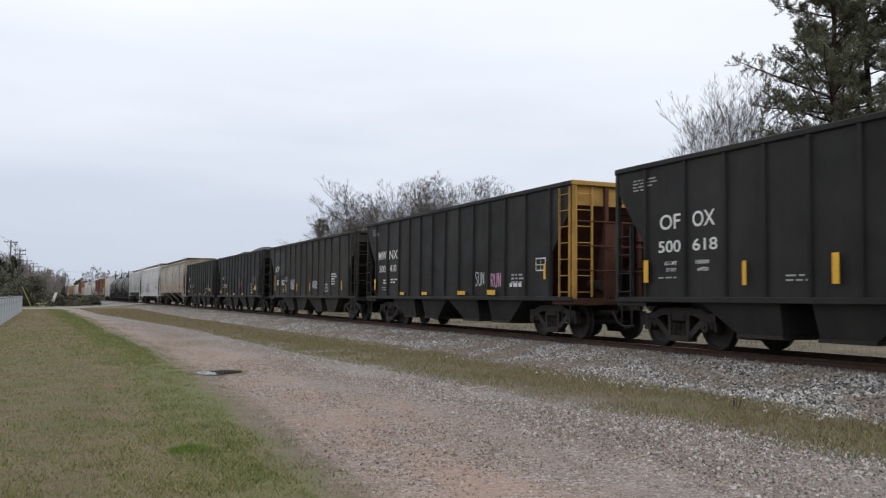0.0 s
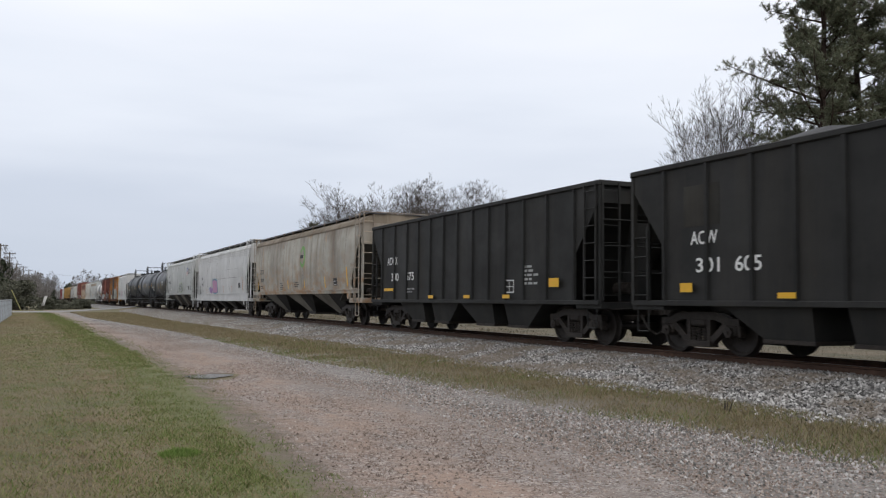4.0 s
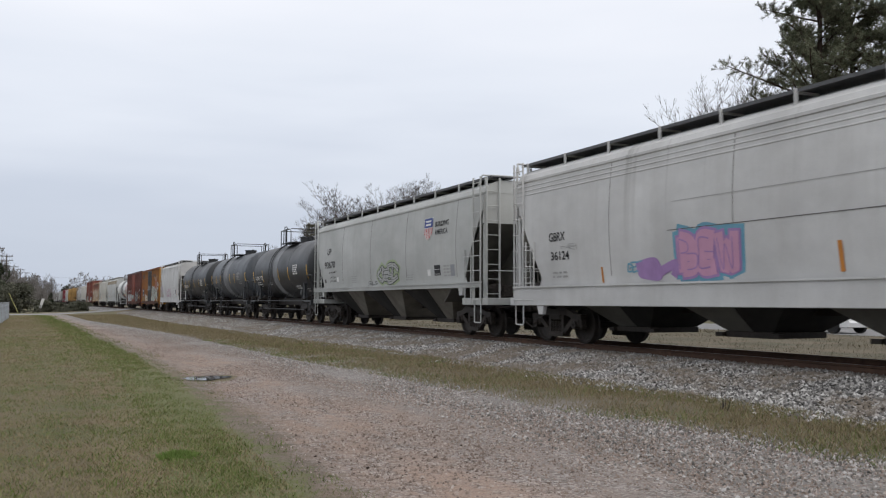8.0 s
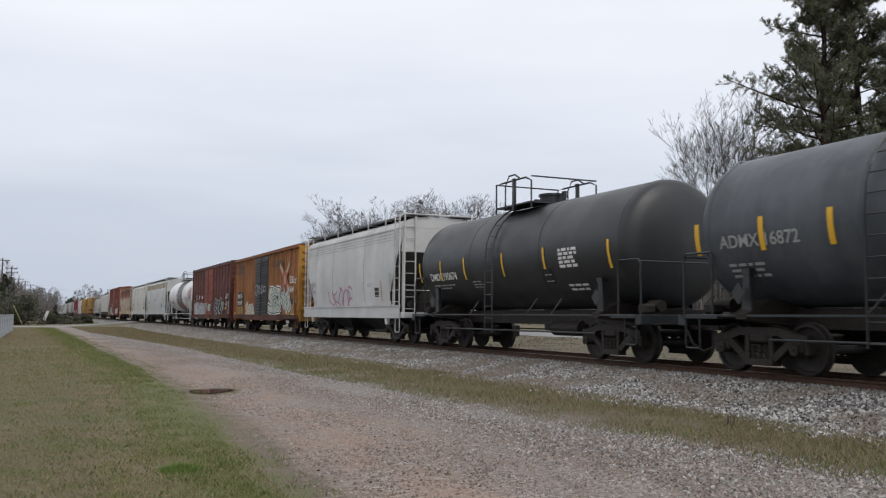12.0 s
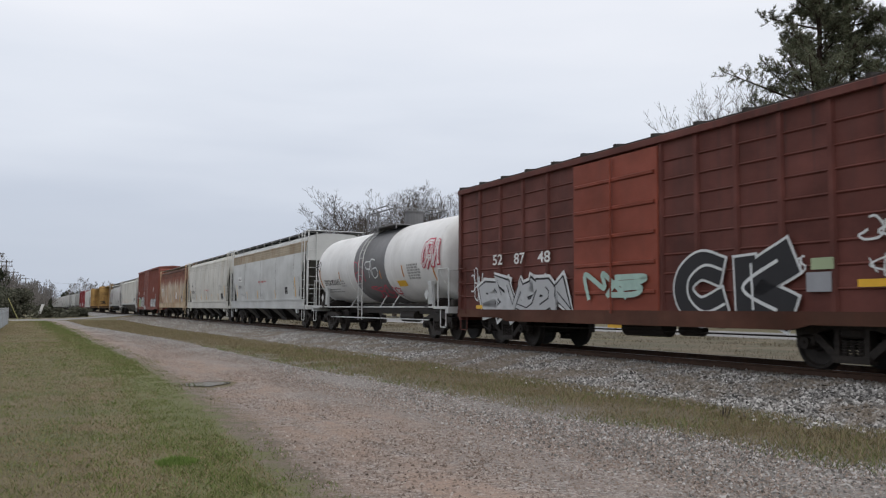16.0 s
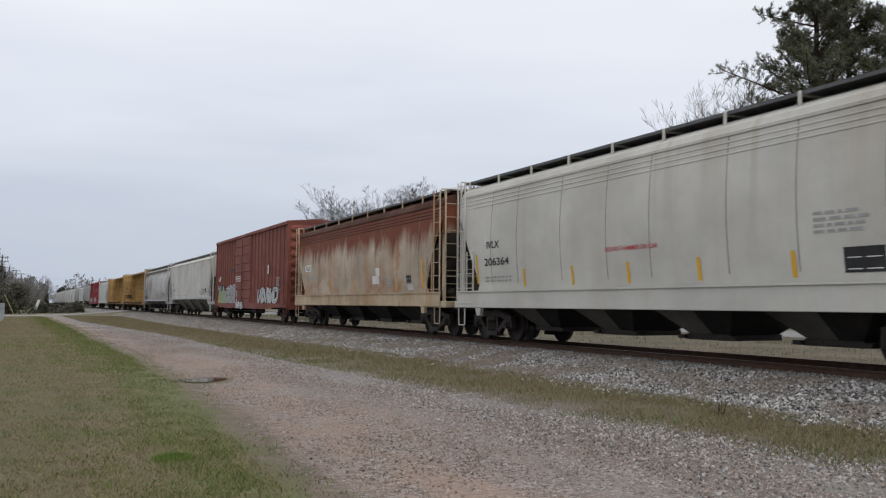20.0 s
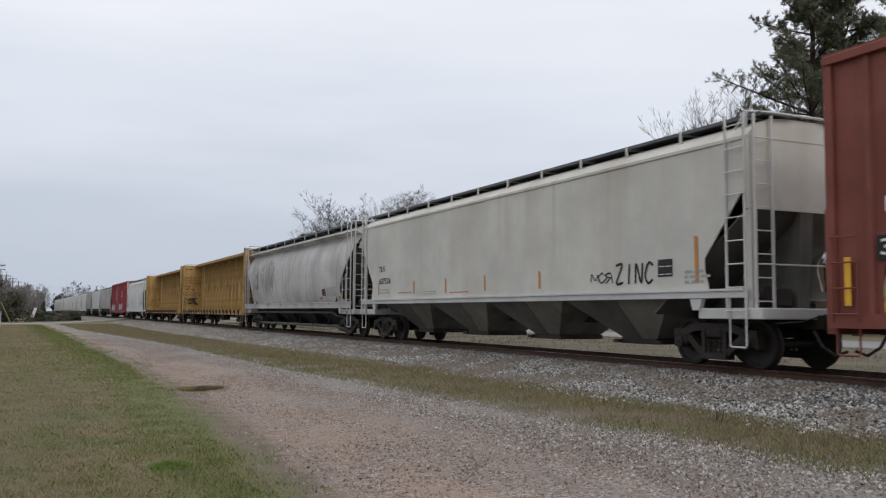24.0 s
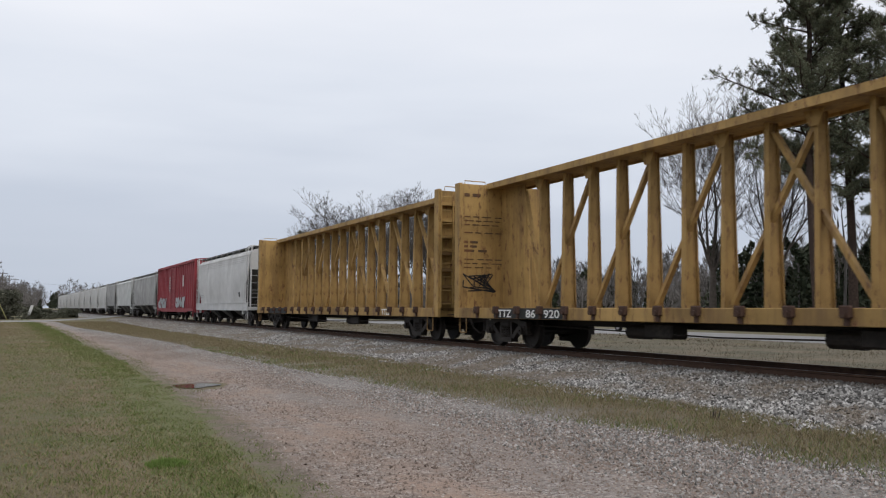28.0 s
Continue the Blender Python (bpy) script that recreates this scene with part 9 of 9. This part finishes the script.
def plan(s, w):
    """Many places at once, along the near straight of the track."""
    th = np.radians(np.interp(s, [a for a, b in TURN], [b for a, b in TURN]))
    x = np.interp(s, LINE[0], LINE[1]) + (w - LAT0) * np.cos(th)
    y = np.interp(s, LINE[0], LINE[2]) - (w - LAT0) * np.sin(th)
    return x, y


def stones(name, s, w, z, size, mat, label, seed):
    rg = np.random.default_rng(seed)
    dry = ((w - 3.0) / 0.75) ** 2 + ((s - 17.4) / 0.75) ** 2 > 1
    s, w, z = s[dry], w[dry], z[dry]
    size = size if isinstance(size, float) else size[dry]
    n = len(s)
    base = np.array([(1, 0.1, -0.3), (-0.9, 0.2, -0.25), (0.1, 1, -0.4), (0, -1, -0.3), (0.1, 0, 0.75)])
    tri = np.array([(0, 2, 4), (2, 1, 4), (1, 3, 4), (3, 0, 4)])
    a = rg.uniform(0, 6.28, n)
    sc = size * rg.uniform(0.6, 1.35, (n, 1)) * rg.uniform(0.65, 1.3, (n, 3))
    jit = base[None] * (1 + rg.uniform(-0.25, 0.25, (n, 5, 3)))
    p = jit * sc[:, None, :]
    tilt = rg.uniform(-0.6, 0.6, n)
    pz = p[..., 2] * np.cos(tilt)[:, None] + p[..., 0] * np.sin(tilt)[:, None]
    px0 = p[..., 0] * np.cos(tilt)[:, None] - p[..., 2] * np.sin(tilt)[:, None]
    px = px0 * np.cos(a)[:, None] - p[..., 1] * np.sin(a)[:, None]
    py = px0 * np.sin(a)[:, None] + p[..., 1] * np.cos(a)[:, None]
    x, y = plan(s, w)
    v = np.stack([px + x[:, None], py + y[:, None], pz + z[:, None]], -1).reshape(-1, 3)
    f = (tri[None] + 5 * np.arange(n)[:, None, None]).reshape(-1, 3)
    quick(name, v, f, mat, label, "stones")


def blades(name, s, w, h, mat, label, seed, width=0.006, lean=0.45, z0=0.0, category="grass"):
    rg = np.random.default_rng(seed)
    n = len(s)
    x, y = plan(s, w)
    a = rg.uniform(0, 6.28, n)
    l = h * rg.uniform(0.2, 1.0, n) * lean
    b = rg.uniform(0, 6.28, n)
    far = width * np.clip(s / 16.0, 1.0, 5.0)
    dx, dy = np.cos(a) * far, np.sin(a) * far
    ex, ey = np.cos(b) * l, np.sin(b) * l
    v = np.stack([np.stack([x - dx, y - dy, np.full(n, z0)], -1), np.stack([x + dx, y + dy, np.full(n, z0)], -1), np.stack([x + ex, y + ey, z0 + h], -1)], 1).reshape(-1, 3)
    quick(name, v, np.arange(3 * n).reshape(n, 3), mat, label, category)


rg = np.random.default_rng(4)


def near_s(n, s0, s1, power=2.0):
    return s0 + (s1 - s0) * rg.uniform(0, 1, n) ** power


def cross_ws(q, s):
    """Metres from the eye's line for many cross coordinates at once."""
    e = [np.interp(s, a, b) for a, b in CROSS]
    k = np.clip(np.floor(q), -1, 3).astype(int)
    lines = np.stack([e[0] - 1.4, *e, e[3] + 1.0])
    i = np.arange(len(s))
    return lines[k + 1, i] + (lines[k + 2, i] - lines[k + 1, i]) * (q - k)


# ballast shoulder and crib, thickest near the eye
n = 140000
s = near_s(n, -4, 112, 1.7)
foot = np.interp(s, *CROSS[3]) + 0.08
w = foot + (12.45 - foot) * rg.uniform(0, 1, n)
stones("ballast_stones", s, w, bed_heights(w, s) + rg.uniform(-0.002, 0.034, n), 0.030 * np.clip(s / 34.0, 1.0, 2.4)[:, None], M["stone"], "loose grey crushed stones of the ballast shoulder", 11)
n = 12000
s, w = near_s(n, -4, 60, 1.4), rg.uniform(13.3, 16.0, n)
stones("crib_stones", s, w, bed_heights(w, s) + 0.005, 0.032, M["stone"], "loose grey stones between and beyond the rails", 12)
n = 4200
s = near_s(n, -4, 60, 1.6)
w = np.interp(s, *CROSS[3]) + 0.1 - np.abs(rg.normal(0, 0.35, n))
stones("strayed_stones", s, w, np.full(n, 0.03), 0.026, M["stone"], "grey stones strayed from the ballast into the verge", 17)
n = 90000
s = near_s(n, 2.5, 56, 1.9)
w = cross_ws(0.12 + 1.95 * rg.beta(1.5, 1.0, n), s)
stones("lane_gravel", s, w, 0.006 + 0.012 * rg.uniform(0, 1, n), 0.0112, M["pebble"], "small loose gravel on the lane", 13)
n = 9000
s = near_s(n, 2.5, 40, 1.5)
w = cross_ws(0.2 + 1.8 * rg.beta(1.3, 1.2, n), s)
stones("lane_stones", s, w, np.full(n, 0.014), 0.017, M["pebble"], "larger loose stones on the lane", 16)
n = 34000
s = near_s(n, 2, 66, 1.7)
w = cross_ws(2.08 - 0.42 * np.abs(rg.normal(0, 1.0, n)).clip(0, 2.2) + 0.25 * (rg.uniform(0, 1, n) < 0.25) * rg.uniform(0, 1, n), s)
stones("fringe_gravel", s, w, np.full(n, 0.014), 0.0185, M["greypebble"], "grey gravel spilled along the verge", 14)


def patchy(s, w, scale, cut, seed):
    """Keeps the places where a noise is high, for clumped growth."""
    keep = np.array([noise.noise(Vector((float(a) * scale, float(b) * scale, seed))) > cut + 0.25 * g for a, b, g in zip(s, w, rg.normal(0, 1, len(s)))])
    return s[keep], w[keep]


def lawn_places(n, s0, s1, power, reach=1.0, past=0.1):
    """Places over the lawn, thickest near the lane, out to a line that opens away from it."""
    s = near_s(n, s0, s1, power)
    e = np.interp(s, *CROSS[0]) + past
    return s, e - rg.uniform(0, 1, n) ** reach * (e + 1.0 + 0.11 * s)


s, w = patchy(*lawn_places(300000, 3.5, 100, 2.2), 0.5, -0.5, 1.0)
blades("lawn_grass", s, w, 0.010 + 0.024 * rg.uniform(0, 1, len(s)) ** 1.5, M["blade"], "short winter grass of the lawn", 21, 0.0042, 1.5)
s = near_s(150000, 3, 97, 2.0)
off = np.where(rg.uniform(0, 1, len(s)) < 0.14, rg.uniform(-0.1, 0.55, len(s)), -np.abs(rg.normal(0, 0.6, len(s))))
w = np.interp(s, *CROSS[0]) + np.array([wob(float(a) * 0.9, 5, 0.32) for a in s]) + off
s, w = patchy(s, w, 2.2, -0.10, 4.0)
blades("lawn_edge_grass", s, w, 0.012 + 0.040 * rg.uniform(0, 1, len(s)) ** 2.0, M["lush"], "greener grass along the lane edge", 22, 0.0045, 1.4)
s, w = patchy(*lawn_places(110000, 3.5, 40, 1.9), 2.6, 0.16, 7.0)
blades("lawn_tufts", s, w, 0.015 + 0.035 * rg.uniform(0, 1, len(s)), M["lush"], "small green tufts in the lawn", 23, 0.005, 1.3)
n = 1500
a, r = rg.uniform(0, 6.28, n), rg.uniform(0, 1, n) ** 0.6
blades("grass_tuft", 8.7 + 0.17 * r * np.sin(a), 1.22 + 0.20 * r * np.cos(a), (0.045 + 0.05 * rg.uniform(0, 1, n)) * (1.1 - 0.6 * r), M["vivid"], "bright green grass tuft on the lawn", 24, 0.005, 0.8)
s = near_s(230000, -1, 100, 2.0)
s, w = patchy(s, cross_ws(1.93 + 1.16 * rg.beta(1.5, 1.15, len(s)), s), 0.9, -0.24, 9.0)
blades("verge_grass", s, w, 0.02 + 0.09 * rg.uniform(0, 1, len(s)) ** 2.2, M["straw"], "straw and green weeds between lane and ballast", 25, 0.005, 1.2, 0.012)
s = near_s(60000, -1, 34, 1.4)
s, w = patchy(s, cross_ws(1.9 + 1.15 * rg.uniform(0, 1, len(s)), s), 0.7, 0.04, 12.0)
blades("verge_green", s, w, 0.02 + 0.07 * rg.uniform(0, 1, len(s)) ** 2.2, M["lush"], "green weeds between lane and ballast", 26, 0.005, 1.2, 0.01)
s = near_s(60000, 0, 110, 1.5)
s, w = patchy(s, rg.uniform(16.0, 34.5, len(s)), 0.3, 0.0, 15.0)
blades("far_verge_grass", s, w, 0.05 + 0.16 * rg.uniform(0, 1, len(s)) ** 2.5, M["drystraw"], "rough straw grass between track and far road", 27, 0.006, 1.2)
n = 16
blades("dry_weed", 9.35 + rg.normal(0, 0.03, n), 8.55 + rg.normal(0, 0.03, n), 0.12 + 0.22 * rg.uniform(0, 1, n), M["bark"], "dark dry weed stalk on the verge", 28, 0.006, 0.3)

# ---- ties, last ----
tie = Shape().box(-1.3, 1.3, -0.115, 0.115, -0.18, 0.0, 0.012).mesh("tie", M["tie"])
spike = Shape().box(-0.2, 0.2, -0.09, 0.09, 0.0, 0.018).mesh("tie_plate", M["rail"])
track = thing("track_ties", "dark creosoted timber ties bedded in ballast", "railway ties", kind="structure")
for k in range(170):
    x, y, th = on_track(-6 + 0.52 * k)
    rot = Matrix.Translation((x, y, RAIL - 0.196)) @ Matrix.Rotation(-th + 0.01 * math.sin(k * 3.3), 4, "Z")
    b = part("tie", tie, None, track, m=rot @ Matrix.Translation((0.03 * math.sin(k * 1.9), 0, 0)))
    if k < 70:
        for sg in (-1, 1):
            part("tie_plate", spike, None, b, m=Matrix.Translation((sg * 0.755, 0, 0)))



# ---- what moves ----
def motions():
    for car, middle in TRAIN:
        walk(car, [(t, car_pose(middle - SPEED * t)) for t in (0, 3.5, 7, 10.5, 14, 17.5, 21, 24.5, 28)])
    # wheels roll: one set of keys for each of the two places on a bogie
    shared = {}
    steps = int(28 * FPS)
    turn = math.degrees(SPEED / FPS / 0.457)
    for w, sg in WHEELSETS:
        if sg not in shared:
            walk(w, [(k / FPS, pose(sg * 0.89, 0, 0.457, 0, (k * turn) % 360, 0)) for k in range(steps + 1)])
            shared[sg] = w.animation_data
        else:
            w.rotation_mode = "QUATERNION"
            w.animation_data_create()
            w.animation_data.action = shared[sg].action
            w.animation_data.action_slot = shared[sg].action_slot
    for v, rows in VEHICLES:
        walk(v, [(t, road_pose(s, w, way)) for t, s, w, way in rows])


motions()
